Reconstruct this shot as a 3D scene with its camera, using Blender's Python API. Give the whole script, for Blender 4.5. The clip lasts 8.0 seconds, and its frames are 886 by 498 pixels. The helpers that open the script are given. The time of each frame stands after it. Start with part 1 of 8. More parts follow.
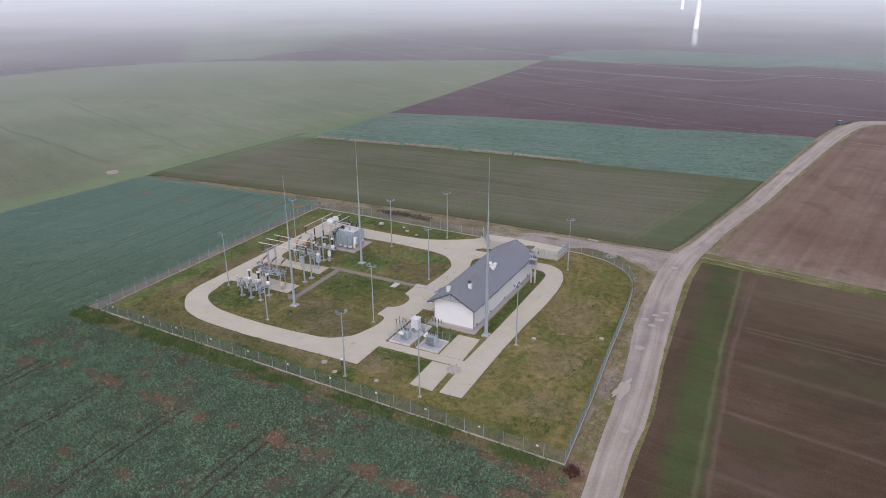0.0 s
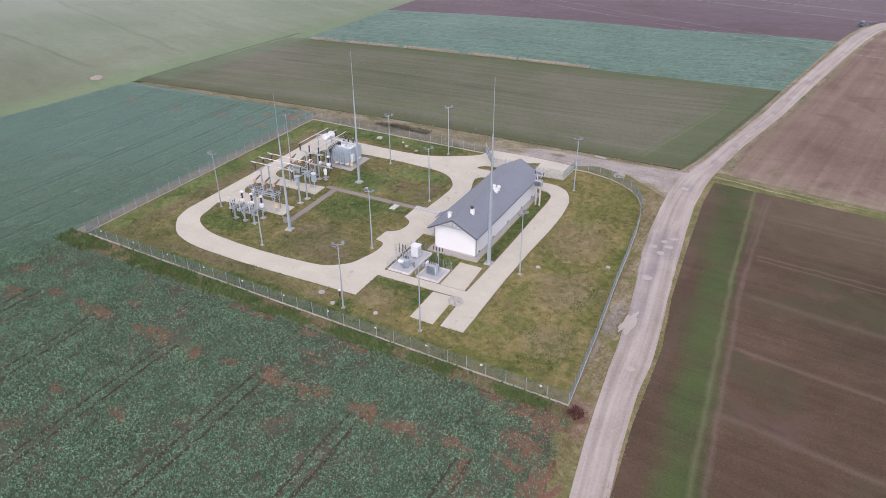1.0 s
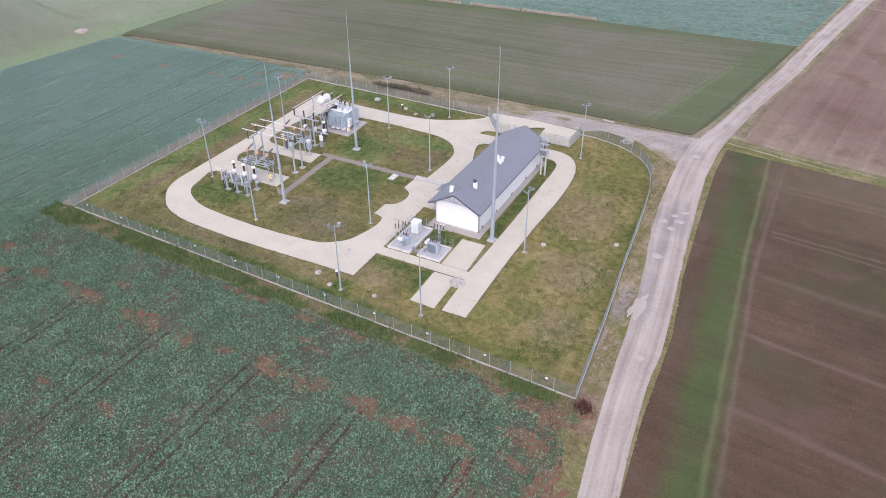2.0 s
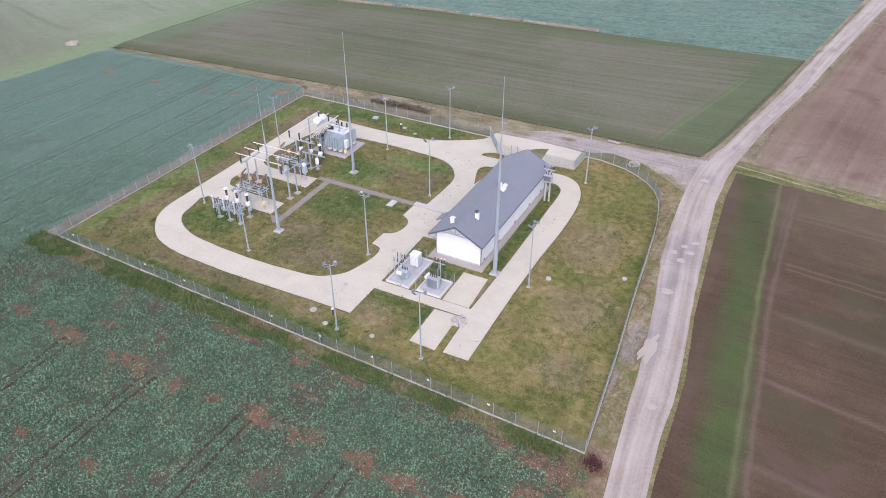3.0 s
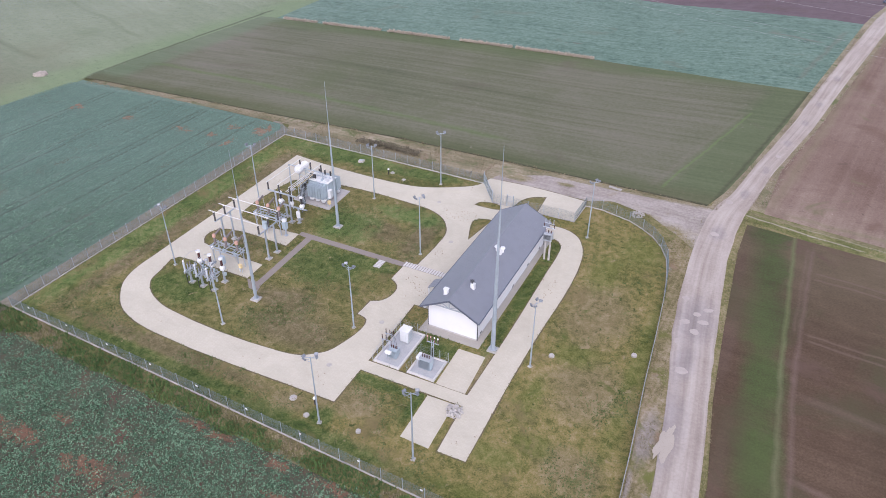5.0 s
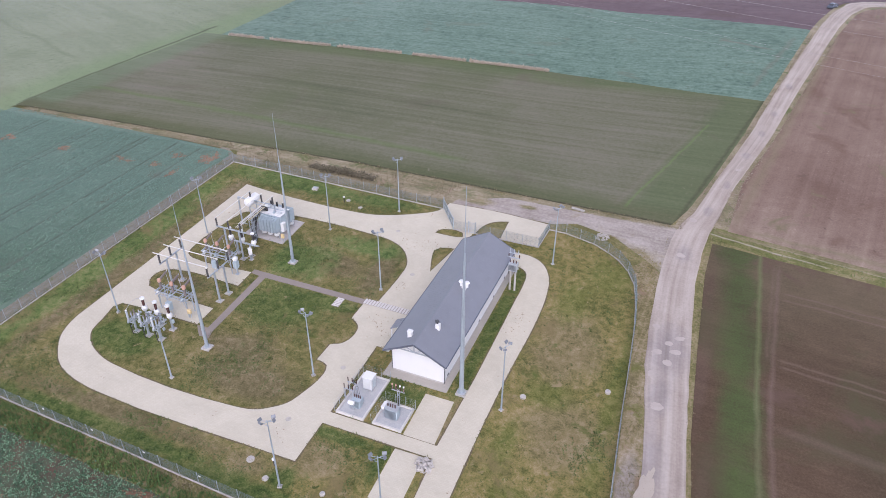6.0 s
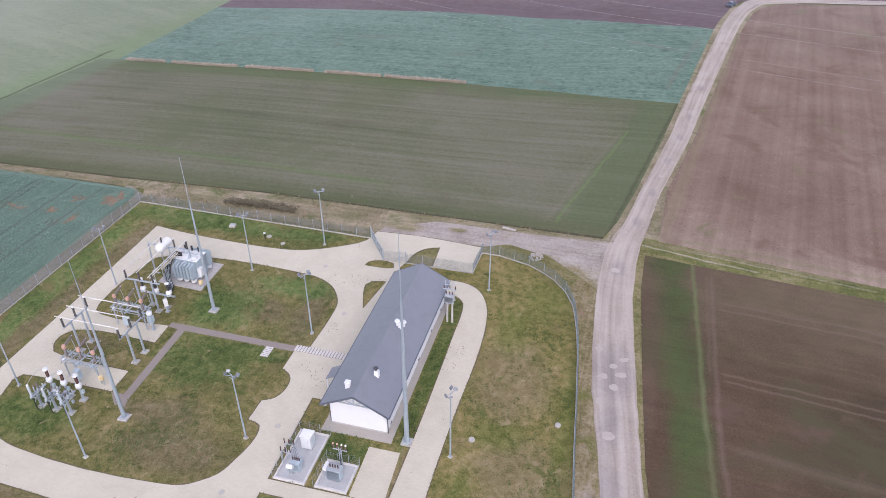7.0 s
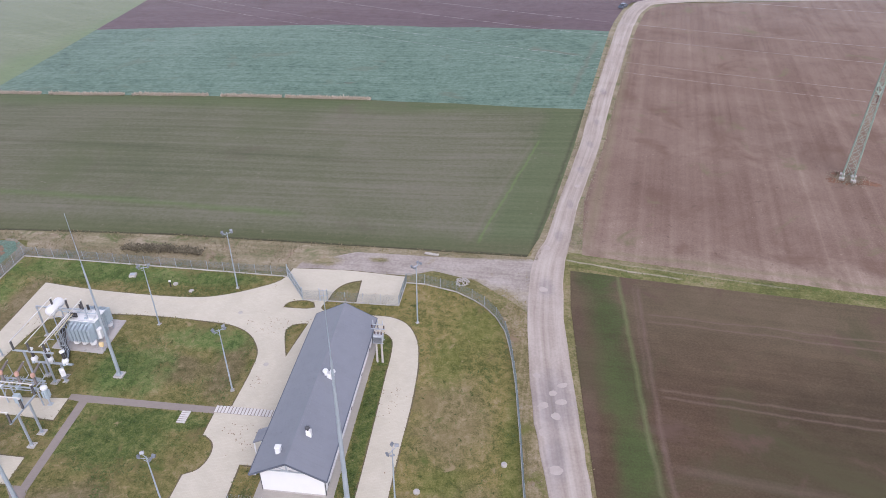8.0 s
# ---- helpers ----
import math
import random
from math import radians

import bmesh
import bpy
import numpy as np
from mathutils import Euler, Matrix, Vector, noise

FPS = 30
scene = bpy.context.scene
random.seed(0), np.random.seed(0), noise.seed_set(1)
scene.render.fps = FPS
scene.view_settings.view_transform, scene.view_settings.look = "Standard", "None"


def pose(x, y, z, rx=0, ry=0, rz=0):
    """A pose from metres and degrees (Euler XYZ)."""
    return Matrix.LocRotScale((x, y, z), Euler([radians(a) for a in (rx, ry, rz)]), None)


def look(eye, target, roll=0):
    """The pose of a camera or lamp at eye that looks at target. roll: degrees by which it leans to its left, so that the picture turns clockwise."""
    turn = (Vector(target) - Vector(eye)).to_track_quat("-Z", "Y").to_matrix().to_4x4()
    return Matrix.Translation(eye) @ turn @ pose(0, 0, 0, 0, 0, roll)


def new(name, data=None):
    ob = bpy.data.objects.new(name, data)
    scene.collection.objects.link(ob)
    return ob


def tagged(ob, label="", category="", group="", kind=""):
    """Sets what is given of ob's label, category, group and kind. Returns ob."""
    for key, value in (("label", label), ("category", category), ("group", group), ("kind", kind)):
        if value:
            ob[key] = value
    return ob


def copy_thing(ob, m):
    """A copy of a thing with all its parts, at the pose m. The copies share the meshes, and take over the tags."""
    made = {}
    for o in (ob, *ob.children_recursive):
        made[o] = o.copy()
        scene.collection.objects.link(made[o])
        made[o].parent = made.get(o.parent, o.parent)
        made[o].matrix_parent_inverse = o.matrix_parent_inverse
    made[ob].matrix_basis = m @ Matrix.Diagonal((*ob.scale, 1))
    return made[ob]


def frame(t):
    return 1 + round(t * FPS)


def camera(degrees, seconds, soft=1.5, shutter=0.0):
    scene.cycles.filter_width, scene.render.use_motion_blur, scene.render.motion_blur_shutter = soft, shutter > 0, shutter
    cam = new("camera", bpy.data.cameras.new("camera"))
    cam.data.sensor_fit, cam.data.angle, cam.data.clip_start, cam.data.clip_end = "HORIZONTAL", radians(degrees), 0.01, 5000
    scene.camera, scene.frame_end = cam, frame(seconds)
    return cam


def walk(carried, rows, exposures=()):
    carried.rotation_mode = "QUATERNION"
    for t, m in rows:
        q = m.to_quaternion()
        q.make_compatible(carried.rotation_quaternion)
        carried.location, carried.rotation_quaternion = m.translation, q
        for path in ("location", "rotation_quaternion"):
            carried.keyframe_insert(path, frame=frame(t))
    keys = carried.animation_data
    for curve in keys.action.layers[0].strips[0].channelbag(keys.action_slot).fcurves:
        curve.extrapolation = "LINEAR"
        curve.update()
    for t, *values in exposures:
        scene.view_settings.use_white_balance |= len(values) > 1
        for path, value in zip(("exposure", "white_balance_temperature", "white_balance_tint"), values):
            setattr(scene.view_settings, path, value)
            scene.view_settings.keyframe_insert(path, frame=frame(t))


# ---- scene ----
from mathutils.geometry import tessellate_polygon

cam = camera(64.53, 8.0, soft=0.65)
# seconds, eye, yaw, pitch, roll
ROWS = [
    (0.0, 41.42, -88.02, 51.72, 27.91, -21.39, -0.34),
    (0.5, 39.9, -85.35, 52.66, 27.92, -25.63, -0.31),
    (1.0, 38.37, -82.72, 53.57, 27.92, -29.74, -0.16),
    (1.2, 37.76, -81.67, 53.93, 27.93, -31.18, -0.11),
    (1.65, 36.38, -79.31, 54.7, 27.9, -33.54, -0.13),
    (2.1, 34.99, -76.97, 55.45, 27.87, -34.3, -0.15),
    (2.5, 33.76, -74.9, 56.09, 27.8, -34.31, -0.17),
    (3.0, 32.23, -72.31, 56.86, 27.73, -34.31, -0.08),
    (3.5, 30.71, -69.73, 57.59, 27.64, -34.27, 0.02),
    (4.0, 29.19, -67.14, 58.3, 27.6, -34.19, 0.11),
    (4.85, 26.65, -62.72, 59.42, 26.85, -34.09, 0.14),
    (5.5, 24.73, -59.32, 60.22, 24.93, -33.99, 0.15),
    (6.0, 23.29, -56.68, 60.81, 22.48, -33.86, 0.23),
    (6.5, 21.87, -54.02, 61.36, 19.27, -33.74, 0.23),
    (7.0, 20.48, -51.33, 61.89, 15.18, -33.64, 0.0),
    (7.5, 19.12, -48.6, 62.4, 10.88, -33.55, -0.14),
    (8.0, 17.79, -45.84, 62.87, 6.61, -33.42, 0.03),
]
walk(cam, [(t, pose(x, y, z, 90 + pitch, 0, yaw) @ pose(0, 0, 0, 0, 0, roll)) for t, x, y, z, yaw, pitch, roll in ROWS],
     exposures=[(0.0, 0.46, 6420, 18), (0.5, 0.77, 6420, 18), (1.0, 0.94, 6400, 20), (2.3, 1.15, 6200, 21), (4.2, 1.11, 6150, 21), (6.0, 0.99, 6160, 21), (8.0, 1.01, 6220, 20)])

# ---- daylight: a bright overcast sky ----
world = bpy.data.worlds.new("overcast_sky")
scene.world = world
world.use_nodes = True
wn, wl = world.node_tree.nodes, world.node_tree.links
sky = wn.new("ShaderNodeTexSky")
sky.sky_type, sky.sun_disc = "NISHITA", False
sky.sun_elevation, sky.sun_rotation = radians(41), radians(159)
sky.air_density, sky.dust_density, sky.ozone_density = 1.0, 2.0, 1.0
soften = wn.new("ShaderNodeHueSaturation")
soften.inputs["Saturation"].default_value = 0.5
wl.new(sky.outputs[0], soften.inputs["Color"])
wl.new(soften.outputs[0], wn["Background"].inputs["Color"])
wn["Background"].inputs["Strength"].default_value = 0.15
sun = new("sun", bpy.data.lights.new("sun", "SUN"))
sun.data.energy, sun.data.angle, sun.data.color = 0.9, radians(50), (1.0, 0.96, 0.92)
sun.matrix_world = look((0, 0, 80), (0 - 16, 0 + 42, 80 - 40))

# ---- node helpers ----
def node(nt, kind, **values):
    n = nt.nodes.new("ShaderNode" + kind)
    for key, value in values.items():
        n.inputs[key.replace("_", " ")].default_value = value
    return n


def noise_tex(nt, where, scale, detail=5.0, rough=0.6, distortion=0.0):
    n = node(nt, "TexNoise", Scale=scale, Detail=detail, Roughness=rough, Distortion=distortion)
    nt.links.new(where, n.inputs["Vector"])
    return n.outputs["Fac"]


def math_node(nt, op, a, b, clamp=False):
    n = nt.nodes.new("ShaderNodeMath")
    n.operation, n.use_clamp = op, clamp
    for i, v in enumerate((a, b)):
        if isinstance(v, (int, float)):
            n.inputs[i].default_value = v
        else:
            nt.links.new(v, n.inputs[i])
    return n.outputs[0]


def ramp(nt, fac, stops):
    n = nt.nodes.new("ShaderNodeValToRGB")
    el = n.color_ramp.elements
    while len(el) < len(stops):
        el.new(0.5)
    for e, (p, c) in zip(el, stops):
        e.position, e.color = p, (*c, 1)
    nt.links.new(fac, n.inputs["Fac"])
    return n.outputs["Color"]


def blend(nt, fac, a, b, kind="MIX"):
    n = nt.nodes.new("ShaderNodeMix")
    n.data_type, n.blend_type = "RGBA", kind
    for i, v in ((0, fac), (6, a), (7, b)):
        if isinstance(v, (int, float)):
            n.inputs[i].default_value = v
        elif isinstance(v, tuple):
            n.inputs[i].default_value = (*v, 1)
        else:
            nt.links.new(v, n.inputs[i])
    return n.outputs[2]


def turned(nt, where, angle, stretch):
    """Coordinates turned about z and stretched, for streaks that run along y."""
    m = nt.nodes.new("ShaderNodeMapping")
    m.vector_type = "TEXTURE"
    m.inputs["Rotation"].default_value = (0, 0, radians(angle))
    m.inputs["Scale"].default_value = stretch
    nt.links.new(where, m.inputs["Vector"])
    return m.outputs[0]


def begin(name):
    m = bpy.data.materials.new(name)
    m.use_nodes = True
    nt = m.node_tree
    geo = nt.nodes.new("ShaderNodeNewGeometry")
    return m, nt, geo.outputs["Position"], nt.nodes["Principled BSDF"]


def finish(nt, bsdf, colour, rough, bump=None, strength=0.3, distance=0.05, metal=0.0):
    nt.links.new(colour, bsdf.inputs["Base Color"])
    if isinstance(rough, (int, float)):
        bsdf.inputs["Roughness"].default_value = rough
    else:
        nt.links.new(rough, bsdf.inputs["Roughness"])
    bsdf.inputs["Metallic"].default_value = metal
    if bump is not None:
        b = node(nt, "Bump", Strength=strength, Distance=distance)
        nt.links.new(bump, b.inputs["Height"])
        nt.links.new(b.outputs[0], bsdf.inputs["Normal"])


def beyond(nt, where, a, b, soft, wobble, size):
    """0 to 1 across the line from a to b, rising to its right, with an uneven edge."""
    d = Vector((b[1] - a[1], a[0] - b[0], 0)).normalized()
    n = nt.nodes.new("ShaderNodeVectorMath")
    n.operation = "DOT_PRODUCT"
    n.inputs[1].default_value = d
    nt.links.new(where, n.inputs[0])
    v = math_node(nt, "SUBTRACT", n.outputs["Value"], d.x * a[0] + d.y * a[1])
    w = math_node(nt, "MULTIPLY", math_node(nt, "SUBTRACT", noise_tex(nt, where, 1 / size, 6, 0.65), 0.5), wobble)
    return math_node(nt, "ADD", math_node(nt, "DIVIDE", math_node(nt, "ADD", v, w), soft), 0.5, True)


def band(nt, where, a, b, width, soft, wobble, size):
    """1 along the line from a to b, as wide as given, fading out over the soft distance; past its ends it runs out."""
    a, b = Vector(a), Vector(b)
    way = (b - a).normalized()
    wob = math_node(nt, "MULTIPLY", math_node(nt, "SUBTRACT", noise_tex(nt, where, 1 / size, 4, 0.6), 0.5), wobble)

    def along(d, c):
        n = nt.nodes.new("ShaderNodeVectorMath")
        n.operation = "DOT_PRODUCT"
        n.inputs[1].default_value = (d.x, d.y, 0)
        nt.links.new(where, n.inputs[0])
        return math_node(nt, "ABSOLUTE", math_node(nt, "ADD", math_node(nt, "SUBTRACT", n.outputs["Value"], d.dot(c)), wob), 0)
    side = math_node(nt, "ADD", math_node(nt, "DIVIDE", math_node(nt, "SUBTRACT", width / 2, along(Vector((-way.y, way.x)), a)), soft), 0.5, True)
    ends = math_node(nt, "ADD", math_node(nt, "DIVIDE", math_node(nt, "SUBTRACT", (b - a).length / 2, along(way, (a + b) / 2)), soft * 3), 0.5, True)
    return math_node(nt, "MULTIPLY", side, ends)


def blobs(nt, where, spots_, soft, wobble, size):
    """1 inside any of the ellipses (x, y, rx, ry), with ragged soft edges."""
    near = None
    for x, y, rx, ry in spots_:
        m = nt.nodes.new("ShaderNodeVectorMath")
        m.operation = "SUBTRACT"
        m.inputs[1].default_value = (x, y, 0)
        nt.links.new(where, m.inputs[0])
        k = nt.nodes.new("ShaderNodeVectorMath")
        k.operation = "MULTIPLY"
        k.inputs[1].default_value = (1 / rx, 1 / ry, 0)
        nt.links.new(m.outputs[0], k.inputs[0])
        n = nt.nodes.new("ShaderNodeVectorMath")
        n.operation = "LENGTH"
        nt.links.new(k.outputs[0], n.inputs[0])
        near = n.outputs["Value"] if near is None else math_node(nt, "MINIMUM", near, n.outputs["Value"])
    w = math_node(nt, "MULTIPLY", math_node(nt, "SUBTRACT", noise_tex(nt, where, 1 / size, 7, 0.68, 0.4), 0.5), wobble)
    return math_node(nt, "ADD", math_node(nt, "DIVIDE", math_node(nt, "ADD", math_node(nt, "SUBTRACT", 1.0, near), w), soft), 0.5, True)


def land(name, stops, big=0.05, fine=1.2, mix=0.5, streak=None, patches=(), bump=0.5, distance=0.15, contrast=1.0, zones=(), bands=(), spread=(), mid=None, island=0.0):
    """Soil or plants: noise at two or three sizes through a ramp, with streaks along the rows and patches of other
    ground.
    streak: angle, width in metres, strength, detail. patches: size, threshold, softness, colour.
    zones: a, b, softness, wobble, its size, and the ramp of the other colour to the right of the line a to b.
    bands: a, b, width, softness, wobble, its size, strength, ramp. spread: ellipses, softness, wobble, its size,
    strength, ramp.
    mid: scale and weight of a third noise. island: how far single blades differ."""
    m, nt, pos, bsdf = begin(name)
    a = noise_tex(nt, pos, big, 4, 0.6, 0.4)
    b = noise_tex(nt, pos, fine, 8, 0.72)
    v = math_node(nt, "ADD", math_node(nt, "MULTIPLY", a, mix), math_node(nt, "MULTIPLY", b, 1 - mix))
    if mid:
        v = math_node(nt, "ADD", v, math_node(nt, "MULTIPLY", math_node(nt, "SUBTRACT", noise_tex(nt, pos, mid[0], 5, 0.6, 0.5), 0.5), mid[1]))
    if streak:
        angle, width, strength, detail = (*streak, 5)[:4]
        s = noise_tex(nt, turned(nt, pos, angle, (width, width * 90, 1)), 1.0, detail, 0.65)
        s = math_node(nt, "MULTIPLY", math_node(nt, "SUBTRACT", s, 0.5), strength)
        v = math_node(nt, "ADD", v, s)
    v = math_node(nt, "ADD", math_node(nt, "MULTIPLY", math_node(nt, "SUBTRACT", v, 0.5), contrast), 0.5)
    if island:
        g = nt.nodes.new("ShaderNodeNewGeometry")
        v = math_node(nt, "ADD", v, math_node(nt, "MULTIPLY", math_node(nt, "SUBTRACT", g.outputs["Random Per Island"], 0.5), island))
    col = ramp(nt, v, stops)
    for a0, b0, soft, wobble, size, other in zones:
        col = blend(nt, beyond(nt, pos, a0, b0, soft, wobble, size), col, ramp(nt, v, other))
    for ellipses, soft, wobble, size, strength, other in spread:
        col = blend(nt, math_node(nt, "MULTIPLY", blobs(nt, pos, ellipses, soft, wobble, size), strength), col, ramp(nt, v, other))
    for i, (size, threshold, softness, colour) in enumerate(patches):
        off = nt.nodes.new("ShaderNodeVectorMath")
        off.inputs[1].default_value = (13.7 * (i + 1), 41.3 * (i + 1), 0)
        nt.links.new(pos, off.inputs[0])
        p = noise_tex(nt, off.outputs[0], 1 / size, 7, 0.66, 0.6)
        f = math_node(nt, "DIVIDE", math_node(nt, "SUBTRACT", p, threshold), softness, True)
        col = blend(nt, f, col, colour)
    for a0, b0, width, soft, wobble, size, strength, other in bands:
        col = blend(nt, math_node(nt, "MULTIPLY", band(nt, pos, a0, b0, width, soft, wobble, size), strength), col, ramp(nt, v, other))
    finish(nt, bsdf, col, 0.95, b, bump, distance)
    bsdf.inputs["Specular IOR Level"].default_value = 0.15
    return m


def paint(name, colour, rough=0.5, metal=0.0, wear=0.25, scale=1.5, bump=0.0, dirt=None):
    """A made surface: a main colour with soft stains and fine grain."""
    m, nt, pos, bsdf = begin(name)
    a = noise_tex(nt, pos, scale, 6, 0.65)
    b = noise_tex(nt, pos, scale * 14, 4, 0.6)
    v = math_node(nt, "ADD", math_node(nt, "MULTIPLY", a, 0.7), math_node(nt, "MULTIPLY", b, 0.3))
    dark = dirt or tuple(c * (1 - wear) for c in colour)
    lite = tuple(min(1, c * (1 + wear * 0.4)) for c in colour)
    col = ramp(nt, v, ((0.3, dark), (0.52, colour), (0.75, lite)))
    r = math_node(nt, "ADD", math_node(nt, "MULTIPLY", b, 0.25), rough - 0.12)
    finish(nt, bsdf, col, r, b, bump, 0.01, metal)
    return m


# ---- materials ----
M = {}
M["verge"] = land("verge_grass", ((0.25, (0.085, 0.088, 0.034)), (0.45, (0.142, 0.132, 0.056)), (0.6, (0.2, 0.17, 0.09)), (0.8, (0.27, 0.222, 0.145))), 0.12, 2.6, 0.45, None, ((5, 0.57, 0.14, (0.085, 0.105, 0.032)), (2.5, 0.6, 0.08, (0.2, 0.15, 0.095)), (1.2, 0.62, 0.08, (0.09, 0.085, 0.035))), contrast=1.9, mid=(0.9, 0.3))
DRY = ((0.14, (0.056, 0.07, 0.0188)), (0.34, (0.118, 0.116, 0.0376)), (0.52, (0.186, 0.158, 0.0583)), (0.68, (0.228, 0.182, 0.0846)), (0.88, (0.3, 0.236, 0.13)))
LUSH = ((0.18, (0.024, 0.045, 0.0126)), (0.4, (0.0576, 0.0912, 0.0242)), (0.58, (0.0996, 0.128, 0.0391)), (0.8, (0.174, 0.175, 0.0713)))
WORN = ((0.15, (0.085, 0.082, 0.034)), (0.4, (0.162, 0.134, 0.066)), (0.62, (0.212, 0.17, 0.096)), (0.85, (0.268, 0.22, 0.14)))
DRY_WEST = ((0.14, (0.0497, 0.0638, 0.0179)), (0.34, (0.104, 0.106, 0.0357)), (0.52, (0.162, 0.143, 0.0556)), (0.68, (0.203, 0.167, 0.0809)), (0.88, (0.27, 0.22, 0.124)))
WORN_WEST = ((0.15, (0.066, 0.064, 0.028)), (0.4, (0.126, 0.105, 0.054)), (0.62, (0.168, 0.135, 0.08)), (0.85, (0.22, 0.182, 0.12)))
FRESH = ((0.15, (0.05, 0.068, 0.016)), (0.4, (0.092, 0.11, 0.027)), (0.6, (0.135, 0.142, 0.042)), (0.85, (0.205, 0.185, 0.08)))
MOSSY = ((0.18, (0.0378, 0.0702, 0.02)), (0.4, (0.0777, 0.127, 0.036)), (0.58, (0.121, 0.16, 0.054)), (0.8, (0.187, 0.194, 0.088)))
MOSSY_SPOTS = ((-46, 36.6, 15, 2.6), (-30, 36.6, 9, 1.9), (-56.8, 8, 2.2, 30), (-30, 16, 5, 4.5), (-22, 23, 6, 2.2))
FRESH_SPOTS = ((14.5, 30.5, 3.6, 5), (19.6, 6, 1.2, 14), (9.3, -15.6, 3.2, 1.3), (12.2, -12.6, 2.4, 1.6), (9.6, -6.5, 1.2, 4), (10.5, 22, 2.2, 5), (19.4, -18.5, 0.5, 1.4), (21.4, -18.0, 0.45, 1.2), (20.4, -16.9, 1.1, 0.4), (13, -21.5, 8, 1.2), (12, 3, 3, 2))
GREEN_SPOTS = ((-42, -8.2, 6, 3.4), (-27, 5.6, 6.5, 4.4), (-22, 8.2, 6, 1.7), (2, 12, 1.1, 14), (-5, -3.4, 5, 1.9), (-36, -20.9, 22, 1.0), (-12, -21.8, 14, 1.2), (-10.2, -19.4, 1.6, 1.4), (-9, -12, 6, 0.8), (-1.9, -13, 0.7, 3))
WORN_SPOTS = ((12, 12, 4.5, 7), (15, -2, 4, 5), (-9, -15.5, 5, 2.4), (2.6, -5.6, 0.9, 4), (-14.8, -18.8, 2.2, 1.6), (17, -14, 3.2, 3))
WORN_WEST_SPOTS = ((-22, -8.4, 7, 3.2), (-26, -4, 4.5, 3), (-17.6, 18, 2.4, 6), (-25, 17, 5, 2.6), (-53.4, 2, 1.6, 22), (-34, -18.6, 16, 1.2), (-43, 5, 4, 1.2), (-53, 27, 2, 8), (-40, -13.6, 5, 0.8))
LAWN_LOOK = dict(big=0.16, fine=4.5, mix=0.4, mid=(1.1, 0.55), contrast=2.1, patches=((7, 0.56, 0.12, (0.165, 0.132, 0.064)), (3.2, 0.6, 0.1, (0.088, 0.11, 0.03)), (1.0, 0.61, 0.07, (0.055, 0.07, 0.021)), (1.7, 0.62, 0.08, (0.245, 0.195, 0.115))),
    zones=(((-13, 40), (-13, -30), 8, 10, 7, DRY_WEST),),
    spread=((WORN_SPOTS, 0.7, 1.5, 3.5, 0.85, WORN), (WORN_WEST_SPOTS, 0.7, 1.5, 3.5, 0.85, WORN_WEST), (FRESH_SPOTS, 0.7, 1.6, 2.0, 0.75, FRESH), (MOSSY_SPOTS, 0.6, 1.7, 3.0, 0.9, MOSSY), (GREEN_SPOTS, 0.6, 1.7, 3.0, 0.9, LUSH)))
M["lawn"] = land("lawn_grass", DRY, **LAWN_LOOK)
M["crop"] = land("rape_soil", ((0.25, (0.075, 0.056, 0.042)), (0.45, (0.08, 0.08, 0.056)), (0.62, (0.076, 0.1, 0.066)), (0.8, (0.088, 0.122, 0.08))), 0.06, 2.6, 0.4, (0, 0.8, 0.4), ((6, 0.55, 0.12, (0.135, 0.085, 0.064)), (1.6, 0.56, 0.1, (0.105, 0.063, 0.048))), contrast=1.8)
SOIL_DARK = ((0.3, (0.045, 0.05, 0.04)), (0.7, (0.07, 0.075, 0.06)))
WEST_TRAMS = (-69.5, -75.6, -82.5, -84.1, -96.4, -98.0, -110.5, -112.0)
# pale ramp has distance haze mixed into the ground colour; the south-east zone stays darker
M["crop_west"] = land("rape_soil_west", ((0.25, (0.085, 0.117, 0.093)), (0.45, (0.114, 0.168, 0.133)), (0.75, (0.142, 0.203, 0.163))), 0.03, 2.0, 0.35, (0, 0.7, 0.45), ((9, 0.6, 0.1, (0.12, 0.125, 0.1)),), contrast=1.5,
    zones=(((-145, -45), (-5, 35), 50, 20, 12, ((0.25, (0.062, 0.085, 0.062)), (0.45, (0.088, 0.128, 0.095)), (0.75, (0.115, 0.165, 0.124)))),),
    bands=[((x, -200), (x, 42), 0.4, 0.3, 0.5, 4, 0.55, SOIL_DARK) for x in WEST_TRAMS])
M["teal"] = land("young_rape", ((0.25, (0.066, 0.108, 0.083)), (0.45, (0.1, 0.155, 0.121)), (0.6, (0.127, 0.188, 0.15)), (0.8, (0.158, 0.215, 0.176))), 0.02, 0.9, 0.35, (93, 1.0, 0.34), ((14, 0.6, 0.1, (0.115, 0.142, 0.108)), (2.6, 0.62, 0.08, (0.082, 0.115, 0.086)), (9, 0.68, 0.06, (0.12, 0.11, 0.09))), contrast=1.9, mid=(0.3, 0.3),
    bands=(((33.5, 152), (20, 158), 1.2, 0.8, 2, 5, 0.6, ((0.3, (0.13, 0.12, 0.1)), (0.7, (0.16, 0.14, 0.12)))), ((30, 120), (39, 165), 1.0, 1.2, 3, 6, 0.5, ((0.3, (0.12, 0.115, 0.09)), (0.7, (0.15, 0.135, 0.11))))))
FURROW = ((0.3, (0.036, 0.032, 0.02)), (0.7, (0.065, 0.058, 0.038)))
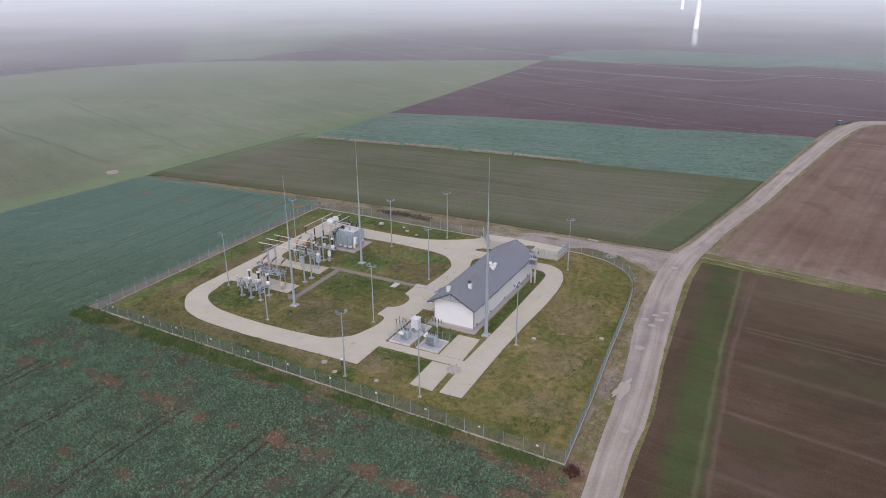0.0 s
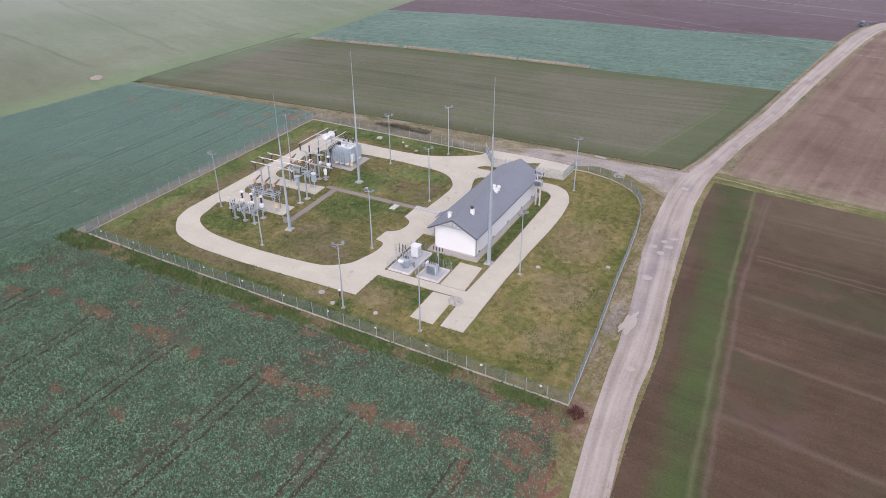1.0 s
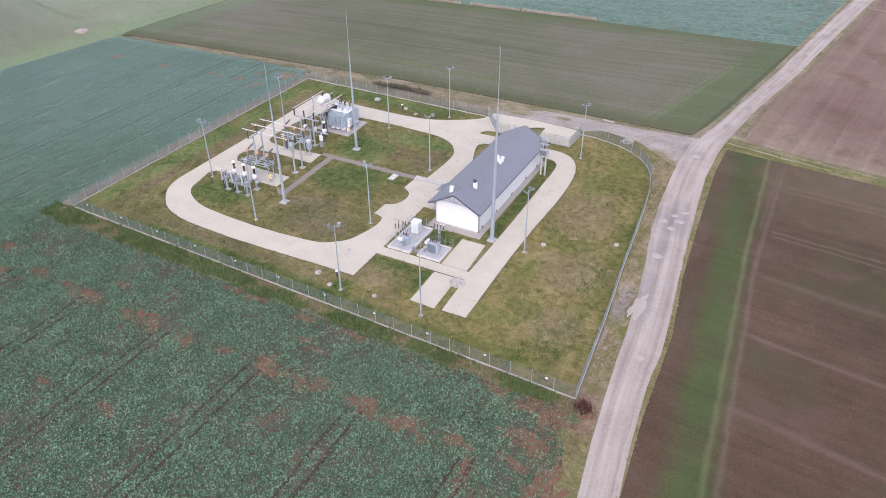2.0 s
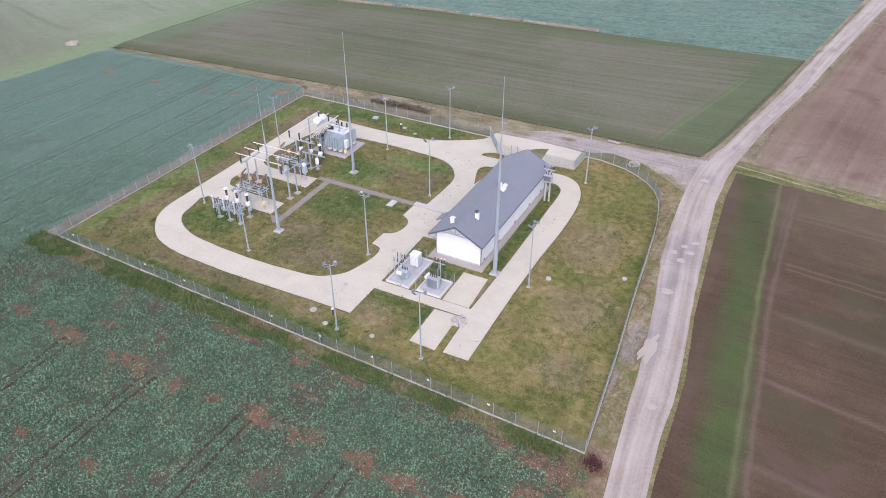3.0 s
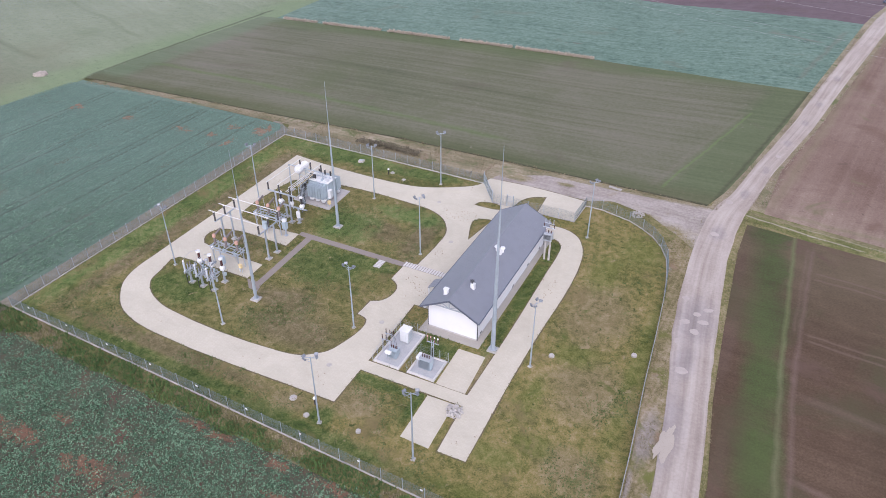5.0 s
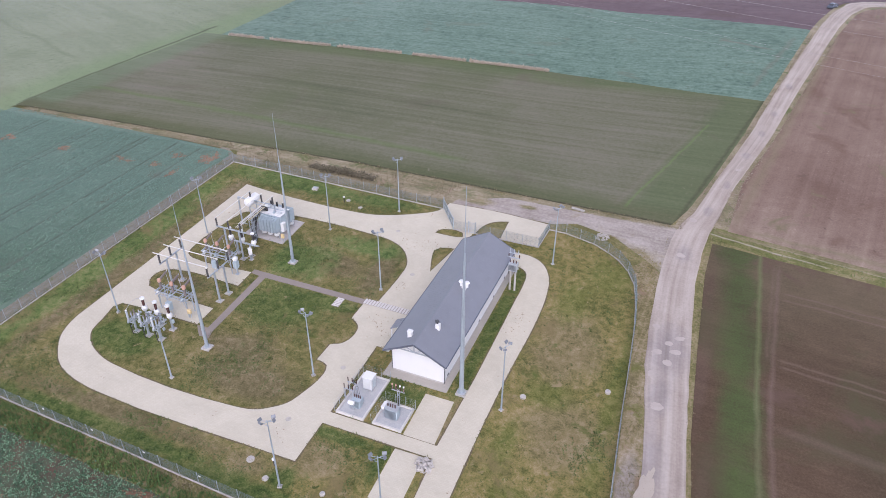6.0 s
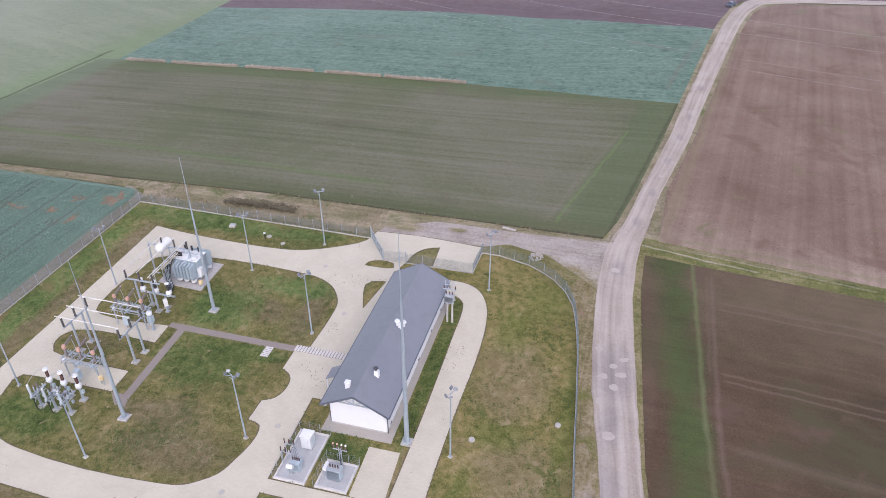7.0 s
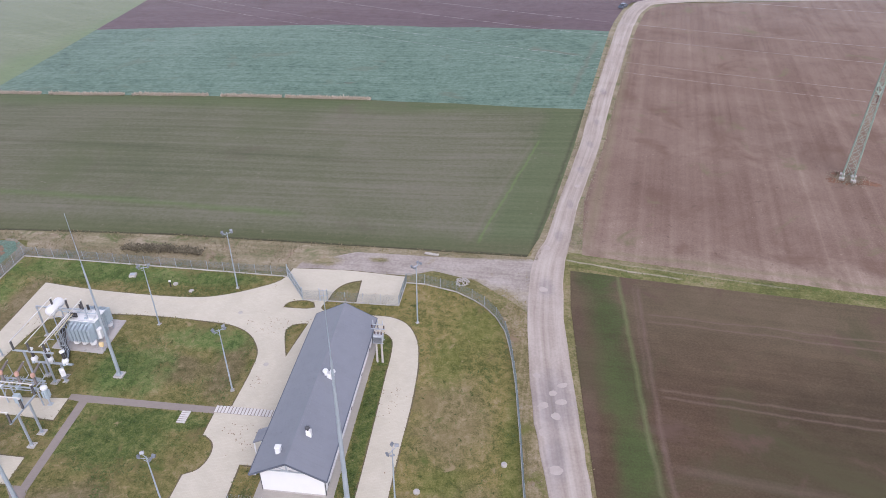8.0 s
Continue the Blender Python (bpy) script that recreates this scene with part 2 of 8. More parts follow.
M["olive"] = land("sprouting_field", ((0.25, (0.08, 0.088, 0.052)), (0.42, (0.102, 0.106, 0.066)), (0.55, (0.122, 0.12, 0.082)), (0.7, (0.14, 0.129, 0.098)), (0.85, (0.162, 0.144, 0.115))), 0.02, 1.4, 0.55, (92, 1.6, 0.5, 5), ((34, 0.54, 0.2, (0.088, 0.1, 0.053)), (24, 0.58, 0.2, (0.104, 0.09, 0.068)), (1.2, 0.64, 0.06, (0.15, 0.135, 0.1))), 0.3, contrast=1.6,
    zones=(((12.2, 50), (22.3, 99), 3.5, 3.0, 4, ((0.25, (0.074, 0.09, 0.046)), (0.5, (0.09, 0.108, 0.057)), (0.75, (0.112, 0.12, 0.074)))), ((24.0, 110), (-116, 105), 5, 5, 9, ((0.25, (0.07, 0.092, 0.042)), (0.75, (0.108, 0.12, 0.066)))),
           ((-116.5, 112), (-117.5, 46), 4, 5, 7, ((0.25, (0.09, 0.118, 0.066)), (0.75, (0.13, 0.15, 0.096)))), ((-123, 50.5), (22, 52.5), 3.5, 3.5, 5, ((0.25, (0.064, 0.073, 0.036)), (0.5, (0.082, 0.09, 0.047)), (0.75, (0.106, 0.108, 0.065))))),
    bands=(((-123, 46.5), (-67, 46.6), 0.5, 0.5, 0.9, 2, 0.85, FURROW), ((-69, 46.5), (-38.5, 48.15), 0.5, 0.5, 0.9, 2, 0.85, FURROW), ((-40, 48.15), (21, 48.35), 0.55, 0.5, 0.9, 2, 0.85, FURROW), ((20.8, 48), (33.0, 113), 0.5, 0.6, 0.9, 3, 0.6, FURROW), ((12.3, 51.5), (22.4, 93), 0.3, 0.5, 1.1, 4, 0.75, ((0.3, (0.1, 0.15, 0.05)), (0.7, (0.12, 0.165, 0.065)))), ((10.6, 52), (20.8, 92), 0.8, 0.8, 1.0, 5, 0.45, ((0.3, (0.13, 0.115, 0.085)), (0.7, (0.16, 0.14, 0.11)))),
           ((-118, 62), (-20, 57.4), 1.6, 1.4, 3, 9, 0.5, ((0.3, (0.08, 0.125, 0.042)), (0.7, (0.1, 0.14, 0.055)))), ((-40, 70), (14, 68), 1.0, 1.4, 3, 9, 0.3, ((0.3, (0.15, 0.135, 0.1)), (0.7, (0.17, 0.15, 0.12)))), ((-105, 84), (-10, 80), 1.3, 1.6, 3, 9, 0.35, ((0.3, (0.06, 0.066, 0.036)), (0.7, (0.08, 0.08, 0.05)))), ((-60, 97), (16, 94), 1.0, 1.6, 3, 9, 0.3, ((0.3, (0.15, 0.135, 0.1)), (0.7, (0.17, 0.15, 0.12))))))
M["purple"] = land("ploughed_dark", ((0.25, (0.078, 0.052, 0.06)), (0.5, (0.11, 0.078, 0.085)), (0.75, (0.143, 0.108, 0.113))), 0.012, 0.4, 0.5, (88, 3, 0.35), ((40, 0.56, 0.15, (0.086, 0.058, 0.055)), (60, 0.56, 0.2, (0.08, 0.062, 0.072))), contrast=1.4,
    bands=(((-140, 372), (40, 345), 3, 2, 4, 12, 0.7, ((0.3, (0.2, 0.165, 0.16)), (0.7, (0.26, 0.22, 0.21)))),))
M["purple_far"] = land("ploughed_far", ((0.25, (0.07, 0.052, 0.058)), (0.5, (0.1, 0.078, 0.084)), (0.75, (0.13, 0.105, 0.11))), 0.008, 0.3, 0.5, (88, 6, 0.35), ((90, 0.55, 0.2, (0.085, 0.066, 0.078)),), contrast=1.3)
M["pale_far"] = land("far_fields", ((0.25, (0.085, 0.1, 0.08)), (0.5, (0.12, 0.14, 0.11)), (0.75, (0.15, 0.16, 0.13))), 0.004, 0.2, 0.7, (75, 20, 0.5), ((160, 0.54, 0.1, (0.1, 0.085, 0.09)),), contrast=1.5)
M["meadow"] = land("pale_meadow", ((0.25, (0.135, 0.162, 0.1)), (0.5, (0.172, 0.2, 0.13)), (0.75, (0.208, 0.232, 0.16))), 0.012, 0.7, 0.5, (66, 4, 0.4), ((60, 0.56, 0.2, (0.15, 0.158, 0.1)), (20, 0.6, 0.12, (0.135, 0.16, 0.095)), (1.6, 0.6, 0.08, (0.115, 0.135, 0.08))), contrast=1.5,
    zones=(((-330, 85), (-138, 47), 18, 16, 20, ((0.25, (0.1, 0.115, 0.07)), (0.5, (0.13, 0.146, 0.092)), (0.75, (0.16, 0.174, 0.116)))), ((-130, 150), (-136, 46), -8, 10, 10, ((0.25, (0.128, 0.172, 0.09)), (0.75, (0.172, 0.218, 0.124)))),),
    bands=(((-126.5, 120), (-125.8, 48), 1.0, 0.8, 1.5, 6, 0.8, ((0.3, (0.05, 0.058, 0.036)), (0.7, (0.07, 0.075, 0.045)))), ((-150, 52), (-330, 100), 1.4, 1.6, 5, 20, 0.5, ((0.3, (0.08, 0.095, 0.05)), (0.7, (0.1, 0.11, 0.06)))), ((-140, 78), (-300, 140), 1.2, 1.6, 5, 20, 0.4, ((0.3, (0.08, 0.1, 0.05)), (0.7, (0.1, 0.12, 0.06))))))
M["brown_ne"] = land("ploughed_field", ((0.22, (0.116, 0.0743, 0.0578)), (0.42, (0.156, 0.106, 0.0837)), (0.6, (0.188, 0.134, 0.107)), (0.82, (0.251, 0.191, 0.157))), 0.05, 3.0, 0.5, (-9, 2.2, 0.4, 3), ((0.5, 0.66, 0.05, (0.342, 0.276, 0.233)), (14, 0.52, 0.2, (0.126, 0.0796, 0.0599)), (11, 0.6, 0.1, (0.144, 0.124, 0.0743)), (2.4, 0.64, 0.07, (0.112, 0.0764, 0.0599))), contrast=1.5, mid=(0.8, 0.16),
    zones=(((30, 54.5), (130, 44.5), 7, 11, 6, ((0.22, (0.134, 0.0934, 0.0703)), (0.42, (0.198, 0.147, 0.116)), (0.6, (0.246, 0.187, 0.152)), (0.8, (0.3, 0.239, 0.196)))),),
    bands=(((33, 50.8), (80, 45), 1.0, 1.0, 2.5, 4, 0.5, ((0.3, (0.139, 0.127, 0.0672)), (0.7, (0.182, 0.159, 0.0929)))), ((30, 52), (50, 170), 1.4, 1.6, 3, 6, 0.6, ((0.3, (0.15, 0.123, 0.0775)), (0.7, (0.203, 0.17, 0.114))))))
M["mud"] = land("brown_road_verge", ((0.25, (0.092, 0.085, 0.036)), (0.45, (0.155, 0.13, 0.066)), (0.62, (0.215, 0.175, 0.108)), (0.82, (0.285, 0.236, 0.178))), 0.15, 2.6, 0.45, (-3, 0.7, 0.3), ((4, 0.54, 0.12, (0.112, 0.118, 0.036)), (4, 0.6, 0.12, (0.2, 0.138, 0.098)), (3, 0.6, 0.1, (0.25, 0.222, 0.195)), (0.9, 0.62, 0.07, (0.08, 0.08, 0.03))), 0.3, 0.05, contrast=1.9, mid=(0.8, 0.35),
    spread=((((22.9, -6, 1.0, 4.0), (22.4, -14, 0.5, 3)), 0.7, 1.2, 1.5, 0.8, ((0.25, (0.18, 0.155, 0.14)), (0.5, (0.24, 0.21, 0.193)), (0.75, (0.31, 0.277, 0.255)))), (((24, -26, 2.4, 4),), 0.7, 1.4, 1.5, 0.8, ((0.25, (0.1, 0.066, 0.045)), (0.5, (0.155, 0.1, 0.07)), (0.75, (0.22, 0.155, 0.115))))))
TILLED = ((0.22, (0.0479, 0.0307, 0.0202)), (0.42, (0.0696, 0.0456, 0.0294)), (0.6, (0.0874, 0.0586, 0.0386)), (0.82, (0.117, 0.0809, 0.0561)))
SPROUT = ((0.25, (0.046, 0.046, 0.022)), (0.5, (0.053, 0.072, 0.026)), (0.75, (0.066, 0.098, 0.031)))
PRESSED = ((0.3, (0.115, 0.08, 0.066)), (0.7, (0.16, 0.115, 0.098)))
M["brown_se"] = land("dark_tilled_field", TILLED, 0.04, 3.6, 0.42, (85, 0.9, 0.26), ((22, 0.5, 0.16, (0.066, 0.06, 0.032)), (10, 0.57, 0.12, (0.095, 0.062, 0.048)), (0.5, 0.7, 0.05, (0.16, 0.13, 0.105))), contrast=1.5, mid=(0.25, 0.25),
    zones=(((420, -14), (36, 27), 20, 12, 12, ((0.25, (0.072, 0.055, 0.034)), (0.5, (0.098, 0.075, 0.048)), (0.75, (0.128, 0.098, 0.066)))),),
    spread=((((31.3, 43, 3.0, 3.0), (32.2, 33, 2.2, 5), (32.6, 21, 2.4, 5.5), (33.4, 9, 2.2, 5), (34.0, -3, 2.0, 5), (35.0, -17, 2.2, 6), (36.4, -34, 2.2, 8), (38, -58, 2.4, 12)), 0.8, 1.6, 2.2, 0.8, SPROUT), (((27.8, 30, 0.8, 6), (28.5, 14, 0.9, 8), (30.4, -8, 0.8, 9)), 0.8, 1.4, 2, 0.7, ((0.3, (0.075, 0.05, 0.036)), (0.7, (0.11, 0.075, 0.056)))), (((78, 10, 32, 16),), 0.55, 1.5, 9, 0.7, ((0.25, (0.04, 0.03, 0.019)), (0.5, (0.057, 0.043, 0.027)), (0.75, (0.08, 0.062, 0.041))))),
    bands=(((29.9, 58), (47.9, -205), 3.8, 2.6, 3.0, 6, 0.6, SPROUT),
           ((34.0, 60), (35.1, 9.6), 0.45, 0.5, 0.5, 3, 0.8, ((0.3, (0.1, 0.12, 0.05)), (0.7, (0.13, 0.145, 0.075)))), ((35.1, 11), (43.8, -160), 0.45, 0.5, 0.7, 3, 0.7, ((0.3, (0.1, 0.112, 0.052)), (0.7, (0.13, 0.135, 0.075)))),
           ((37.0, 42), (36.5, 10), 0.5, 0.5, 0.8, 4, 0.55, PRESSED), ((36.5, 11), (43, -120), 0.5, 0.5, 0.8, 4, 0.5, PRESSED), ((36.3, 42), (35.9, 20), 0.35, 0.4, 0.8, 4, 0.35, PRESSED),
           ((37.8, 35.3), (118, 28.6), 0.28, 0.35, 1.5, 10, 0.65, PRESSED), ((37.6, 33.8), (118, 26.2), 0.28, 0.35, 1.5, 10, 0.65, PRESSED), ((37.4, 20.2), (110, 13.6), 0.28, 0.35, 1.5, 10, 0.65, PRESSED), ((37.6, 19.0), (110, 11.2), 0.28, 0.35, 1.5, 10, 0.65, PRESSED),
           ((37.5, 8), (110, -1.5), 0.9, 1.0, 1.0, 7, 0.4, PRESSED), ((37.5, -5), (110, -16), 0.6, 0.6, 1.0, 7, 0.55, PRESSED), ((37.5, -18), (110, -30), 0.8, 0.8, 1.0, 7, 0.45, PRESSED)))
M["dry_verge"] = land("dry_mottled_verge", ((0.25, (0.12, 0.115, 0.064)), (0.45, (0.185, 0.162, 0.1)), (0.6, (0.245, 0.208, 0.145)), (0.8, (0.31, 0.265, 0.2))), 0.15, 2.0, 0.5, (90, 0.8, 0.3), ((5, 0.55, 0.12, (0.095, 0.112, 0.045)), (4, 0.6, 0.08, (0.24, 0.182, 0.138))), contrast=1.8)
M["dirt"] = land("bare_gravel", ((0.22, (0.2, 0.17, 0.15)), (0.42, (0.258, 0.225, 0.203)), (0.6, (0.312, 0.276, 0.25)), (0.85, (0.385, 0.346, 0.318))), 0.2, 2.2, 0.45, (88, 1.2, 0.3), ((5, 0.58, 0.12, (0.225, 0.19, 0.13)), (2.5, 0.64, 0.1, (0.165, 0.15, 0.07)), (3, 0.6, 0.1, (0.25, 0.228, 0.22))), 0.3, 0.05, contrast=1.9,
    spread=((((15.5, 36.5, 4.5, 2.6), (9.5, 40.2, 4, 1.1), (19, 33, 2, 4), (-12, 43.4, 3, 1.2), (5, 47.3, 14, 0.7), (-3, 44.6, 1.4, 0.6)), 0.8, 1.6, 2.0, 0.9, ((0.25, (0.1, 0.094, 0.04)), (0.45, (0.16, 0.14, 0.066)), (0.62, (0.22, 0.182, 0.11)), (0.82, (0.29, 0.24, 0.175)))),))
def road_material():
    """Worn pale asphalt and dust: tracks that run along the road, stains, and darker worn stretches."""
    m, nt, pos, bsdf = begin("worn_road")
    uv = nt.nodes.new("ShaderNodeUVMap")
    long = nt.nodes.new("ShaderNodeVectorMath")
    long.operation = "MULTIPLY"
    long.inputs[1].default_value = (1.1, 0.035, 0)
    nt.links.new(uv.outputs[0], long.inputs[0])
    s = noise_tex(nt, long.outputs[0], 1.0, 4, 0.55, 0.3)
    a = noise_tex(nt, pos, 0.16, 4, 0.6, 0.5)
    b = noise_tex(nt, pos, 3.0, 8, 0.7)
    v = math_node(nt, "ADD", math_node(nt, "MULTIPLY", s, 0.5), math_node(nt, "ADD", math_node(nt, "MULTIPLY", a, 0.25), math_node(nt, "MULTIPLY", b, 0.25)))
    v = math_node(nt, "ADD", math_node(nt, "MULTIPLY", math_node(nt, "SUBTRACT", v, 0.5), 2.0), 0.5)
    col = ramp(nt, v, ((0.2, (0.22, 0.18, 0.157)), (0.42, (0.292, 0.247, 0.218)), (0.6, (0.35, 0.304, 0.272)), (0.85, (0.42, 0.372, 0.336))))
    worn = blobs(nt, pos, ((24.2, 16.5, 2.4, 5), (24.4, -4, 1.9, 6), (23.4, 40, 1.0, 2.4), (24.3, 8, 1.2, 4), (25.6, 55, 0.7, 1.6), (27.9, 66, 0.6, 1.5), (30.5, 80, 0.7, 1.4), (32.9, 92, 0.7, 1.4), (35, 104, 0.7, 1.5), (38, 123, 0.8, 2)), 0.8, 1.3, 1.6)
    col = blend(nt, math_node(nt, "MULTIPLY", worn, 0.75), col, ramp(nt, v, ((0.25, (0.185, 0.16, 0.156)), (0.5, (0.24, 0.21, 0.204)), (0.75, (0.3, 0.268, 0.258)))))
    pits = math_node(nt, "DIVIDE", math_node(nt, "SUBTRACT", noise_tex(nt, pos, 1.3, 6, 0.65, 0.5), 0.66), 0.06, True)
    col = blend(nt, math_node(nt, "MULTIPLY", pits, 0.6), col, (0.215, 0.18, 0.165))
    finish(nt, bsdf, col, 0.93, b, 0.2, 0.03)
    bsdf.inputs["Specular IOR Level"].default_value = 0.2
    return m


M["road"] = road_material()
M["pothole"] = land("pale_patch", ((0.25, (0.3, 0.26, 0.238)), (0.5, (0.352, 0.308, 0.284)), (0.75, (0.405, 0.36, 0.335))), 0.8, 3, 0.5, None, ((1.2, 0.5, 0.2, (0.33, 0.285, 0.268)),), 0.2, 0.02)
M["scrub"] = land("track_soil", ((0.25, (0.12, 0.11, 0.075)), (0.5, (0.185, 0.165, 0.128)), (0.75, (0.26, 0.235, 0.195))), 0.1, 1.8, 0.5, (0, 0.6, 0.4), ((2.5, 0.56, 0.1, (0.13, 0.125, 0.06)),), contrast=1.6)
M["red_soil"] = land("red_soil", ((0.25, (0.0836, 0.0502, 0.0352)), (0.42, (0.141, 0.0836, 0.0581)), (0.6, (0.189, 0.101, 0.0686)), (0.78, (0.123, 0.0968, 0.0616))), 0.35, 2.6, 0.5, None, (), contrast=1.9)
M["galv"] = paint("galvanised_steel", (0.36, 0.4, 0.44), 0.45, 0.35, 0.2, 2.0)
M["mast"] = paint("mast_steel", (0.3, 0.345, 0.39), 0.5, 0.3, 0.15, 1.0)
M["white"] = paint("white_plaster", (0.57, 0.578, 0.592), 0.85, 0, 0.05, 0.5, 0.1)
M["concrete"] = paint("grey_concrete", (0.36, 0.345, 0.33), 0.9, 0, 0.3, 1.2, 0.2)
M["dark"] = paint("dark_trim", (0.05, 0.053, 0.06), 0.5, 0, 0.2, 2)
M["glass"] = paint("window_glass", (0.03, 0.035, 0.04), 0.08, 0, 0.1, 2)


def paving(name, colour, size=0.2):
    """Small concrete pavers: a joint pattern under stains."""
    m, nt, pos, bsdf = begin(name)
    br = nt.nodes.new("ShaderNodeTexBrick")
    br.offset = 0.5
    for key, v in (("Scale", 1.0), ("Mortar Size", 0.012), ("Brick Width", size * 2), ("Row Height", size), ("Bias", 0.0)):
        br.inputs[key].default_value = v
    br.inputs["Color1"].default_value = (*(c * 1.03 for c in colour), 1)
    br.inputs["Color2"].default_value = (*(c * 0.97 for c in colour), 1)
    br.inputs["Mortar"].default_value = (*(c * 0.92 for c in colour), 1)
    nt.links.new(pos, br.inputs["Vector"])
    a = noise_tex(nt, pos, 0.25, 6, 0.65, 0.5)
    b = noise_tex(nt, pos, 2.5, 6, 0.7)
    col = blend(nt, 1.0, br.outputs["Color"], ramp(nt, a, ((0.3, (0.92, 0.912, 0.9)), (0.6, (1.03, 1.025, 1.02)))), "MULTIPLY")
    spots = math_node(nt, "DIVIDE", math_node(nt, "SUBTRACT", b, 0.68), 0.06, True)
    col = blend(nt, spots, col, tuple(c * 0.62 for c in colour))
    finish(nt, bsdf, col, 0.92, b, 0.15, 0.01)
    return m


M["scrub_dark"] = land("soil_edge", ((0.25, (0.09, 0.075, 0.05)), (0.5, (0.13, 0.105, 0.07)), (0.75, (0.12, 0.115, 0.055))), 0.5, 3, 0.5, None, (), contrast=1.5)
M["paver"] = paving("concrete_pavers", (0.44, 0.406, 0.334))
M["paver_dark"] = paving("dark_pavers", (0.215, 0.185, 0.168), 0.2)
M["paver_grey"] = paving("grey_pavers", (0.31, 0.29, 0.265), 0.3)


# ---- mesh helpers ----
def mesh_of(bm, name, material):
    me = bpy.data.meshes.new(name)
    bm.to_mesh(me)
    bm.free()
    for m in material if isinstance(material, (list, tuple)) else [material]:
        me.materials.append(m)
    return me


def part(name, bm, material, parent=None, label=""):
    """Links a bmesh as one mesh object, under a thing or a part."""
    ob = new(name, mesh_of(bm, name, material) if isinstance(bm, bmesh.types.BMesh) else bm)
    if parent is not None:
        ob.parent = parent
    return tagged(ob, label)


def thing(name, label, category, group="", kind="", at=None):
    ob = new(name)
    ob.empty_display_size = 0.3
    if at is not None:
        ob.matrix_world = at
    return tagged(ob, label, category, group, kind)


def box(bm, cx, cy, z0, sx, sy, sz, turn=0.0, bevel=0.0):
    """A block by its centre on the ground plan, its foot and its sizes."""
    made = bmesh.ops.create_cube(bm, size=1.0, matrix=Matrix.Translation((cx, cy, z0 + sz / 2)) @ Matrix.Rotation(radians(turn), 4, "Z") @ Matrix.Diagonal((sx, sy, sz, 1)))
    if bevel:
        edges = list({e for v in made["verts"] for e in v.link_edges})
        bmesh.ops.bevel(bm, geom=edges, offset=bevel, segments=1, affect="EDGES")
    return bm


def tube(bm, a, b, r0, r1=None, seg=8, caps=True):
    """A round bar from a to b, tapering from r0 to r1."""
    a, b = Vector(a), Vector(b)
    way = b - a
    m = Matrix.Translation((a + b) / 2) @ way.to_track_quat("Z", "Y").to_matrix().to_4x4()
    bmesh.ops.create_cone(bm, cap_ends=caps, cap_tris=False, segments=seg, radius1=r0, radius2=r0 if r1 is None else r1, depth=way.length, matrix=m)
    return bm


def beam(bm, a, b, w, h=None):
    """A square bar from a to b."""
    a, b = Vector(a), Vector(b)
    way = b - a
    m = Matrix.Translation((a + b) / 2) @ way.to_track_quat("Z", "Y").to_matrix().to_4x4() @ Matrix.Diagonal((w, h or w, way.length, 1))
    bmesh.ops.create_cube(bm, size=1.0, matrix=m)
    return bm


def ball(bm, c, r, squash=1.0, seg=10):
    bmesh.ops.create_uvsphere(bm, u_segments=seg, v_segments=max(5, seg // 2 + 1), radius=r, matrix=Matrix.Translation(c) @ Matrix.Diagonal((1, 1, squash, 1)))
    return bm


def slab(loops, z0, z1):
    """A prism over a plan: an outer loop and holes in it."""
    bm = bmesh.new()
    flat = [Vector((*p, 0)) for loop in loops for p in loop]
    top = [bm.verts.new((p.x, p.y, z1)) for p in flat]
    for a, b, c in tessellate_polygon([[Vector((*p, 0)) for p in loop] for loop in loops]):
        bm.faces.new((top[a], top[b], top[c]))
    i = 0
    for loop in loops:
        n = len(loop)
        low = [bm.verts.new((*p, z0)) for p in loop]
        for k in range(n):
            j = (k + 1) % n
            bm.faces.new((top[i + k], top[i + j], low[j], low[k]))
        i += n
    bmesh.ops.recalc_face_normals(bm, faces=bm.faces)
    return bm


def rounded(points, steps=5):
    """Smooths a plan loop: (x, y, r) corners become arcs of about that radius, (x, y) stay sharp."""
    out, n = [], len(points)
    for i, p in enumerate(points):
        if len(p) == 2:
            out.append(tuple(p))
            continue
        c = Vector(p[:2])
        a, b = Vector(points[i - 1][:2]) - c, Vector(points[(i + 1) % n][:2]) - c
        half = a.angle(b) / 2
        d = min(p[2] / math.tan(half), a.length * 0.49, b.length * 0.49)
        p0, p1 = c + a.normalized() * d, c + b.normalized() * d
        for k in range(steps + 1):
            s = k / steps
            q = p0 * (1 - s) ** 2 + c * 2 * s * (1 - s) + p1 * s * s
            out.append((q.x, q.y))
    return out


def smooth(loop, steps=4, corner=38):
    """Bends a plan loop into curves where its corners are blunt; sharp corners stay."""
    pts = [Vector(p) for p in loop]
    n = len(pts)

    def heading(i):
        a, b = (pts[i] - pts[i - 1]).normalized(), (pts[(i + 1) % n] - pts[i]).normalized()
        return None if a.angle(b) > radians(corner) else (a + b).normalized()
    out = []
    for i in range(n):
        p, q = pts[i], pts[(i + 1) % n]
        d = q - p
        a, b = heading(i) or d.normalized(), heading((i + 1) % n) or d.normalized()
        m = steps if d.length > 0.5 else 1
        for k in range(m):
            s = k / m
            v = p * (2 * s ** 3 - 3 * s * s + 1) + q * (3 * s * s - 2 * s ** 3) + (a * (s ** 3 - 2 * s * s + s) + b * (s ** 3 - s * s)) * d.length
            out.append((v.x, v.y))
    return out


# ---- the land ----
def softplus(v, k):
    return k * math.log1p(math.exp(max(-40.0, min(40.0, v / k))))


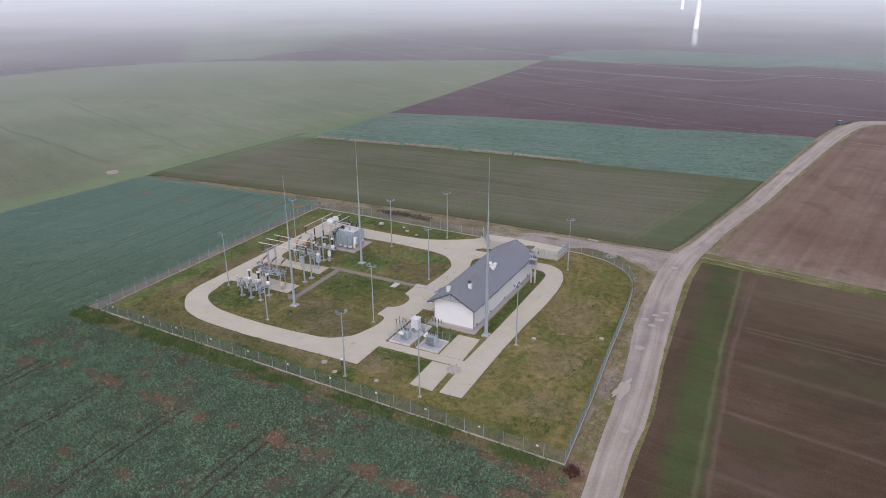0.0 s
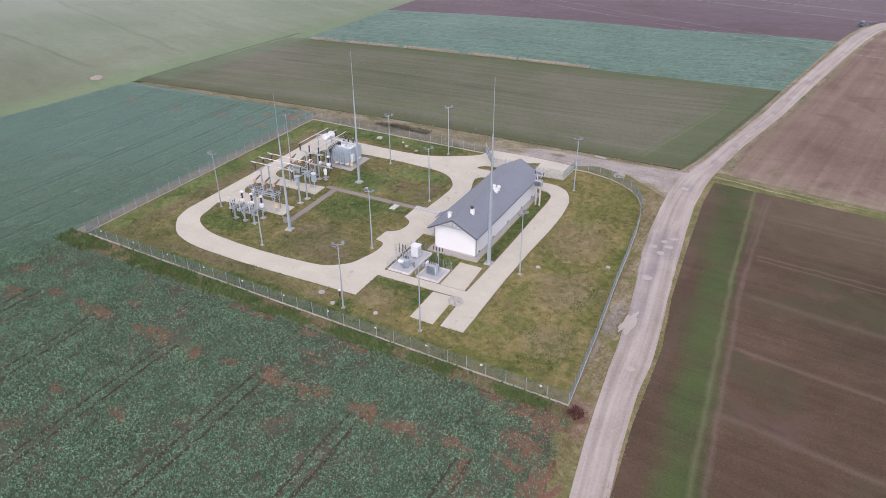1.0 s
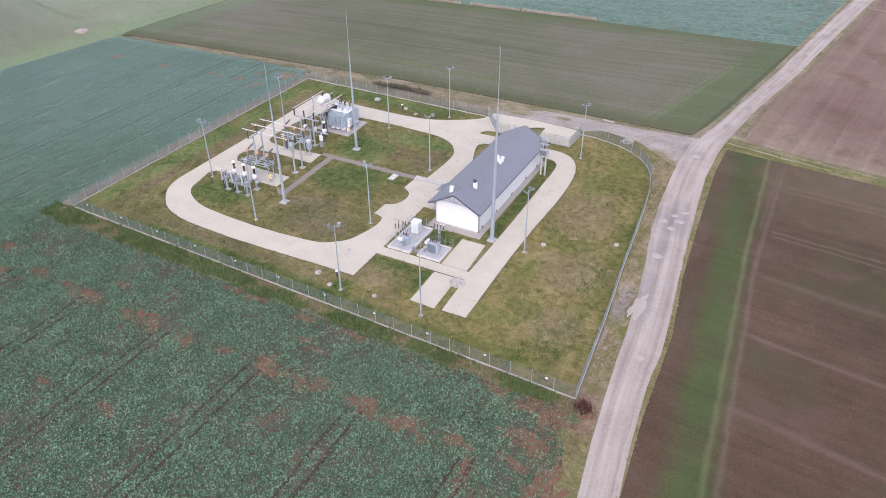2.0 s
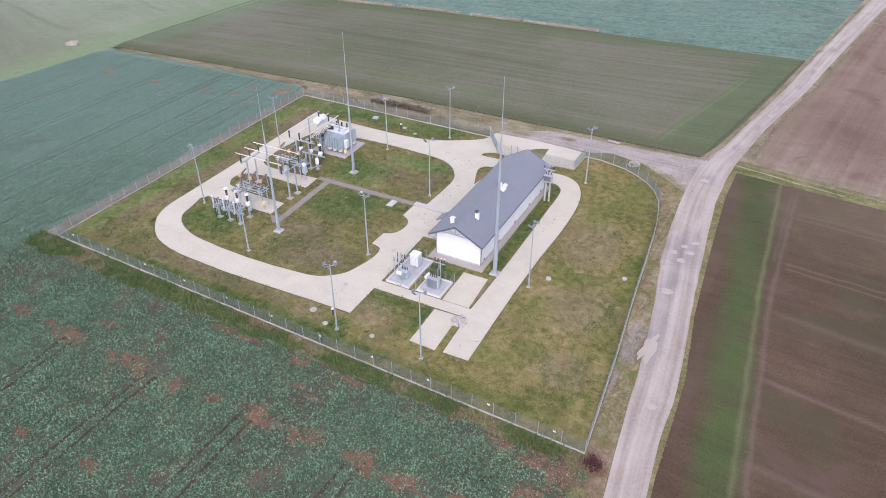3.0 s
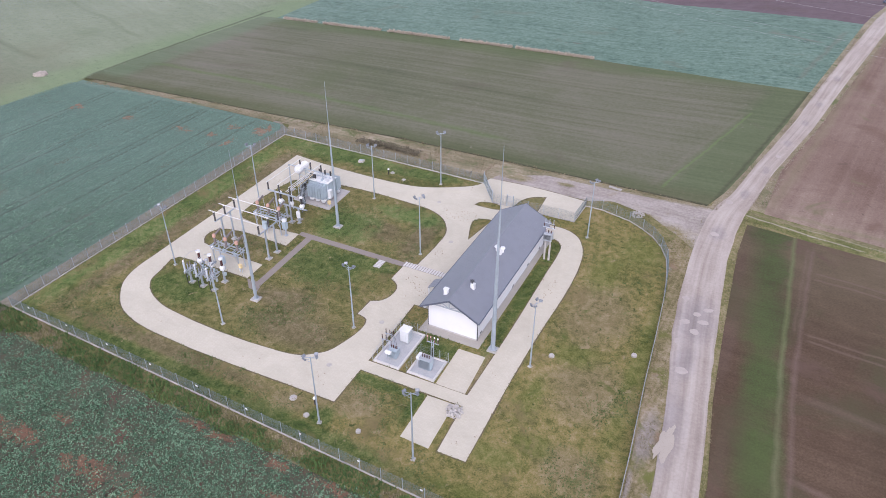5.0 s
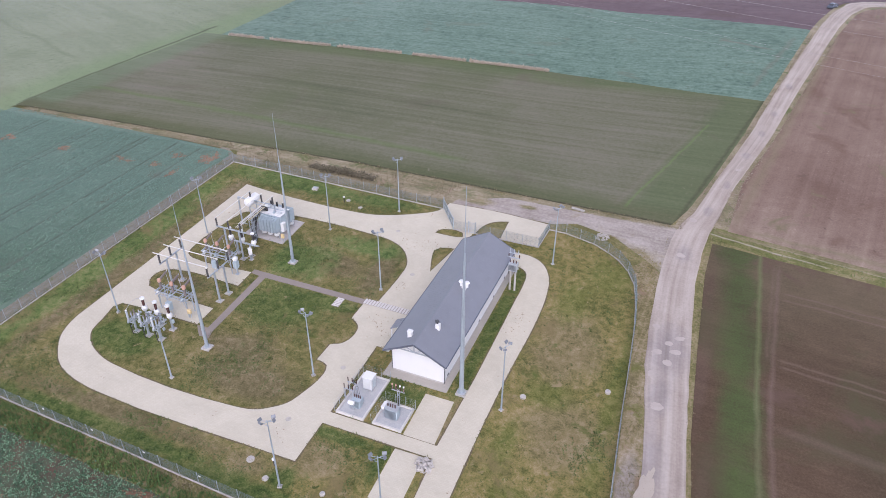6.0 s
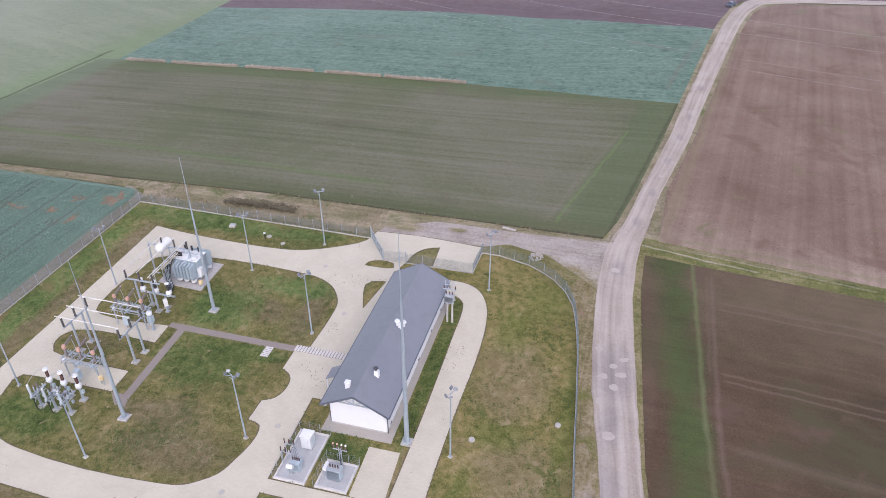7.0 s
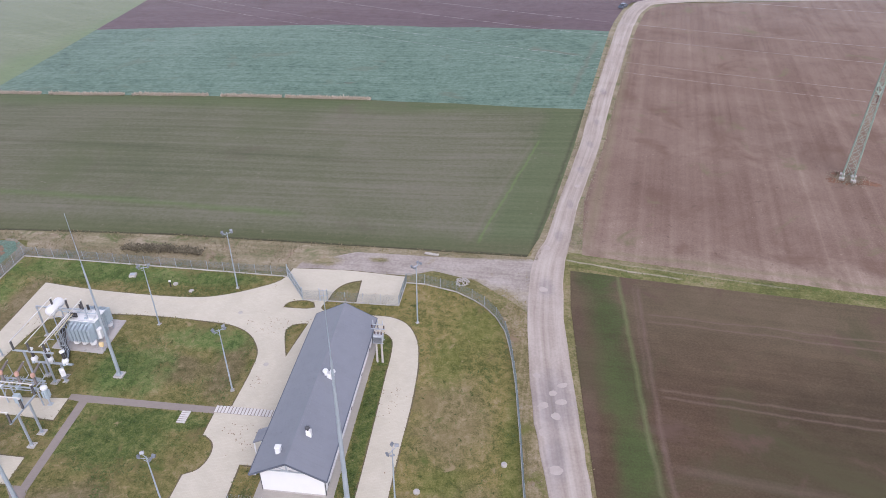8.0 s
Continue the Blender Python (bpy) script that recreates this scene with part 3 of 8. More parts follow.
def terrain(x, y):
    """Level at the site, falling gently to the north-west."""
    w = max(0.0, min(1.0, (40 - x) / 60))
    w = w * w * (3 - 2 * w)
    z = -0.035 * softplus(y - 55, 10) * w - 0.03 * softplus(-x - 70, 10)
    return 8 * math.tanh(z / 8)


def drape(name, loop, material, lift, step, label, category="field"):
    """A sheet of land over a plan loop, cut into squares and laid on the terrain."""
    bm = bmesh.new()
    bm.faces.new([bm.verts.new((*p, 0)) for p in loop])
    for axis in (0, 1):
        lo, hi = min(p[axis] for p in loop), max(p[axis] for p in loop)
        v = math.ceil(lo / step) * step
        while v < hi:
            co, no = [0, 0, 0], [0, 0, 0]
            co[axis], no[axis] = v, 1
            bmesh.ops.bisect_plane(bm, geom=bm.verts[:] + bm.edges[:] + bm.faces[:], plane_co=co, plane_no=no)
            v += step
    bmesh.ops.recalc_face_normals(bm, faces=bm.faces)
    for f in bm.faces:
        if f.normal.z < 0:
            f.normal_flip()
    for v in bm.verts:
        v.co.z = terrain(v.co.x, v.co.y) + lift
    return tagged(part(name, bm, material), label, category, kind="structure")


def ground_sheet():
    near = list(range(-180, 300, 12))
    line = [-4200, -2600, -1700, -1200, -900, -700, -550, -450, -380, -320, -270, -220] + near + [310, 350, 400, 470, 560, 700, 900, 1300, 1900, 2800, 4200]
    bm = bmesh.new()
    grid = [[bm.verts.new((x, y, terrain(x, y) - (0.03 if -64 < x < 400 and y < 60 else 0.35 if y < 290 and -180 < x < 290 else 1.6 if y < 450 else 5.0))) for x in line] for y in line]
    for j in range(len(line) - 1):
        for i in range(len(line) - 1):
            bm.faces.new((grid[j][i], grid[j][i + 1], grid[j + 1][i + 1], grid[j + 1][i]))
    tagged(part("ground", bm, M["verge"]), "rough verge grass, dry and olive green", "ground", kind="structure")


ground_sheet()
EDGE_SPROUTS = [(-118.9, 112.4), (-90, 112.6), (-55, 114.6), (-20, 116.4), (2, 114.9), (18, 112.3), (32.8, 111.3)]
EDGE_PLOUGH = [(-124, 174.5), (-94, 179.5), (-68, 183), (-46, 187), (-23, 188.3), (2, 185.5), (23, 178), (43.5, 175)]
EDGE_STRIP = [(-140.8, 415.7), (-91.5, 421), (-45.4, 426.6), (-1.7, 427.2), (39.1, 385), (72.8, 377)]
EDGE_TRACK = [(-145.7, 486.1), (-95.6, 517.8), (-44, 530.5), (6.8, 519.7), (55, 466)]
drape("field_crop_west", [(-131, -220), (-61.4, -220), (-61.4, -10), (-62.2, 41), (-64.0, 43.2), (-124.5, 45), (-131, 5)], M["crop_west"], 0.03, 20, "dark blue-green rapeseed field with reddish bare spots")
drape("field_crop_south", [(-61.4, -220), (40, -220), (31.5, -90), (25.5, -38), (22, -26.4), (-20, -25.8), (-58, -25.2), (-61.4, -24)], M["crop"], 0.03, 20, "dark blue-green rapeseed field with reddish bare spots")
drape("field_north", [(-125.6, 46.2), (-68.7, 46.3), (-39, 47.9), (-1, 48.1), (20.4, 48.0), (22.4, 54), (25.1, 66.6), (29.5, 90.6)] + EDGE_SPROUTS[::-1] + [(-124.6, 112.0)], M["olive"], 0.06, 12, "brown field with sparse green sprouts")
drape("field_teal", EDGE_SPROUTS + EDGE_PLOUGH[::-1], M["teal"], 0.03, 12, "blue-green field of young rape")
drape("field_ploughed_far", EDGE_PLOUGH + [(46, 186.5), (50.5, 203), (54, 211), (64, 218), (120, 227), (400, 265), (420, 420), (300, 395)] + EDGE_STRIP[::-1], M["purple"], 0.03, 12, "dark purple-brown ploughed field")
drape("field_teal_far", EDGE_STRIP + [(300, 395), (300, 470)] + EDGE_TRACK[::-1], M["teal"], 0.03, 24, "far blue-green strip of crop")
drape("field_meadow", [(-138, 51), (-126, 45), (-125.0, 46.0), (-124.2, 112.0), (-118.9, 112.4), (-124, 174.5), (-140.8, 415.7), (-324, 329), (-376, 296), (-415, 240), (-424, 184), (-320, 98), (-176, 49)], M["meadow"], 0.03, 12, "pale green meadow field")
drape("field_fallow", [(-131, 5), (-124.0, 45.2), (-126, 45), (-138, 51), (-176, 49), (-320, 98), (-330, -60), (-131, -60)], M["meadow"], 0.03, 12, "brown-green fallow field")
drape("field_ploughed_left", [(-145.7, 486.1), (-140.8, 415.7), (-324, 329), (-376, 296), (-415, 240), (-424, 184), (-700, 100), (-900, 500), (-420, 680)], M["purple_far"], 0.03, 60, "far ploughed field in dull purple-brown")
drape("field_far_hillside", [(-380, 294), (-583, 496), (-1073, 970), (-806, 952), (-451, 701), (-364, 551), (-371, 446), (-343, 332)], M["meadow"], 0.45, 60, "far pale green hillside field")
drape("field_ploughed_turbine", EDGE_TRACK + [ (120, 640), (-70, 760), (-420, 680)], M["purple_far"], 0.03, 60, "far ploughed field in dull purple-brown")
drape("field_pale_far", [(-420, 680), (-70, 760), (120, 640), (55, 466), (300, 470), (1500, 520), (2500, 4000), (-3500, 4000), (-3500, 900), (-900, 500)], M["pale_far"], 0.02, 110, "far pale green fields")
drape("field_north_east", [(29.2, 49.6), (73, 43.7), (130, 37.4), (420, 9), (420, 261.5), (120, 220.6), (67, 211), (60, 204.5), (57, 198), (54.1, 187), (50.3, 170.7), (40.2, 116.4), (35.6, 91.3), (30.4, 67.3)], M["brown_ne"], 0.03, 30, "reddish brown ploughed field with pale clods")
drape("field_south_east", [(27.2, 45.0), (36.2, 44.0), (72, 40.6), (130, 34.5), (420, 5), (420, -220), (37.4, -220), (33.0, -70), (30.1, -24), (29.9, -9.4), (28.5, 3), (27.7, 17), (26.9, 36)], M["brown_se"], 0.03, 30, "dark brown tilled field with a green strip and faint wheel lines")
M["ditch"] = land("ditch_grass_ground", ((0.25, (0.07, 0.078, 0.026)), (0.45, (0.115, 0.12, 0.042)), (0.62, (0.165, 0.152, 0.07)), (0.82, (0.23, 0.195, 0.12))), 0.15, 2.4, 0.45, None, ((3, 0.55, 0.12, (0.075, 0.1, 0.026)), (2, 0.62, 0.08, (0.19, 0.15, 0.1))), contrast=1.9, mid=(0.8, 0.3),
    bands=(((26.6, 47.9), (37, 45.7), 0.35, 0.3, 0.7, 2.5, 0.85, ((0.3, (0.27, 0.235, 0.19)), (0.7, (0.35, 0.31, 0.26)))), ((36.5, 45.8), (44, 44.7), 0.3, 0.3, 0.6, 2.5, 0.8, ((0.3, (0.27, 0.235, 0.19)), (0.7, (0.35, 0.31, 0.26)))), ((33.5, 47.9), (60, 44.0), 0.3, 0.3, 0.7, 2.5, 0.6, ((0.3, (0.24, 0.21, 0.165)), (0.7, (0.32, 0.28, 0.23)))), ((27, 48.9), (60, 45.6), 1.0, 0.9, 1.2, 3, 0.6, ((0.3, (0.15, 0.12, 0.075)), (0.7, (0.21, 0.17, 0.12))))))
drape("ditch", [(26.4, 46.6), (36.2, 43.9), (72, 40.5), (130, 34.4), (420, 4.9), (420, 9.2), (130, 37.5), (73, 43.8), (29.2, 49.8), (27.0, 50.2)], M["ditch"], 0.025, 30, "grassy ditch with trodden lines between the fields", "ditch")
drape("road_verge", [(20.8, 47), (22.0, 54), (24.7, 66.6), (29.1, 90.6), (33.0, 115.6), (42.4, 169.8), (45.6, 186), (50, 204), (62, 214), (66, 207), (58.4, 199), (54.5, 187), (50.7, 170.7), (40.6, 116.4), (36, 91.3), (31.6, 67.3), (30.6, 50)], M["dry_verge"], 0.012, 12, "narrow dry dirt and grass verge along the road", "verge")
drape("track_back", [(-122, 44.4), (-122, 46.4), (-66, 46.5), (-39, 48.0), (21.4, 48.3), (21.2, 46.0), (-8, 45.4), (-14.8, 42.2), (-15.8, 39.6), (-59.6, 39.2), (-62, 43.6)], M["dry_verge"], 0.02, 12, "dry grassy field track", "track")
drape("track_west", [(-62.0, -24), (-59.2, -23.6), (-60.0, 41), (-66, 45), (-66, 43), (-62.6, 40)], M["scrub"], 0.02, 12, "dry trodden strip outside the fence", "track")
drape("gravel_junction", rounded([(21.5, 33, 2), (21.6, 47.6, 1), (9, 46.6, 3), (-7, 46.4, 2), (-15, 42.5, 1), (-15.4, 40.7), (2.4, 40.9), (6, 42.6, 2), (13, 40.5, 3), (18.5, 36, 3)]), M["dirt"], 0.03, 12, "bare gravel junction in front of the gate", "gravel")


def road():
    """The worn road: its centre line and width, with a slightly raised crown."""
    line = [(44, -220, 4.4), (34.2, -80, 3.8), (28.2, -29, 3.7), (27.1, -11, 4.5), (25.9, 1.5, 4.6), (25.0, 9, 5.1), (24.2, 17, 5.5), (23.3, 33, 5.2), (23.8, 46, 5.0), (25.6, 54.3, 4.0), (27.7, 67, 3.6), (32.7, 91, 4.0), (36.9, 116, 4.4), (46.8, 170, 4.8), (50.2, 186.5, 5.0), (55.5, 204, 5.4), (66, 214.5, 6.0), (120, 224, 5.0), (400, 262, 5.0)]
    pts = []
    for i in range(len(line) - 1):
        p = [Vector(line[max(0, min(len(line) - 1, i + k))]) for k in (-1, 0, 1, 2)]
        for s in (0, 0.2, 0.4, 0.6, 0.8):
            pts.append(0.5 * ((2 * p[1]) + (p[2] - p[0]) * s + (2 * p[0] - 5 * p[1] + 4 * p[2] - p[3]) * s * s + (3 * p[1] - p[0] - 3 * p[2] + p[3]) * s ** 3))
    bm = bmesh.new()
    rows = []
    for i, p in enumerate(pts):
        d = (pts[min(i + 1, len(pts) - 1)] - pts[max(i - 1, 0)]).xy.normalized()
        side = Vector((d.y, -d.x))
        row = []
        for k, dz in ((-0.5, -0.02), (-0.49, 0.05), (-0.2, 0.09), (0.2, 0.09), (0.49, 0.05), (0.5, -0.02)):
            w = p.z * (1 + 0.018 * math.sin(i * 1.7 + k * 4) + 0.012 * math.sin(i * 4.1))
            q = p.xy + side * k * w
            row.append(bm.verts.new((q.x, q.y, terrain(q.x, q.y) + dz)))
        rows.append(row)
    for a, b in zip(rows, rows[1:]):
        for k in range(5):
            bm.faces.new((a[k], a[k + 1], b[k + 1], b[k]))
    bmesh.ops.recalc_face_normals(bm, faces=bm.faces)
    uv = bm.loops.layers.uv.new("along")
    run = {}
    far = 0.0
    for i, row in enumerate(rows):
        far += (pts[i].xy - pts[i - 1].xy).length if i else 0.0
        for v, k in zip(row, (-0.5, -0.49, -0.2, 0.2, 0.49, 0.5)):
            run[v] = (k * 4.6, far)
    for f in bm.faces:
        for loop in f.loops:
            loop[uv].uv = run[loop.vert]
    tagged(part("road", bm, M["road"]), "worn pale pinkish country road with potholes", "road", kind="structure")



road()
drape("fence_verge", [(26.2, -30), (25.9, -25), (24.9, -11), (23.7, 1.5), (22.5, 9), (21.6, 17), (20.9, 28), (20.9, 34), (18.2, 36), (16.4, 33.5), (18.0, 29.4), (19.05, 24.6), (19.7, 19), (20.45, 10.5), (21.0, 2.6), (22.15, -9), (23.3, -24.6), (23.6, -28)], M["mud"], 0.015, 12, "brown trodden verge between the fence and the road", "verge")

# ---- sheet over the far fields that stands in for air haze ----
def mist():
    """An added thin sheet imitating air haze, clear at the site and thicker with distance."""
    m, nt, pos, bsdf = begin("distance_haze")
    nt.nodes.remove(bsdf)
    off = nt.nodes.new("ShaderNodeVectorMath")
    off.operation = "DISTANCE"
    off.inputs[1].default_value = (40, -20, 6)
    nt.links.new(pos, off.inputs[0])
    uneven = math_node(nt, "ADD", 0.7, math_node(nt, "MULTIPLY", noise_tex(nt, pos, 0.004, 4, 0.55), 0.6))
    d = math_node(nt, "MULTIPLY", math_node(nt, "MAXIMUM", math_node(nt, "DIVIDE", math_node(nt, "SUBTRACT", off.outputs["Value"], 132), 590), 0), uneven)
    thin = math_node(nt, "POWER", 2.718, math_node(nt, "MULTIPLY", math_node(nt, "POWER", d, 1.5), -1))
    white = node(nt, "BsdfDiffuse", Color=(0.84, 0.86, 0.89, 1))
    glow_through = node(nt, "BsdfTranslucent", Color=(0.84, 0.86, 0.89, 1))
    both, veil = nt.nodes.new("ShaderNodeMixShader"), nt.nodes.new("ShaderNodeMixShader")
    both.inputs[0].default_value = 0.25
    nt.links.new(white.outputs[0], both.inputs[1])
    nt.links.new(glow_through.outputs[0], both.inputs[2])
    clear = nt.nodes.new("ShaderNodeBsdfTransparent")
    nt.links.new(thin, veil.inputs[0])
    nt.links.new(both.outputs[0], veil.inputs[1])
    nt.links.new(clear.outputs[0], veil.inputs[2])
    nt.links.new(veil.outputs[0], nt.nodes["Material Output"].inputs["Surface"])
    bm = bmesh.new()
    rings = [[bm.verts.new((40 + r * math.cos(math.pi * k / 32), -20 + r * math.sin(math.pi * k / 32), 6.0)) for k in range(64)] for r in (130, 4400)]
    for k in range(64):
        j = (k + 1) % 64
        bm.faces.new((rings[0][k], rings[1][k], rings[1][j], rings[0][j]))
    tagged(part("mist", bm, m), "thin white sheet standing in for haze over the far fields", "mist", kind="structure")


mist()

# ---- the fenced site ----
LAWN = [(-58.66, -21.8), (23.05, -24.3), (21.9, -9), (20.75, 2.6), (20.2, 10.5), (19.45, 19), (18.8, 24.5), (17.75, 29.2), (16.1, 32.5), (14.6, 34.3), (12.7, 35.9), (10, 37.5), (7.7, 38.1), (5.2, 38.75), (2.4, 38.8), (2.2, 33.15), (-12, 33.0), (-15.9, 38.3), (-59.5, 38.95)]
part("lawn", slab([LAWN], -0.2, 0.0), M["lawn"])
tagged(bpy.data.objects["lawn"], "patchy olive lawn with brown spots", "lawn", kind="structure")

DRIVE = rounded([
    (-10.3, -16.75), (-38.0, -17.05), (-42.6, -16.35), (-45.4, -15.3), (-47.8, -13.4), (-49.7, -11.1), (-50.7, -8.3), (-50.9, -3.5), (-51.3, 15), (-51.9, 32.6), (-45.5, 31.9), (-37.0, 31.5), (-29.1, 31.6),
    (-26.2, 32.0), (-23.7, 32.85), (-20.0, 34.8), (-16.6, 37.45), (-15.7, 40.6), (-7.8, 41.0), (2.0, 40.4), (2.1, 33.3), (-4.1, 33.3), (-4.4, 38.75), (-6.0, 38.1), (-7.1, 37.2), (-8.0, 35.5), (-8.35, 33.4), (-9.0, 31.3, 1.0),
    (-7.9, 30.6), (-0.7, 30.55), (1.9, 30.35), (4.1, 29.1), (5.8, 26.2), (6.5, 23.3), (6.95, 17), (6.6, 4), (6.55, -4), (6.78, -17.7), (3.5, -17.8), (3.2, -10.8), (-10.37, -10.95)])
HOLE_HOUSE = [(-10.35, -9.2), (2.95, -9.02), (3.12, 2.2), (3.08, 10), (2.96, 18.5), (2.89, 23.8), (2.54, 25.65), (1.6, 26.75), (0.36, 27.05), (-6.0, 27.5), (-9.0, 27.6), (-8.9, 20.5), (-8.6, 11.6), (-8.4, 6.2), (-8.4, 3.0), (-10.6, 3.03), (-10.48, -0.65)]
HOLE_WEDGE = [(-9.7, 27.75), (-10.5, 27.72), (-11.85, 27.25), (-12.46, 26.1), (-12.1, 24.4), (-10.8, 20.7)]
HOLE_GATE = [(-14.35, 30.9), (-14.2, 31.6), (-13.7, 32.3), (-12.6, 32.75), (-11.6, 32.9), (-10.2, 32.6), (-9.7, 31.4), (-10.5, 31.05), (-12.1, 30.9)]
HOLE_LAWN = rounded([
    (-17.1, -11.28), (-18.5, -12.2), (-21.0, -12.75), (-39.5, -12.7), (-42.4, -12.0), (-45.1, -10.6), (-46.7, -8.9), (-47.3, -6.2), (-47.9, -3.9), (-47.3, -2.75), (-45.8, -2.6), (-34.7, -2.4), (-34.9, 1.15), (-44.6, 1.4), (-46.6, 1.8), (-47.6, 3.0), (-47.9, 4.5), (-47.3, 5.8), (-45.8, 6.6), (-34.9, 6.8), (-35.1, 10.3), (-45.6, 10.0), (-47.0, 10.7), (-47.5, 12.3), (-47.0, 22.2), (-46.5, 24.3), (-44.9, 25.2), (-38.3, 26.6), 
    (-22.3, 26.5), (-20.2, 26.2), (-17.3, 24.8), (-15.5, 22.7), (-14.7, 21.0), (-14.45, 19.0), (-14.6, 11.4), (-16.3, 11.1), (-16.3, 6.7), (-15.5, 6.3), (-14.8, 5.7), (-14.4, 4.8), (-14.4, 3.1), (-15.0, 1.75), (-16.3, 0.95), (-16.36, -2.1), (-15.3, -2.3), (-14.7, -2.6), (-14.36, -3.4), (-14.36, -5.4), (-14.9, -7.7), (-15.7, -9.9)])
DRIVE, HOLE_HOUSE, HOLE_WEDGE, HOLE_GATE, HOLE_LAWN = smooth(DRIVE), smooth(HOLE_HOUSE), smooth(HOLE_WEDGE), smooth(HOLE_GATE), smooth(HOLE_LAWN)
site_drive = part("driveway", slab([DRIVE, HOLE_HOUSE, HOLE_WEDGE, HOLE_GATE, HOLE_LAWN], -0.15, 0.045), M["paver"])
tagged(site_drive, "pale beige concrete paver driveway looping round the lawn", "driveway", kind="structure")
bm = bmesh.new()
for loop in (DRIVE, HOLE_HOUSE, HOLE_WEDGE, HOLE_GATE, HOLE_LAWN):
    for k, (a, b) in enumerate(zip(loop, loop[1:] + loop[:1])):
        a, b = Vector(a), Vector(b)
        d = (b - a).normalized()
        s = Vector((-d.y, d.x)) * (0.16 + 0.06 * math.sin(k * 2.1))
        a, b = a - d * 0.08, b + d * 0.08
        z = 0.012 + 0.0004 * (k % 5)
        bm.faces.new([bm.verts.new((*q, z)) for q in (a + s, b + s, b - s, a - s)])
bmesh.ops.recalc_face_normals(bm, faces=bm.faces)
tagged(part("path_border", bm, M["scrub_dark"]), "dark bare soil edge along the driveway", "soil", kind="structure")
for loop, label in (([(2.48, -17.92), (-1.02, -17.8), (-1.16, -11.1), (2.2, -10.99)], "pale concrete paver slab beside the driveway"), ([(-1.38, -2.28), (2.23, -2.24), (2.61, -8.94), (-1.2, -8.99)], "pale concrete paver slab beside the small transformers")):
    tagged(part("pavement", slab([loop], -0.15, 0.04), M["paver"]), label, "paving", kind="structure")
tagged(part("path", slab([[(-16.3, 11.05), (-16.2, 10.0), (-32.4, 9.95), (-31.9, -2.9), (-31.5, -4.2), (-33.0, -4.2), (-34.7, -2.5), (-32.95, -2.45), (-33.5, 10.0), (-35.05, 10.2), (-35.1, 11.1)]], -0.15, 0.03), M["paver_dark"]), "dark brown paver footpath across the lawn", "path", kind="structure")
tagged(part("house_apron", slab([[(-7.6, -1.35), (0.85, -1.25), (0.75, 25.9), (-7.75, 25.9), (-7.75, 5.8), (-9.3, 5.8), (-9.3, 3.0), (-7.6, 3.0)], [(-6.8, 0.05), (-6.8, 24.6), (-0.05, 24.6), (-0.05, 0.05)]], -0.15, 0.06), M["paver_grey"]), "grey paver skirt round the building", "paving", kind="structure")


# ---- building ----
RIDGE_X, RIDGE_Z, EAVE_Z, HALF = -3.4, 6.05, 3.85, 4.08
PITCH = math.atan2(RIDGE_Z - EAVE_Z, HALF)
M["roof"] = paint("slate_blue_sheet_roof", (0.178, 0.187, 0.214), 0.42, 0.1, 0.1, 0.6)
M["roof_dark"] = paint("roof_edge_flashing", (0.095, 0.106, 0.14), 0.45, 0.2, 0.1, 1)


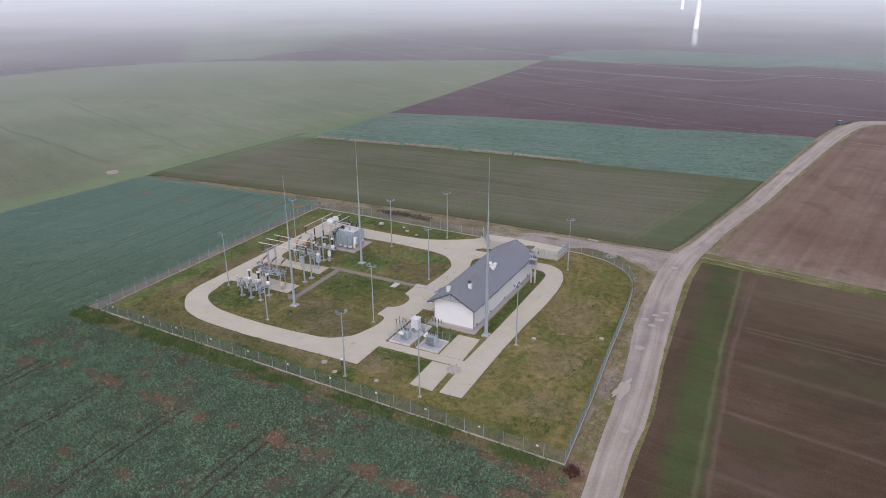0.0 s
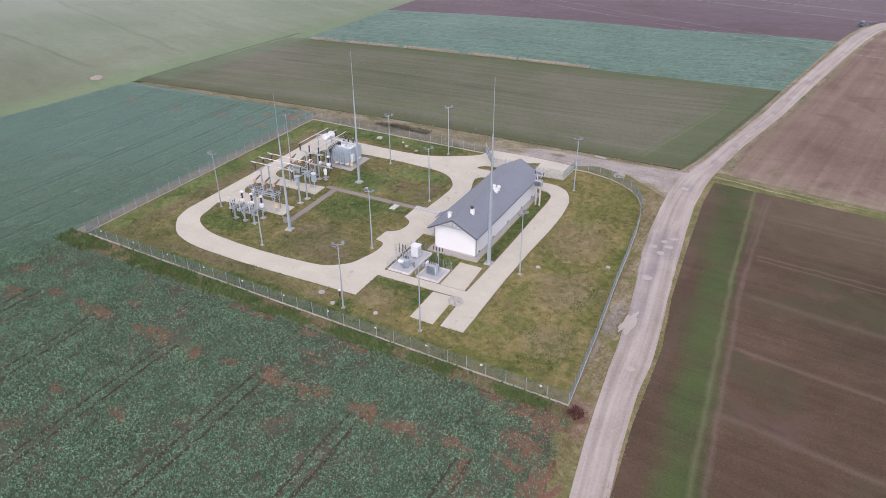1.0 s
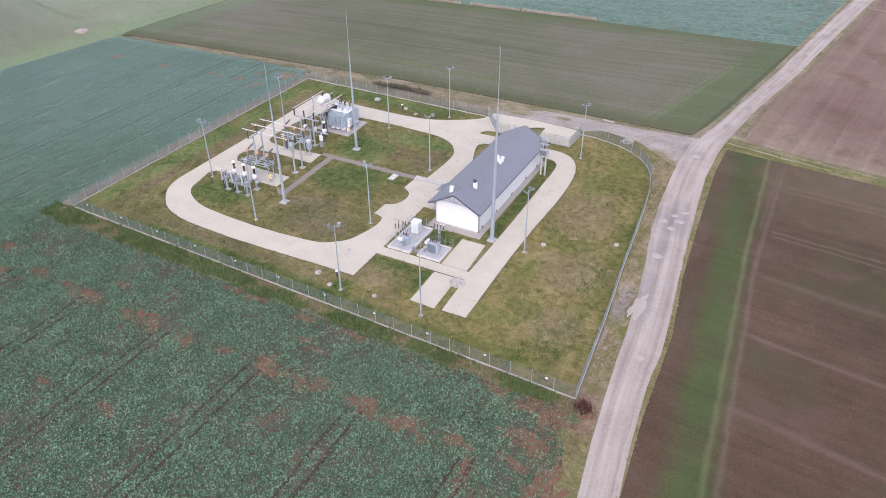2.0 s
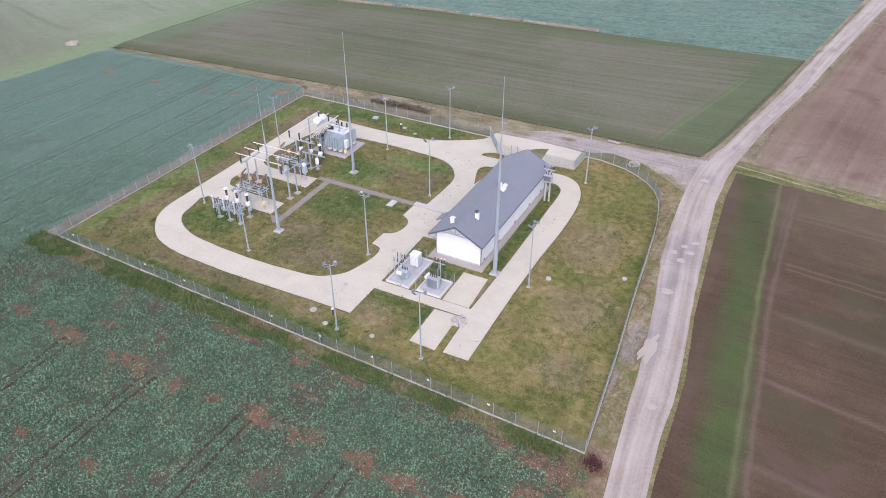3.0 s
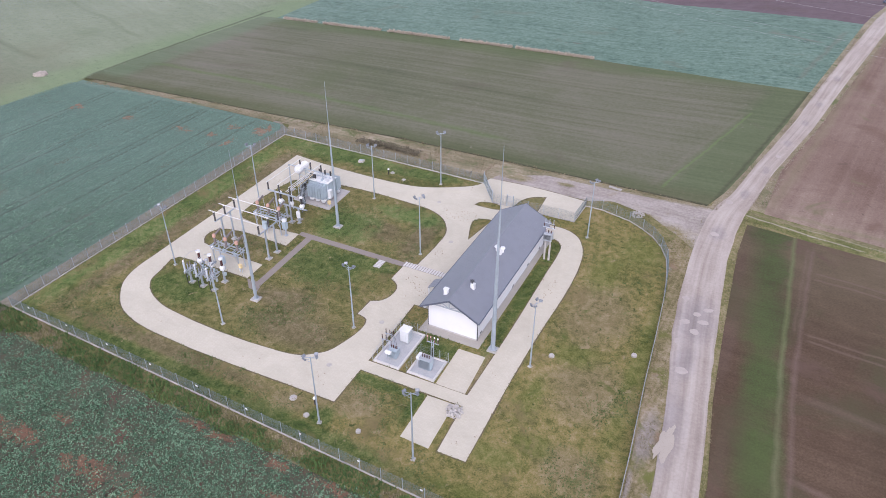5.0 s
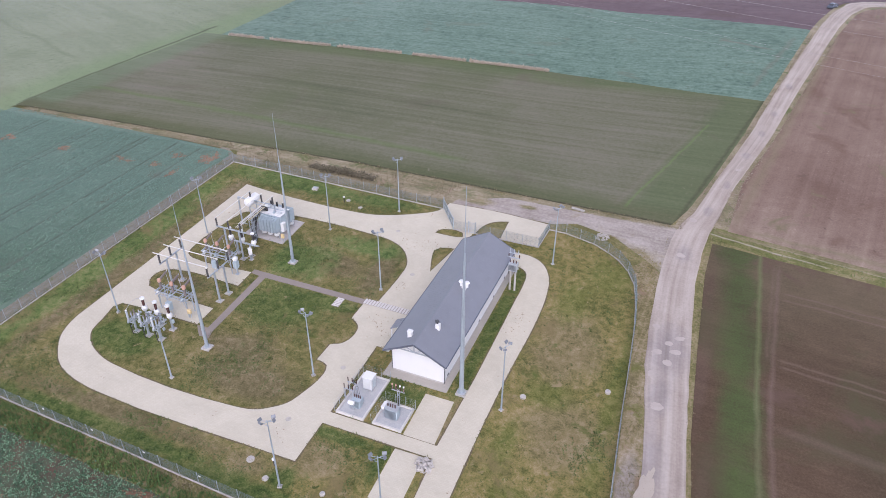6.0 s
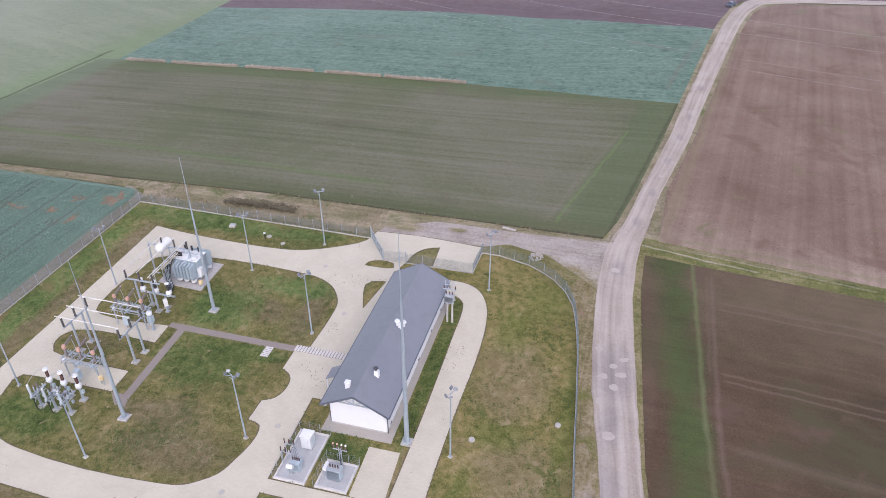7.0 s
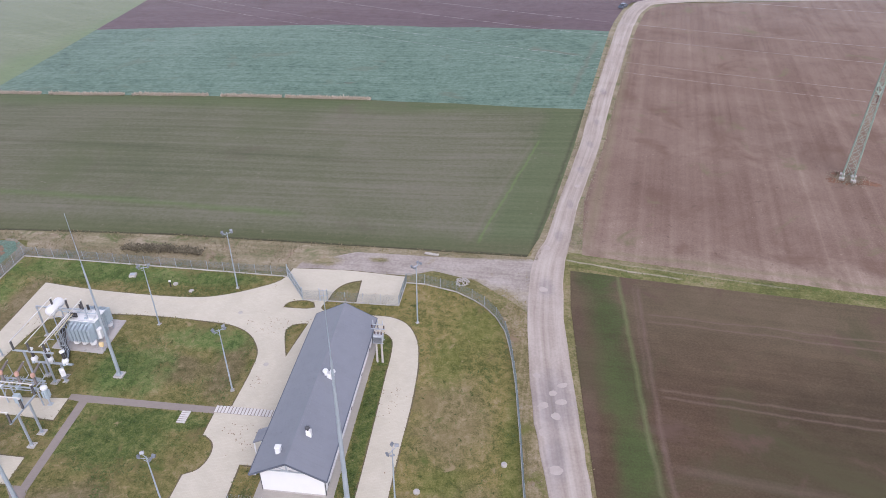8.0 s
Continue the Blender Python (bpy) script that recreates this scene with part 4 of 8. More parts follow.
def building():
    house = thing("house", "long white substation building with slate-blue sheet roof", "building", at=pose(RIDGE_X, 0, 0))
    # walls, in the building's own frame: x from the ridge, y from the front
    for name, cx, cy, sx, sy in (("wall", 3.27, 12.4, 0.25, 24.8), ("wall", -3.27, 12.4, 0.25, 24.8), ("wall", 0, 0.125, 6.29, 0.25), ("wall", 0, 24.675, 6.29, 0.25)):
        wall = part(name, box(bmesh.new(), cx, cy, 0.0, sx, sy, 3.75), M["white"], house)
        if sx < 1 and cx > 0:
            for y in (3.6, 9.4, 15.2, 21.0):
                win = part("window", box(bmesh.new(), cx + 0.1, y, 2.85, 0.1, 0.7, 0.4), M["glass"], wall, "small dark window under the eave")
                part("sill", box(bmesh.new(), cx + 0.17, y, 2.79, 0.16, 0.8, 0.05), M["galv"], wall)
            for y in (1.4, 6.5, 12.4, 18.2, 23.0):
                part("vent_grille", box(bmesh.new(), cx + 0.1, y, 0.3, 0.09, 0.5, 0.28), M["dark"], wall, "dark vent grille at the wall foot")
    for y in (0.04, 24.52):
        bm = bmesh.new()
        for yy in (y, y + 0.24):
            bm.faces.new([bm.verts.new(p) for p in ((-3.39, yy, 3.752), (3.39, yy, 3.752), (3.39, yy, 3.95), (0, yy, RIDGE_Z - 0.18), (-3.39, yy, 3.95))])
        bm.verts.ensure_lookup_table()
        for k in range(5):
            j = (k + 1) % 5
            bm.faces.new((bm.verts[k], bm.verts[j], bm.verts[5 + j], bm.verts[5 + k]))
        bmesh.ops.recalc_face_normals(bm, faces=bm.faces)
        part("gable", bm, M["white"], house)
    part("plinth", slab([[(-3.43, -0.03), (3.43, -0.03), (3.43, 24.83), (-3.43, 24.83)], [(-3.2, 0.2), (-3.2, 24.6), (3.2, 24.6), (3.2, 0.2)]], 0, 0.28), M["concrete"], house, "grey concrete plinth")
    # roof: panels with raised seams from ridge to eave
    slope = math.hypot(HALF, RIDGE_Z - EAVE_Z)
    y0, y1, count = -1.08, 25.42, 53
    w = (y1 - y0) / count
    bm = bmesh.new()
    box(bm, slope / 2, 0, -0.06, slope, w, 0.06)
    box(bm, slope / 2, -w / 2 + 0.02, 0, slope, 0.022, 0.008)
    for k in range(6):
        box(bm, slope * (k + 0.96) / 6, 0.02, 0, 0.05, w - 0.04, 0.006)
    sheet = mesh_of(bm, "roof_panel", M["roof"])
    for side in (1, -1):
        for k in range(count):
            ob = part("roof_panel", sheet, None, house)
            m = Matrix.Translation((0, y0 + w * (k + 0.5), RIDGE_Z)) @ Matrix.Rotation(PITCH, 4, "Y")
            ob.matrix_basis = m if side > 0 else Matrix.Rotation(math.pi, 4, "Z") @ Matrix.Translation((0, -(y0 + w * (k + 0.5)), RIDGE_Z)) @ Matrix.Rotation(PITCH, 4, "Y")
    bm = bmesh.new()
    fold = math.tan(PITCH)
    rows = [[bm.verts.new((x, y, RIDGE_Z + 0.022 - abs(x) * fold + dz)) for x in (-0.2, 0, 0.2)] for dz in (0, 0.012) for y in (y0, y1)]
    for lo in (0, 2):
        for k in (0, 1):
            bm.faces.new((rows[lo][k], rows[lo][k + 1], rows[lo + 1][k + 1], rows[lo + 1][k]))
    for k in (0, 2):
        bm.faces.new((rows[0][k], rows[1][k], rows[3][k], rows[2][k]))
    for e in (0, 1):
        for k in (0, 1):
            bm.faces.new((rows[e][k], rows[e][k + 1], rows[2 + e][k + 1], rows[2 + e][k]))
    bmesh.ops.recalc_face_normals(bm, faces=bm.faces)
    part("ridge_cap", bm, M["roof"], house)
    for s in (1, -1):
        bm = bmesh.new()
        tube(bm, (s * (HALF + 0.05), y0, EAVE_Z - 0.06), (s * (HALF + 0.05), y1, EAVE_Z - 0.06), 0.075, seg=8)
        part("gutter", bm, M["roof_dark"], house)
        for y in (y0, y1):
            bm = bmesh.new()
            beam(bm, (0, y, RIDGE_Z - 0.08), (s * HALF, y, EAVE_Z - 0.08), 0.06, 0.22)
            part("verge_board", bm, M["roof_dark"], house)
        for y in (0.1, 24.7):
            bm = bmesh.new()
            tube(bm, (s * (HALF + 0.02), y, EAVE_Z - 0.1), (s * 3.48, y, EAVE_Z - 0.55), 0.05, seg=6)
            tube(bm, (s * 3.48, y, EAVE_Z - 0.5), (s * 3.48, y, 0.1), 0.05, seg=6)
            part("downpipe", bm, M["dark"], house)
        part("soffit", box(bmesh.new(), s * 3.72, 12.2, 3.6, 0.64, 26.2, 0.05), M["white"], house)
    # open timber truss in the front gable
    bm = bmesh.new()
    yf = -0.95
    beam(bm, (-2.0, yf, 4.72), (2.0, yf, 4.72), 0.09, 0.14)
    beam(bm, (0, yf, 4.7), (0, yf, RIDGE_Z - 0.2), 0.14, 0.09)
    beam(bm, (-1.0, yf, 5.25), (0, yf, 4.75), 0.07, 0.1)
    beam(bm, (1.0, yf, 5.25), (0, yf, 4.75), 0.07, 0.1)
    part("gable_truss", bm, M["galv"], house, "pale grey gable truss")
    # porch roof over the side door
    bm = bmesh.new()
    box(bm, slope + 0.75, 0, -0.06, 1.5, 1.9, 0.06)
    for k in range(5):
        box(bm, slope + 0.75, -0.93 + 0.465 * k, 0, 1.5, 0.035, 0.035)
    porch = part("porch_roof", bm, M["roof"], house)
    porch.matrix_basis = Matrix.Rotation(math.pi, 4, "Z") @ Matrix.Translation((0, -4.5, RIDGE_Z)) @ Matrix.Rotation(PITCH, 4, "Y")
    for y in (3.65, 5.35):
        part("porch_post", box(bmesh.new(), -5.25, y, 0, 0.12, 0.12, 3.15), M["white"], house)
    part("step", box(bmesh.new(), -4.6, 4.6, 0.06, 2.3, 2.4, 0.22, 0, 0.03), M["concrete"], house)
    part("door", box(bmesh.new(), -3.42, 4.5, 0.28, 0.08, 1.1, 2.1), M["galv"], house, "grey steel door")
    for y in (9.0, 14.5, 20.0):
        part("door", box(bmesh.new(), -3.42, y, 0.1, 0.08, 2.2, 2.6), M["galv"], house, "grey steel double door")
    # vents on the roof
    def on_roof(x):
        return RIDGE_Z - abs(x) * math.tan(PITCH)
    for x, y, kind in ((-1.35, 0.95, 0), (1.2, 3.45, 1), (1.2, 12.2, 2)):
        z = on_roof(x)
        bm = bmesh.new()
        box(bm, x, y, z - 0.35, 0.55, 0.5, 1.1, 0, 0.03)
        vent = part("roof_vent", bm, M["white"], house, "white roof vent box")
        if kind == 0:
            part("vent_cap", box(bmesh.new(), x, y, z + 0.75, 0.66, 0.6, 0.08, 0, 0.02), M["white"], vent)
        elif kind == 1:
            bm = bmesh.new()
            tube(bm, (x - 0.1, y, z + 0.7), (x - 0.1, y, z + 0.95), 0.13, seg=10)
            ball(bm, (x - 0.1, y, z + 1.08), 0.25, 0.75)
            for k in range(6):
                box(bm, x - 0.1 + 0.22 * math.cos(k), y + 0.22 * math.sin(k), z + 0.95, 0.12, 0.02, 0.26, 60 * k)
            part("vent_cowl", bm, M["dark"], vent, "black rotating vent cowl")
        else:
            for dx in (-0.42, 0.42):
                bm = bmesh.new()
                tube(bm, (x + dx, y, z + 0.3), (x + dx, y, z + 0.95), 0.17, seg=12)
                tube(bm, (x + dx, y, z + 0.95), (x + dx, y, z + 1.15), 0.36, 0.26, seg=14)
                part("vent_cowl", bm, M["white"], vent, "round white vent cowl")


building()


# ---- fence ----
M["wire"] = paint("fence_wire", (0.17, 0.215, 0.23), 0.5, 0.3, 0.15, 3)


def fence_panel_mesh(length, height):
    """Welded mesh: upright and level wires."""
    bm = bmesh.new()
    n = int(length / 0.05)
    for k in range(n + 1):
        x = length * k / n
        box(bm, x, 0, 0.28, 0.006, 0.006, height - 0.28)
    for k in range(9):
        box(bm, length / 2, 0.01, 0.3 + (height - 0.34) * k / 8, length, 0.008, 0.009)
    return mesh_of(bm, "fence_panel", M["wire"])


POST = None


def fence(points, label):
    global POST
    base = thing("fence", label, "fence", "site fence", at=pose(*points[0], 0))
    origin = Vector(points[0])
    if POST is None:
        bm = bmesh.new()
        box(bm, 0, 0, 0, 0.048, 0.048, 1.9)
        box(bm, 0, 0, 1.9, 0.065, 0.065, 0.02)
        POST = mesh_of(bm, "post", M["mast"])
    meshes = {}
    for a, b in zip(points, points[1:]):
        a, b = Vector(a), Vector(b)
        way = b - a
        n = max(1, round(way.length / 2.55))
        turn = math.degrees(math.atan2(way.y, way.x))
        key = round(way.length / n, 2)
        if key not in meshes:
            bm = bmesh.new()
            box(bm, key / 2, 0, -0.1, key, 0.1, 0.27)
            meshes[key] = fence_panel_mesh(key, 1.85), mesh_of(bm, "plinth_board", M["concrete"])
        for k in range(n):
            p = a + way * k / n - origin
            for name, me in (("post", POST), ("fence_panel", meshes[key][0]), ("plinth_board", meshes[key][1])):
                ob = part(name, me, None, base)
                ob.matrix_basis = pose(p.x, p.y, 0, 0, 0, turn)
    ob = part("post", POST, None, base)
    ob.matrix_basis = pose(*(Vector(points[-1]) - origin), 0)


fence([(-9.4, 33.0), (-12.0, 32.95)], "short length of grey mesh fence beside the gate")
fence([(-15.9, 38.35), (-59.5, 38.95), (-58.66, -21.85), (23.07, -24.35), (21.9, -9), (20.8, 2.6)], "grey welded mesh fence on a concrete plinth")
fence([(20.8, 2.6), (20.2, 10.5), (19.45, 19), (18.85, 23.5), (18.3, 26.6), (17.7, 29.2), (16.3, 32.1), (14.5, 34.4), (12.6, 35.9), (10.1, 37.45), (7.7, 38.1), (5.2, 38.8), (2.4, 38.85), (2.2, 33.15), (-8.3, 33.05)], "grey welded mesh fence curving round the site corner")


# ---- masts ----
M["lamp_body"] = paint("dark_lamp_housing", (0.16, 0.175, 0.2), 0.4, 0.2, 0.2, 3)

def light_mast():
    mast = thing("light_mast", "grey steel floodlight mast", "light mast", "floodlight masts")
    bm = bmesh.new()
    tube(bm, (0, 0, 0.05), (0, 0, 9.85), 0.11, 0.055, 10)
    part("pole", bm, M["mast"], mast)
    part("base_plate", box(bmesh.new(), 0, 0, 0, 0.5, 0.5, 0.12, 0, 0.03), M["concrete"], mast)
    bm = bmesh.new()
    beam(bm, (-0.7, 0, 9.72), (0.7, 0, 9.72), 0.05)
    beam(bm, (-0.55, -0.45, 9.62), (0.55, 0.45, 9.62), 0.05)
    beam(bm, (-0.25, -0.2, 9.4), (0, 0, 9.1), 0.04)
    part("crossarm", bm, M["mast"], mast)
    for x, y, turn in ((-0.68, 0, 60), (0.68, 0, -60), (-0.5, -0.45, 150), (0.52, 0.45, 20)):
        lamp = part("floodlight", bmesh_lamp(), M["lamp_body"], mast)
        lamp.matrix_basis = pose(x, y, 9.86, -40, 0, turn)
    return mast


def bmesh_lamp():
    bm = bmesh.new()
    box(bm, 0, 0, -0.13, 0.42, 0.16, 0.32, 0, 0.02)
    box(bm, 0, -0.09, -0.1, 0.37, 0.02, 0.26)
    return bm


first = light_mast()
first.matrix_world = pose(-9.97, -20.13, 0, 0, 0, 20)
for x, y, turn in ((1.73, -19.88, 10), (-15.29, -4.74, -30), (7.73, -1.27, 60), (5.45, 29.69, 40), (-46.26, -4.54, -20), (-30.35, 25.19, 0), (-22.53, 34.68, 10), (-15.53, 13.98, 25), (-31.0, -11.8, -15), (-48.0, 16.6, 5)):
    copy_thing(first, pose(x, y, 0, 0, 0, turn))


def lightning_mast(x, y, height, foot):
    mast = thing("lightning_mast", "tall tapered grey steel lightning mast", "lightning mast", "lightning masts", at=pose(x, y, 0))
    foot *= 0.9
    bm = bmesh.new()
    tube(bm, (0, 0, 0.3), (0, 0, height * 0.45), foot, foot * 0.66, 12)
    tube(bm, (0, 0, height * 0.45), (0, 0, height * 0.72), foot * 0.6, foot * 0.36, 10)
    part("shaft", bm, M["mast"], mast)
    bm = bmesh.new()
    tube(bm, (0, 0, height * 0.72), (0, 0, height), foot * 0.2, 0.025, 8)
    part("spike", bm, M["mast"], mast)
    part("footing", box(bmesh.new(), 0, 0, -0.1, 1.2, 1.2, 0.32, 0, 0.04), M["concrete"], mast)
    bm = bmesh.new()
    tube(bm, (0, 0, 0.22), (0, 0, 0.3), foot * 1.8, seg=12)
    for k in range(8):
        a = k * math.pi / 4
        tube(bm, (foot * 1.5 * math.cos(a), foot * 1.5 * math.sin(a), 0.28), (foot * 1.5 * math.cos(a), foot * 1.5 * math.sin(a), 0.42), 0.025, seg=5)
    part("flange", bm, M["galv"], mast)


lightning_mast(-30.82, 14.91, 24.0, 0.27)
lightning_mast(-30.47, -5.69, 22.5, 0.27)
lightning_mast(2.5, -0.55, 28.0, 0.33)


# ---- switchgear ----
M["black_shed"] = paint("black_glazed_insulator", (0.022, 0.019, 0.02), 0.3, 0, 0.2, 4)
M["porcelain"] = paint("dark_brown_porcelain", (0.06, 0.022, 0.018), 0.25, 0, 0.2, 4)
M["rubber"] = paint("black_rubber", (0.018, 0.017, 0.017), 0.5, 0, 0.2, 4)
M["salmon"] = paint("salmon_insulator", (0.44, 0.26, 0.2), 0.5, 0, 0.2, 4)
M["kerb"] = paint("pale_kerb_concrete", (0.48, 0.465, 0.45), 0.9, 0, 0.2, 1.5, 0.2)
M["arm_grey"] = paint("grey_brown_insulator", (0.13, 0.108, 0.104), 0.45, 0, 0.25, 3)
M["cap_white"] = paint("white_enamel", (0.6, 0.605, 0.615), 0.4, 0, 0.08, 2)
M["tank_grey"] = paint("pale_blue_grey_paint", (0.33, 0.395, 0.44), 0.45, 0, 0.16, 1.5)
M["tank_white"] = paint("off_white_paint", (0.5, 0.515, 0.53), 0.5, 0, 0.12, 1.5)
M["grey_light"] = paint("light_grey_insulator", (0.3, 0.325, 0.35), 0.4, 0, 0.15, 3)
M["alu"] = paint("aluminium_tube", (0.54, 0.53, 0.51), 0.4, 0.1, 0.08, 2)
M["pale_yellow"] = paint("pale_yellow_sleeve", (0.55, 0.48, 0.3), 0.5, 0, 0.15, 2)
M["yellow"] = paint("faded_yellow_paint", (0.6, 0.47, 0.26), 0.5, 0, 0.15, 2)
M["gravel_bed"] = land("grey_gravel_bed", ((0.25, (0.26, 0.265, 0.275)), (0.5, (0.36, 0.365, 0.375)), (0.75, (0.46, 0.465, 0.475))), 0.6, 9, 0.4, None, (), 0.4, 0.02)
M["oil_pad"] = land("stained_concrete", ((0.25, (0.26, 0.24, 0.24)), (0.5, (0.36, 0.34, 0.33)), (0.75, (0.43, 0.41, 0.4))), 0.4, 4, 0.5, None, ((1.5, 0.6, 0.1, (0.2, 0.185, 0.18)),), 0.2, 0.01)


def lathe(bm, profile, at=(0, 0, 0), seg=10):
    """A turned body: rings of (radius, height) round a vertical axis."""
    rings = []
    for r, z in profile:
        rings.append([bm.verts.new((at[0] + r * math.cos(2 * math.pi * k / seg), at[1] + r * math.sin(2 * math.pi * k / seg), at[2] + z)) for k in range(seg)])
    for a, b in zip(rings, rings[1:]):
        for k in range(seg):
            j = (k + 1) % seg
            bm.faces.new((a[k], a[j], b[j], b[k]))
    bm.faces.new(rings[0][::-1])
    bm.faces.new(rings[-1])
    return bm


def ribbed(bm, at, z0, z1, core, shed, pitch=0.14, seg=10):
    """An insulator column with sheds."""
    n = max(2, round((z1 - z0) / pitch))
    prof = []
    for k in range(n):
        z = z0 + (z1 - z0) * k / n
        d = (z1 - z0) / n
        prof += [(core, z), (core, z + d * 0.45), (shed, z + d * 0.55), (core, z + d * 0.98)]
    return lathe(bm, prof, at, seg)


def foot(name_parent, x, y, top, w=0.22, pad=0.85):
    """A lattice-free pedestal: concrete pad, base plate, square post."""
    part("pad", box(bmesh.new(), x, y, -0.1, pad, pad, 0.22, 0, 0.03), M["concrete"], name_parent)
    bm = bmesh.new()
    box(bm, x, y, 0.12, w * 1.9, w * 1.9, 0.05)
    box(bm, x, y, 0.15, w, w, top - 0.15)
    for s in (-1, 1):
        beam(bm, (x + s * w * 0.8, y, 0.16), (x + s * w * 0.4, y, 0.6), 0.03)
        beam(bm, (x, y + s * w * 0.8, 0.16), (x, y + s * w * 0.4, 0.6), 0.03)
    part("post", bm, M["galv"], name_parent)


def voltage_transformer():
    vt = thing("voltage_transformer", "white-capped voltage transformer with dark ribbed column", "voltage transformer", "voltage transformers")
    foot(vt, 0, 0, 2.0)
    bm = lathe(bmesh.new(), [(0.2, 2.0), (0.34, 2.05), (0.38, 2.2), (0.38, 2.5), (0.3, 2.66), (0.16, 2.72)], seg=12)
    part("tank", bm, M["cap_white"], vt)
    part("column", ribbed(bmesh.new(), (0, 0, 0), 2.7, 3.82, 0.11, 0.19), M["porcelain"], vt, "dark brown ribbed porcelain column")
    part("cap", lathe(bmesh.new(), [(0.14, 3.82), (0.3, 3.84), (0.33, 3.95), (0.29, 4.07), (0.12, 4.12)], seg=12), M["cap_white"], vt)
    bm = bmesh.new()
    box(bm, 0.34, 0, 1.2, 0.3, 0.3, 0.5, 0, 0.02)
    part("terminal_box", bm, M["tank_grey"], vt)
    return vt


def cable_end():
    ce = thing("cable_termination", "grey cable sealing end on a steel stand with black cable", "cable termination", "cable terminations")
    foot(ce, 0, 0, 2.1)
    bm = bmesh.new()
    beam(bm, (0, -0.95, 2.18), (0, 1.5, 2.18), 0.16, 0.2)
    beam(bm, (-0.35, 0.1, 2.3), (0.35, 0.1, 2.3), 0.12)
    beam(bm, (-0.35, 0.9, 2.3), (0.35, 0.9, 2.3), 0.12)
    beam(bm, (0, -0.6, 1.2), (0, 0, 2.1), 0.06)
    part("bracket", bm, M["galv"], ce)
    part("sealing_end", ribbed(bmesh.new(), (0, -0.7, 0), 2.3, 4.0, 0.1, 0.155), M["grey_light"], ce, "light grey ribbed sealing end")
    part("terminal", lathe(bmesh.new(), [(0.05, 4.0), (0.13, 4.02), (0.13, 4.1), (0.04, 4.14)], (0, -0.7, 0), 8), M["cap_white"], ce)
    bm = bmesh.new()
    for k in range(6):
        a, b = k / 6, (k + 1) / 6
        tube(bm, (0.05 * math.sin(3 * a), -0.62 - 0.08 * math.sin(a * 3.1), 2.2 * a), (0.05 * math.sin(3 * b), -0.62 - 0.08 * math.sin(b * 3.1), 2.2 * b), 0.06, seg=7)
    part("cable", bm, M["rubber"], ce, "black cable")
    bm = bmesh.new()
    beam(bm, (-0.45, -0.62, 2.05), (0.45, -0.62, 2.05), 0.09)
    beam(bm, (-0.45, 0.5, 2.05), (0.45, 0.5, 2.05), 0.09)
    for dx in (-0.42, 0.42):
        beam(bm, (dx, -0.62, 2.1), (dx, 1.05, 2.1), 0.07)
    box(bm, 0.3, 0.5, 1.25, 0.22, 0.3, 0.42, 0, 0.02)
    part("stay", bm, M["galv"], ce)
    for dy in (0.15, 0.62):
        part("arrester", ribbed(bmesh.new(), (-0.3, dy, 0), 2.25, 3.15, 0.07, 0.12, 0.12, 8), M["arm_grey"], ce, "grey-brown arrester")
    for k, (dx, dy) in enumerate(((-0.28, 0.1), (0.28, 0.1), (0.28, 0.9))):
        part("support_insulator", ribbed(bmesh.new(), (dx, dy, 0), 2.36, 3.0, 0.06, 0.1, 0.12, 8), M["grey_light"], ce)
    bm = bmesh.new()
    for k in range(8):
        a, b = k / 8, (k + 1) / 8
        tube(bm, (0.0, -0.7 + 2.85 * a, 4.1 + 0.5 * math.sin(a * math.pi)), (0.0, -0.7 + 2.85 * b, 4.1 + 0.5 * math.sin(b * math.pi)), 0.02, seg=5)
    part("jumper_wire", bm, M["galv"], ce)
    return ce


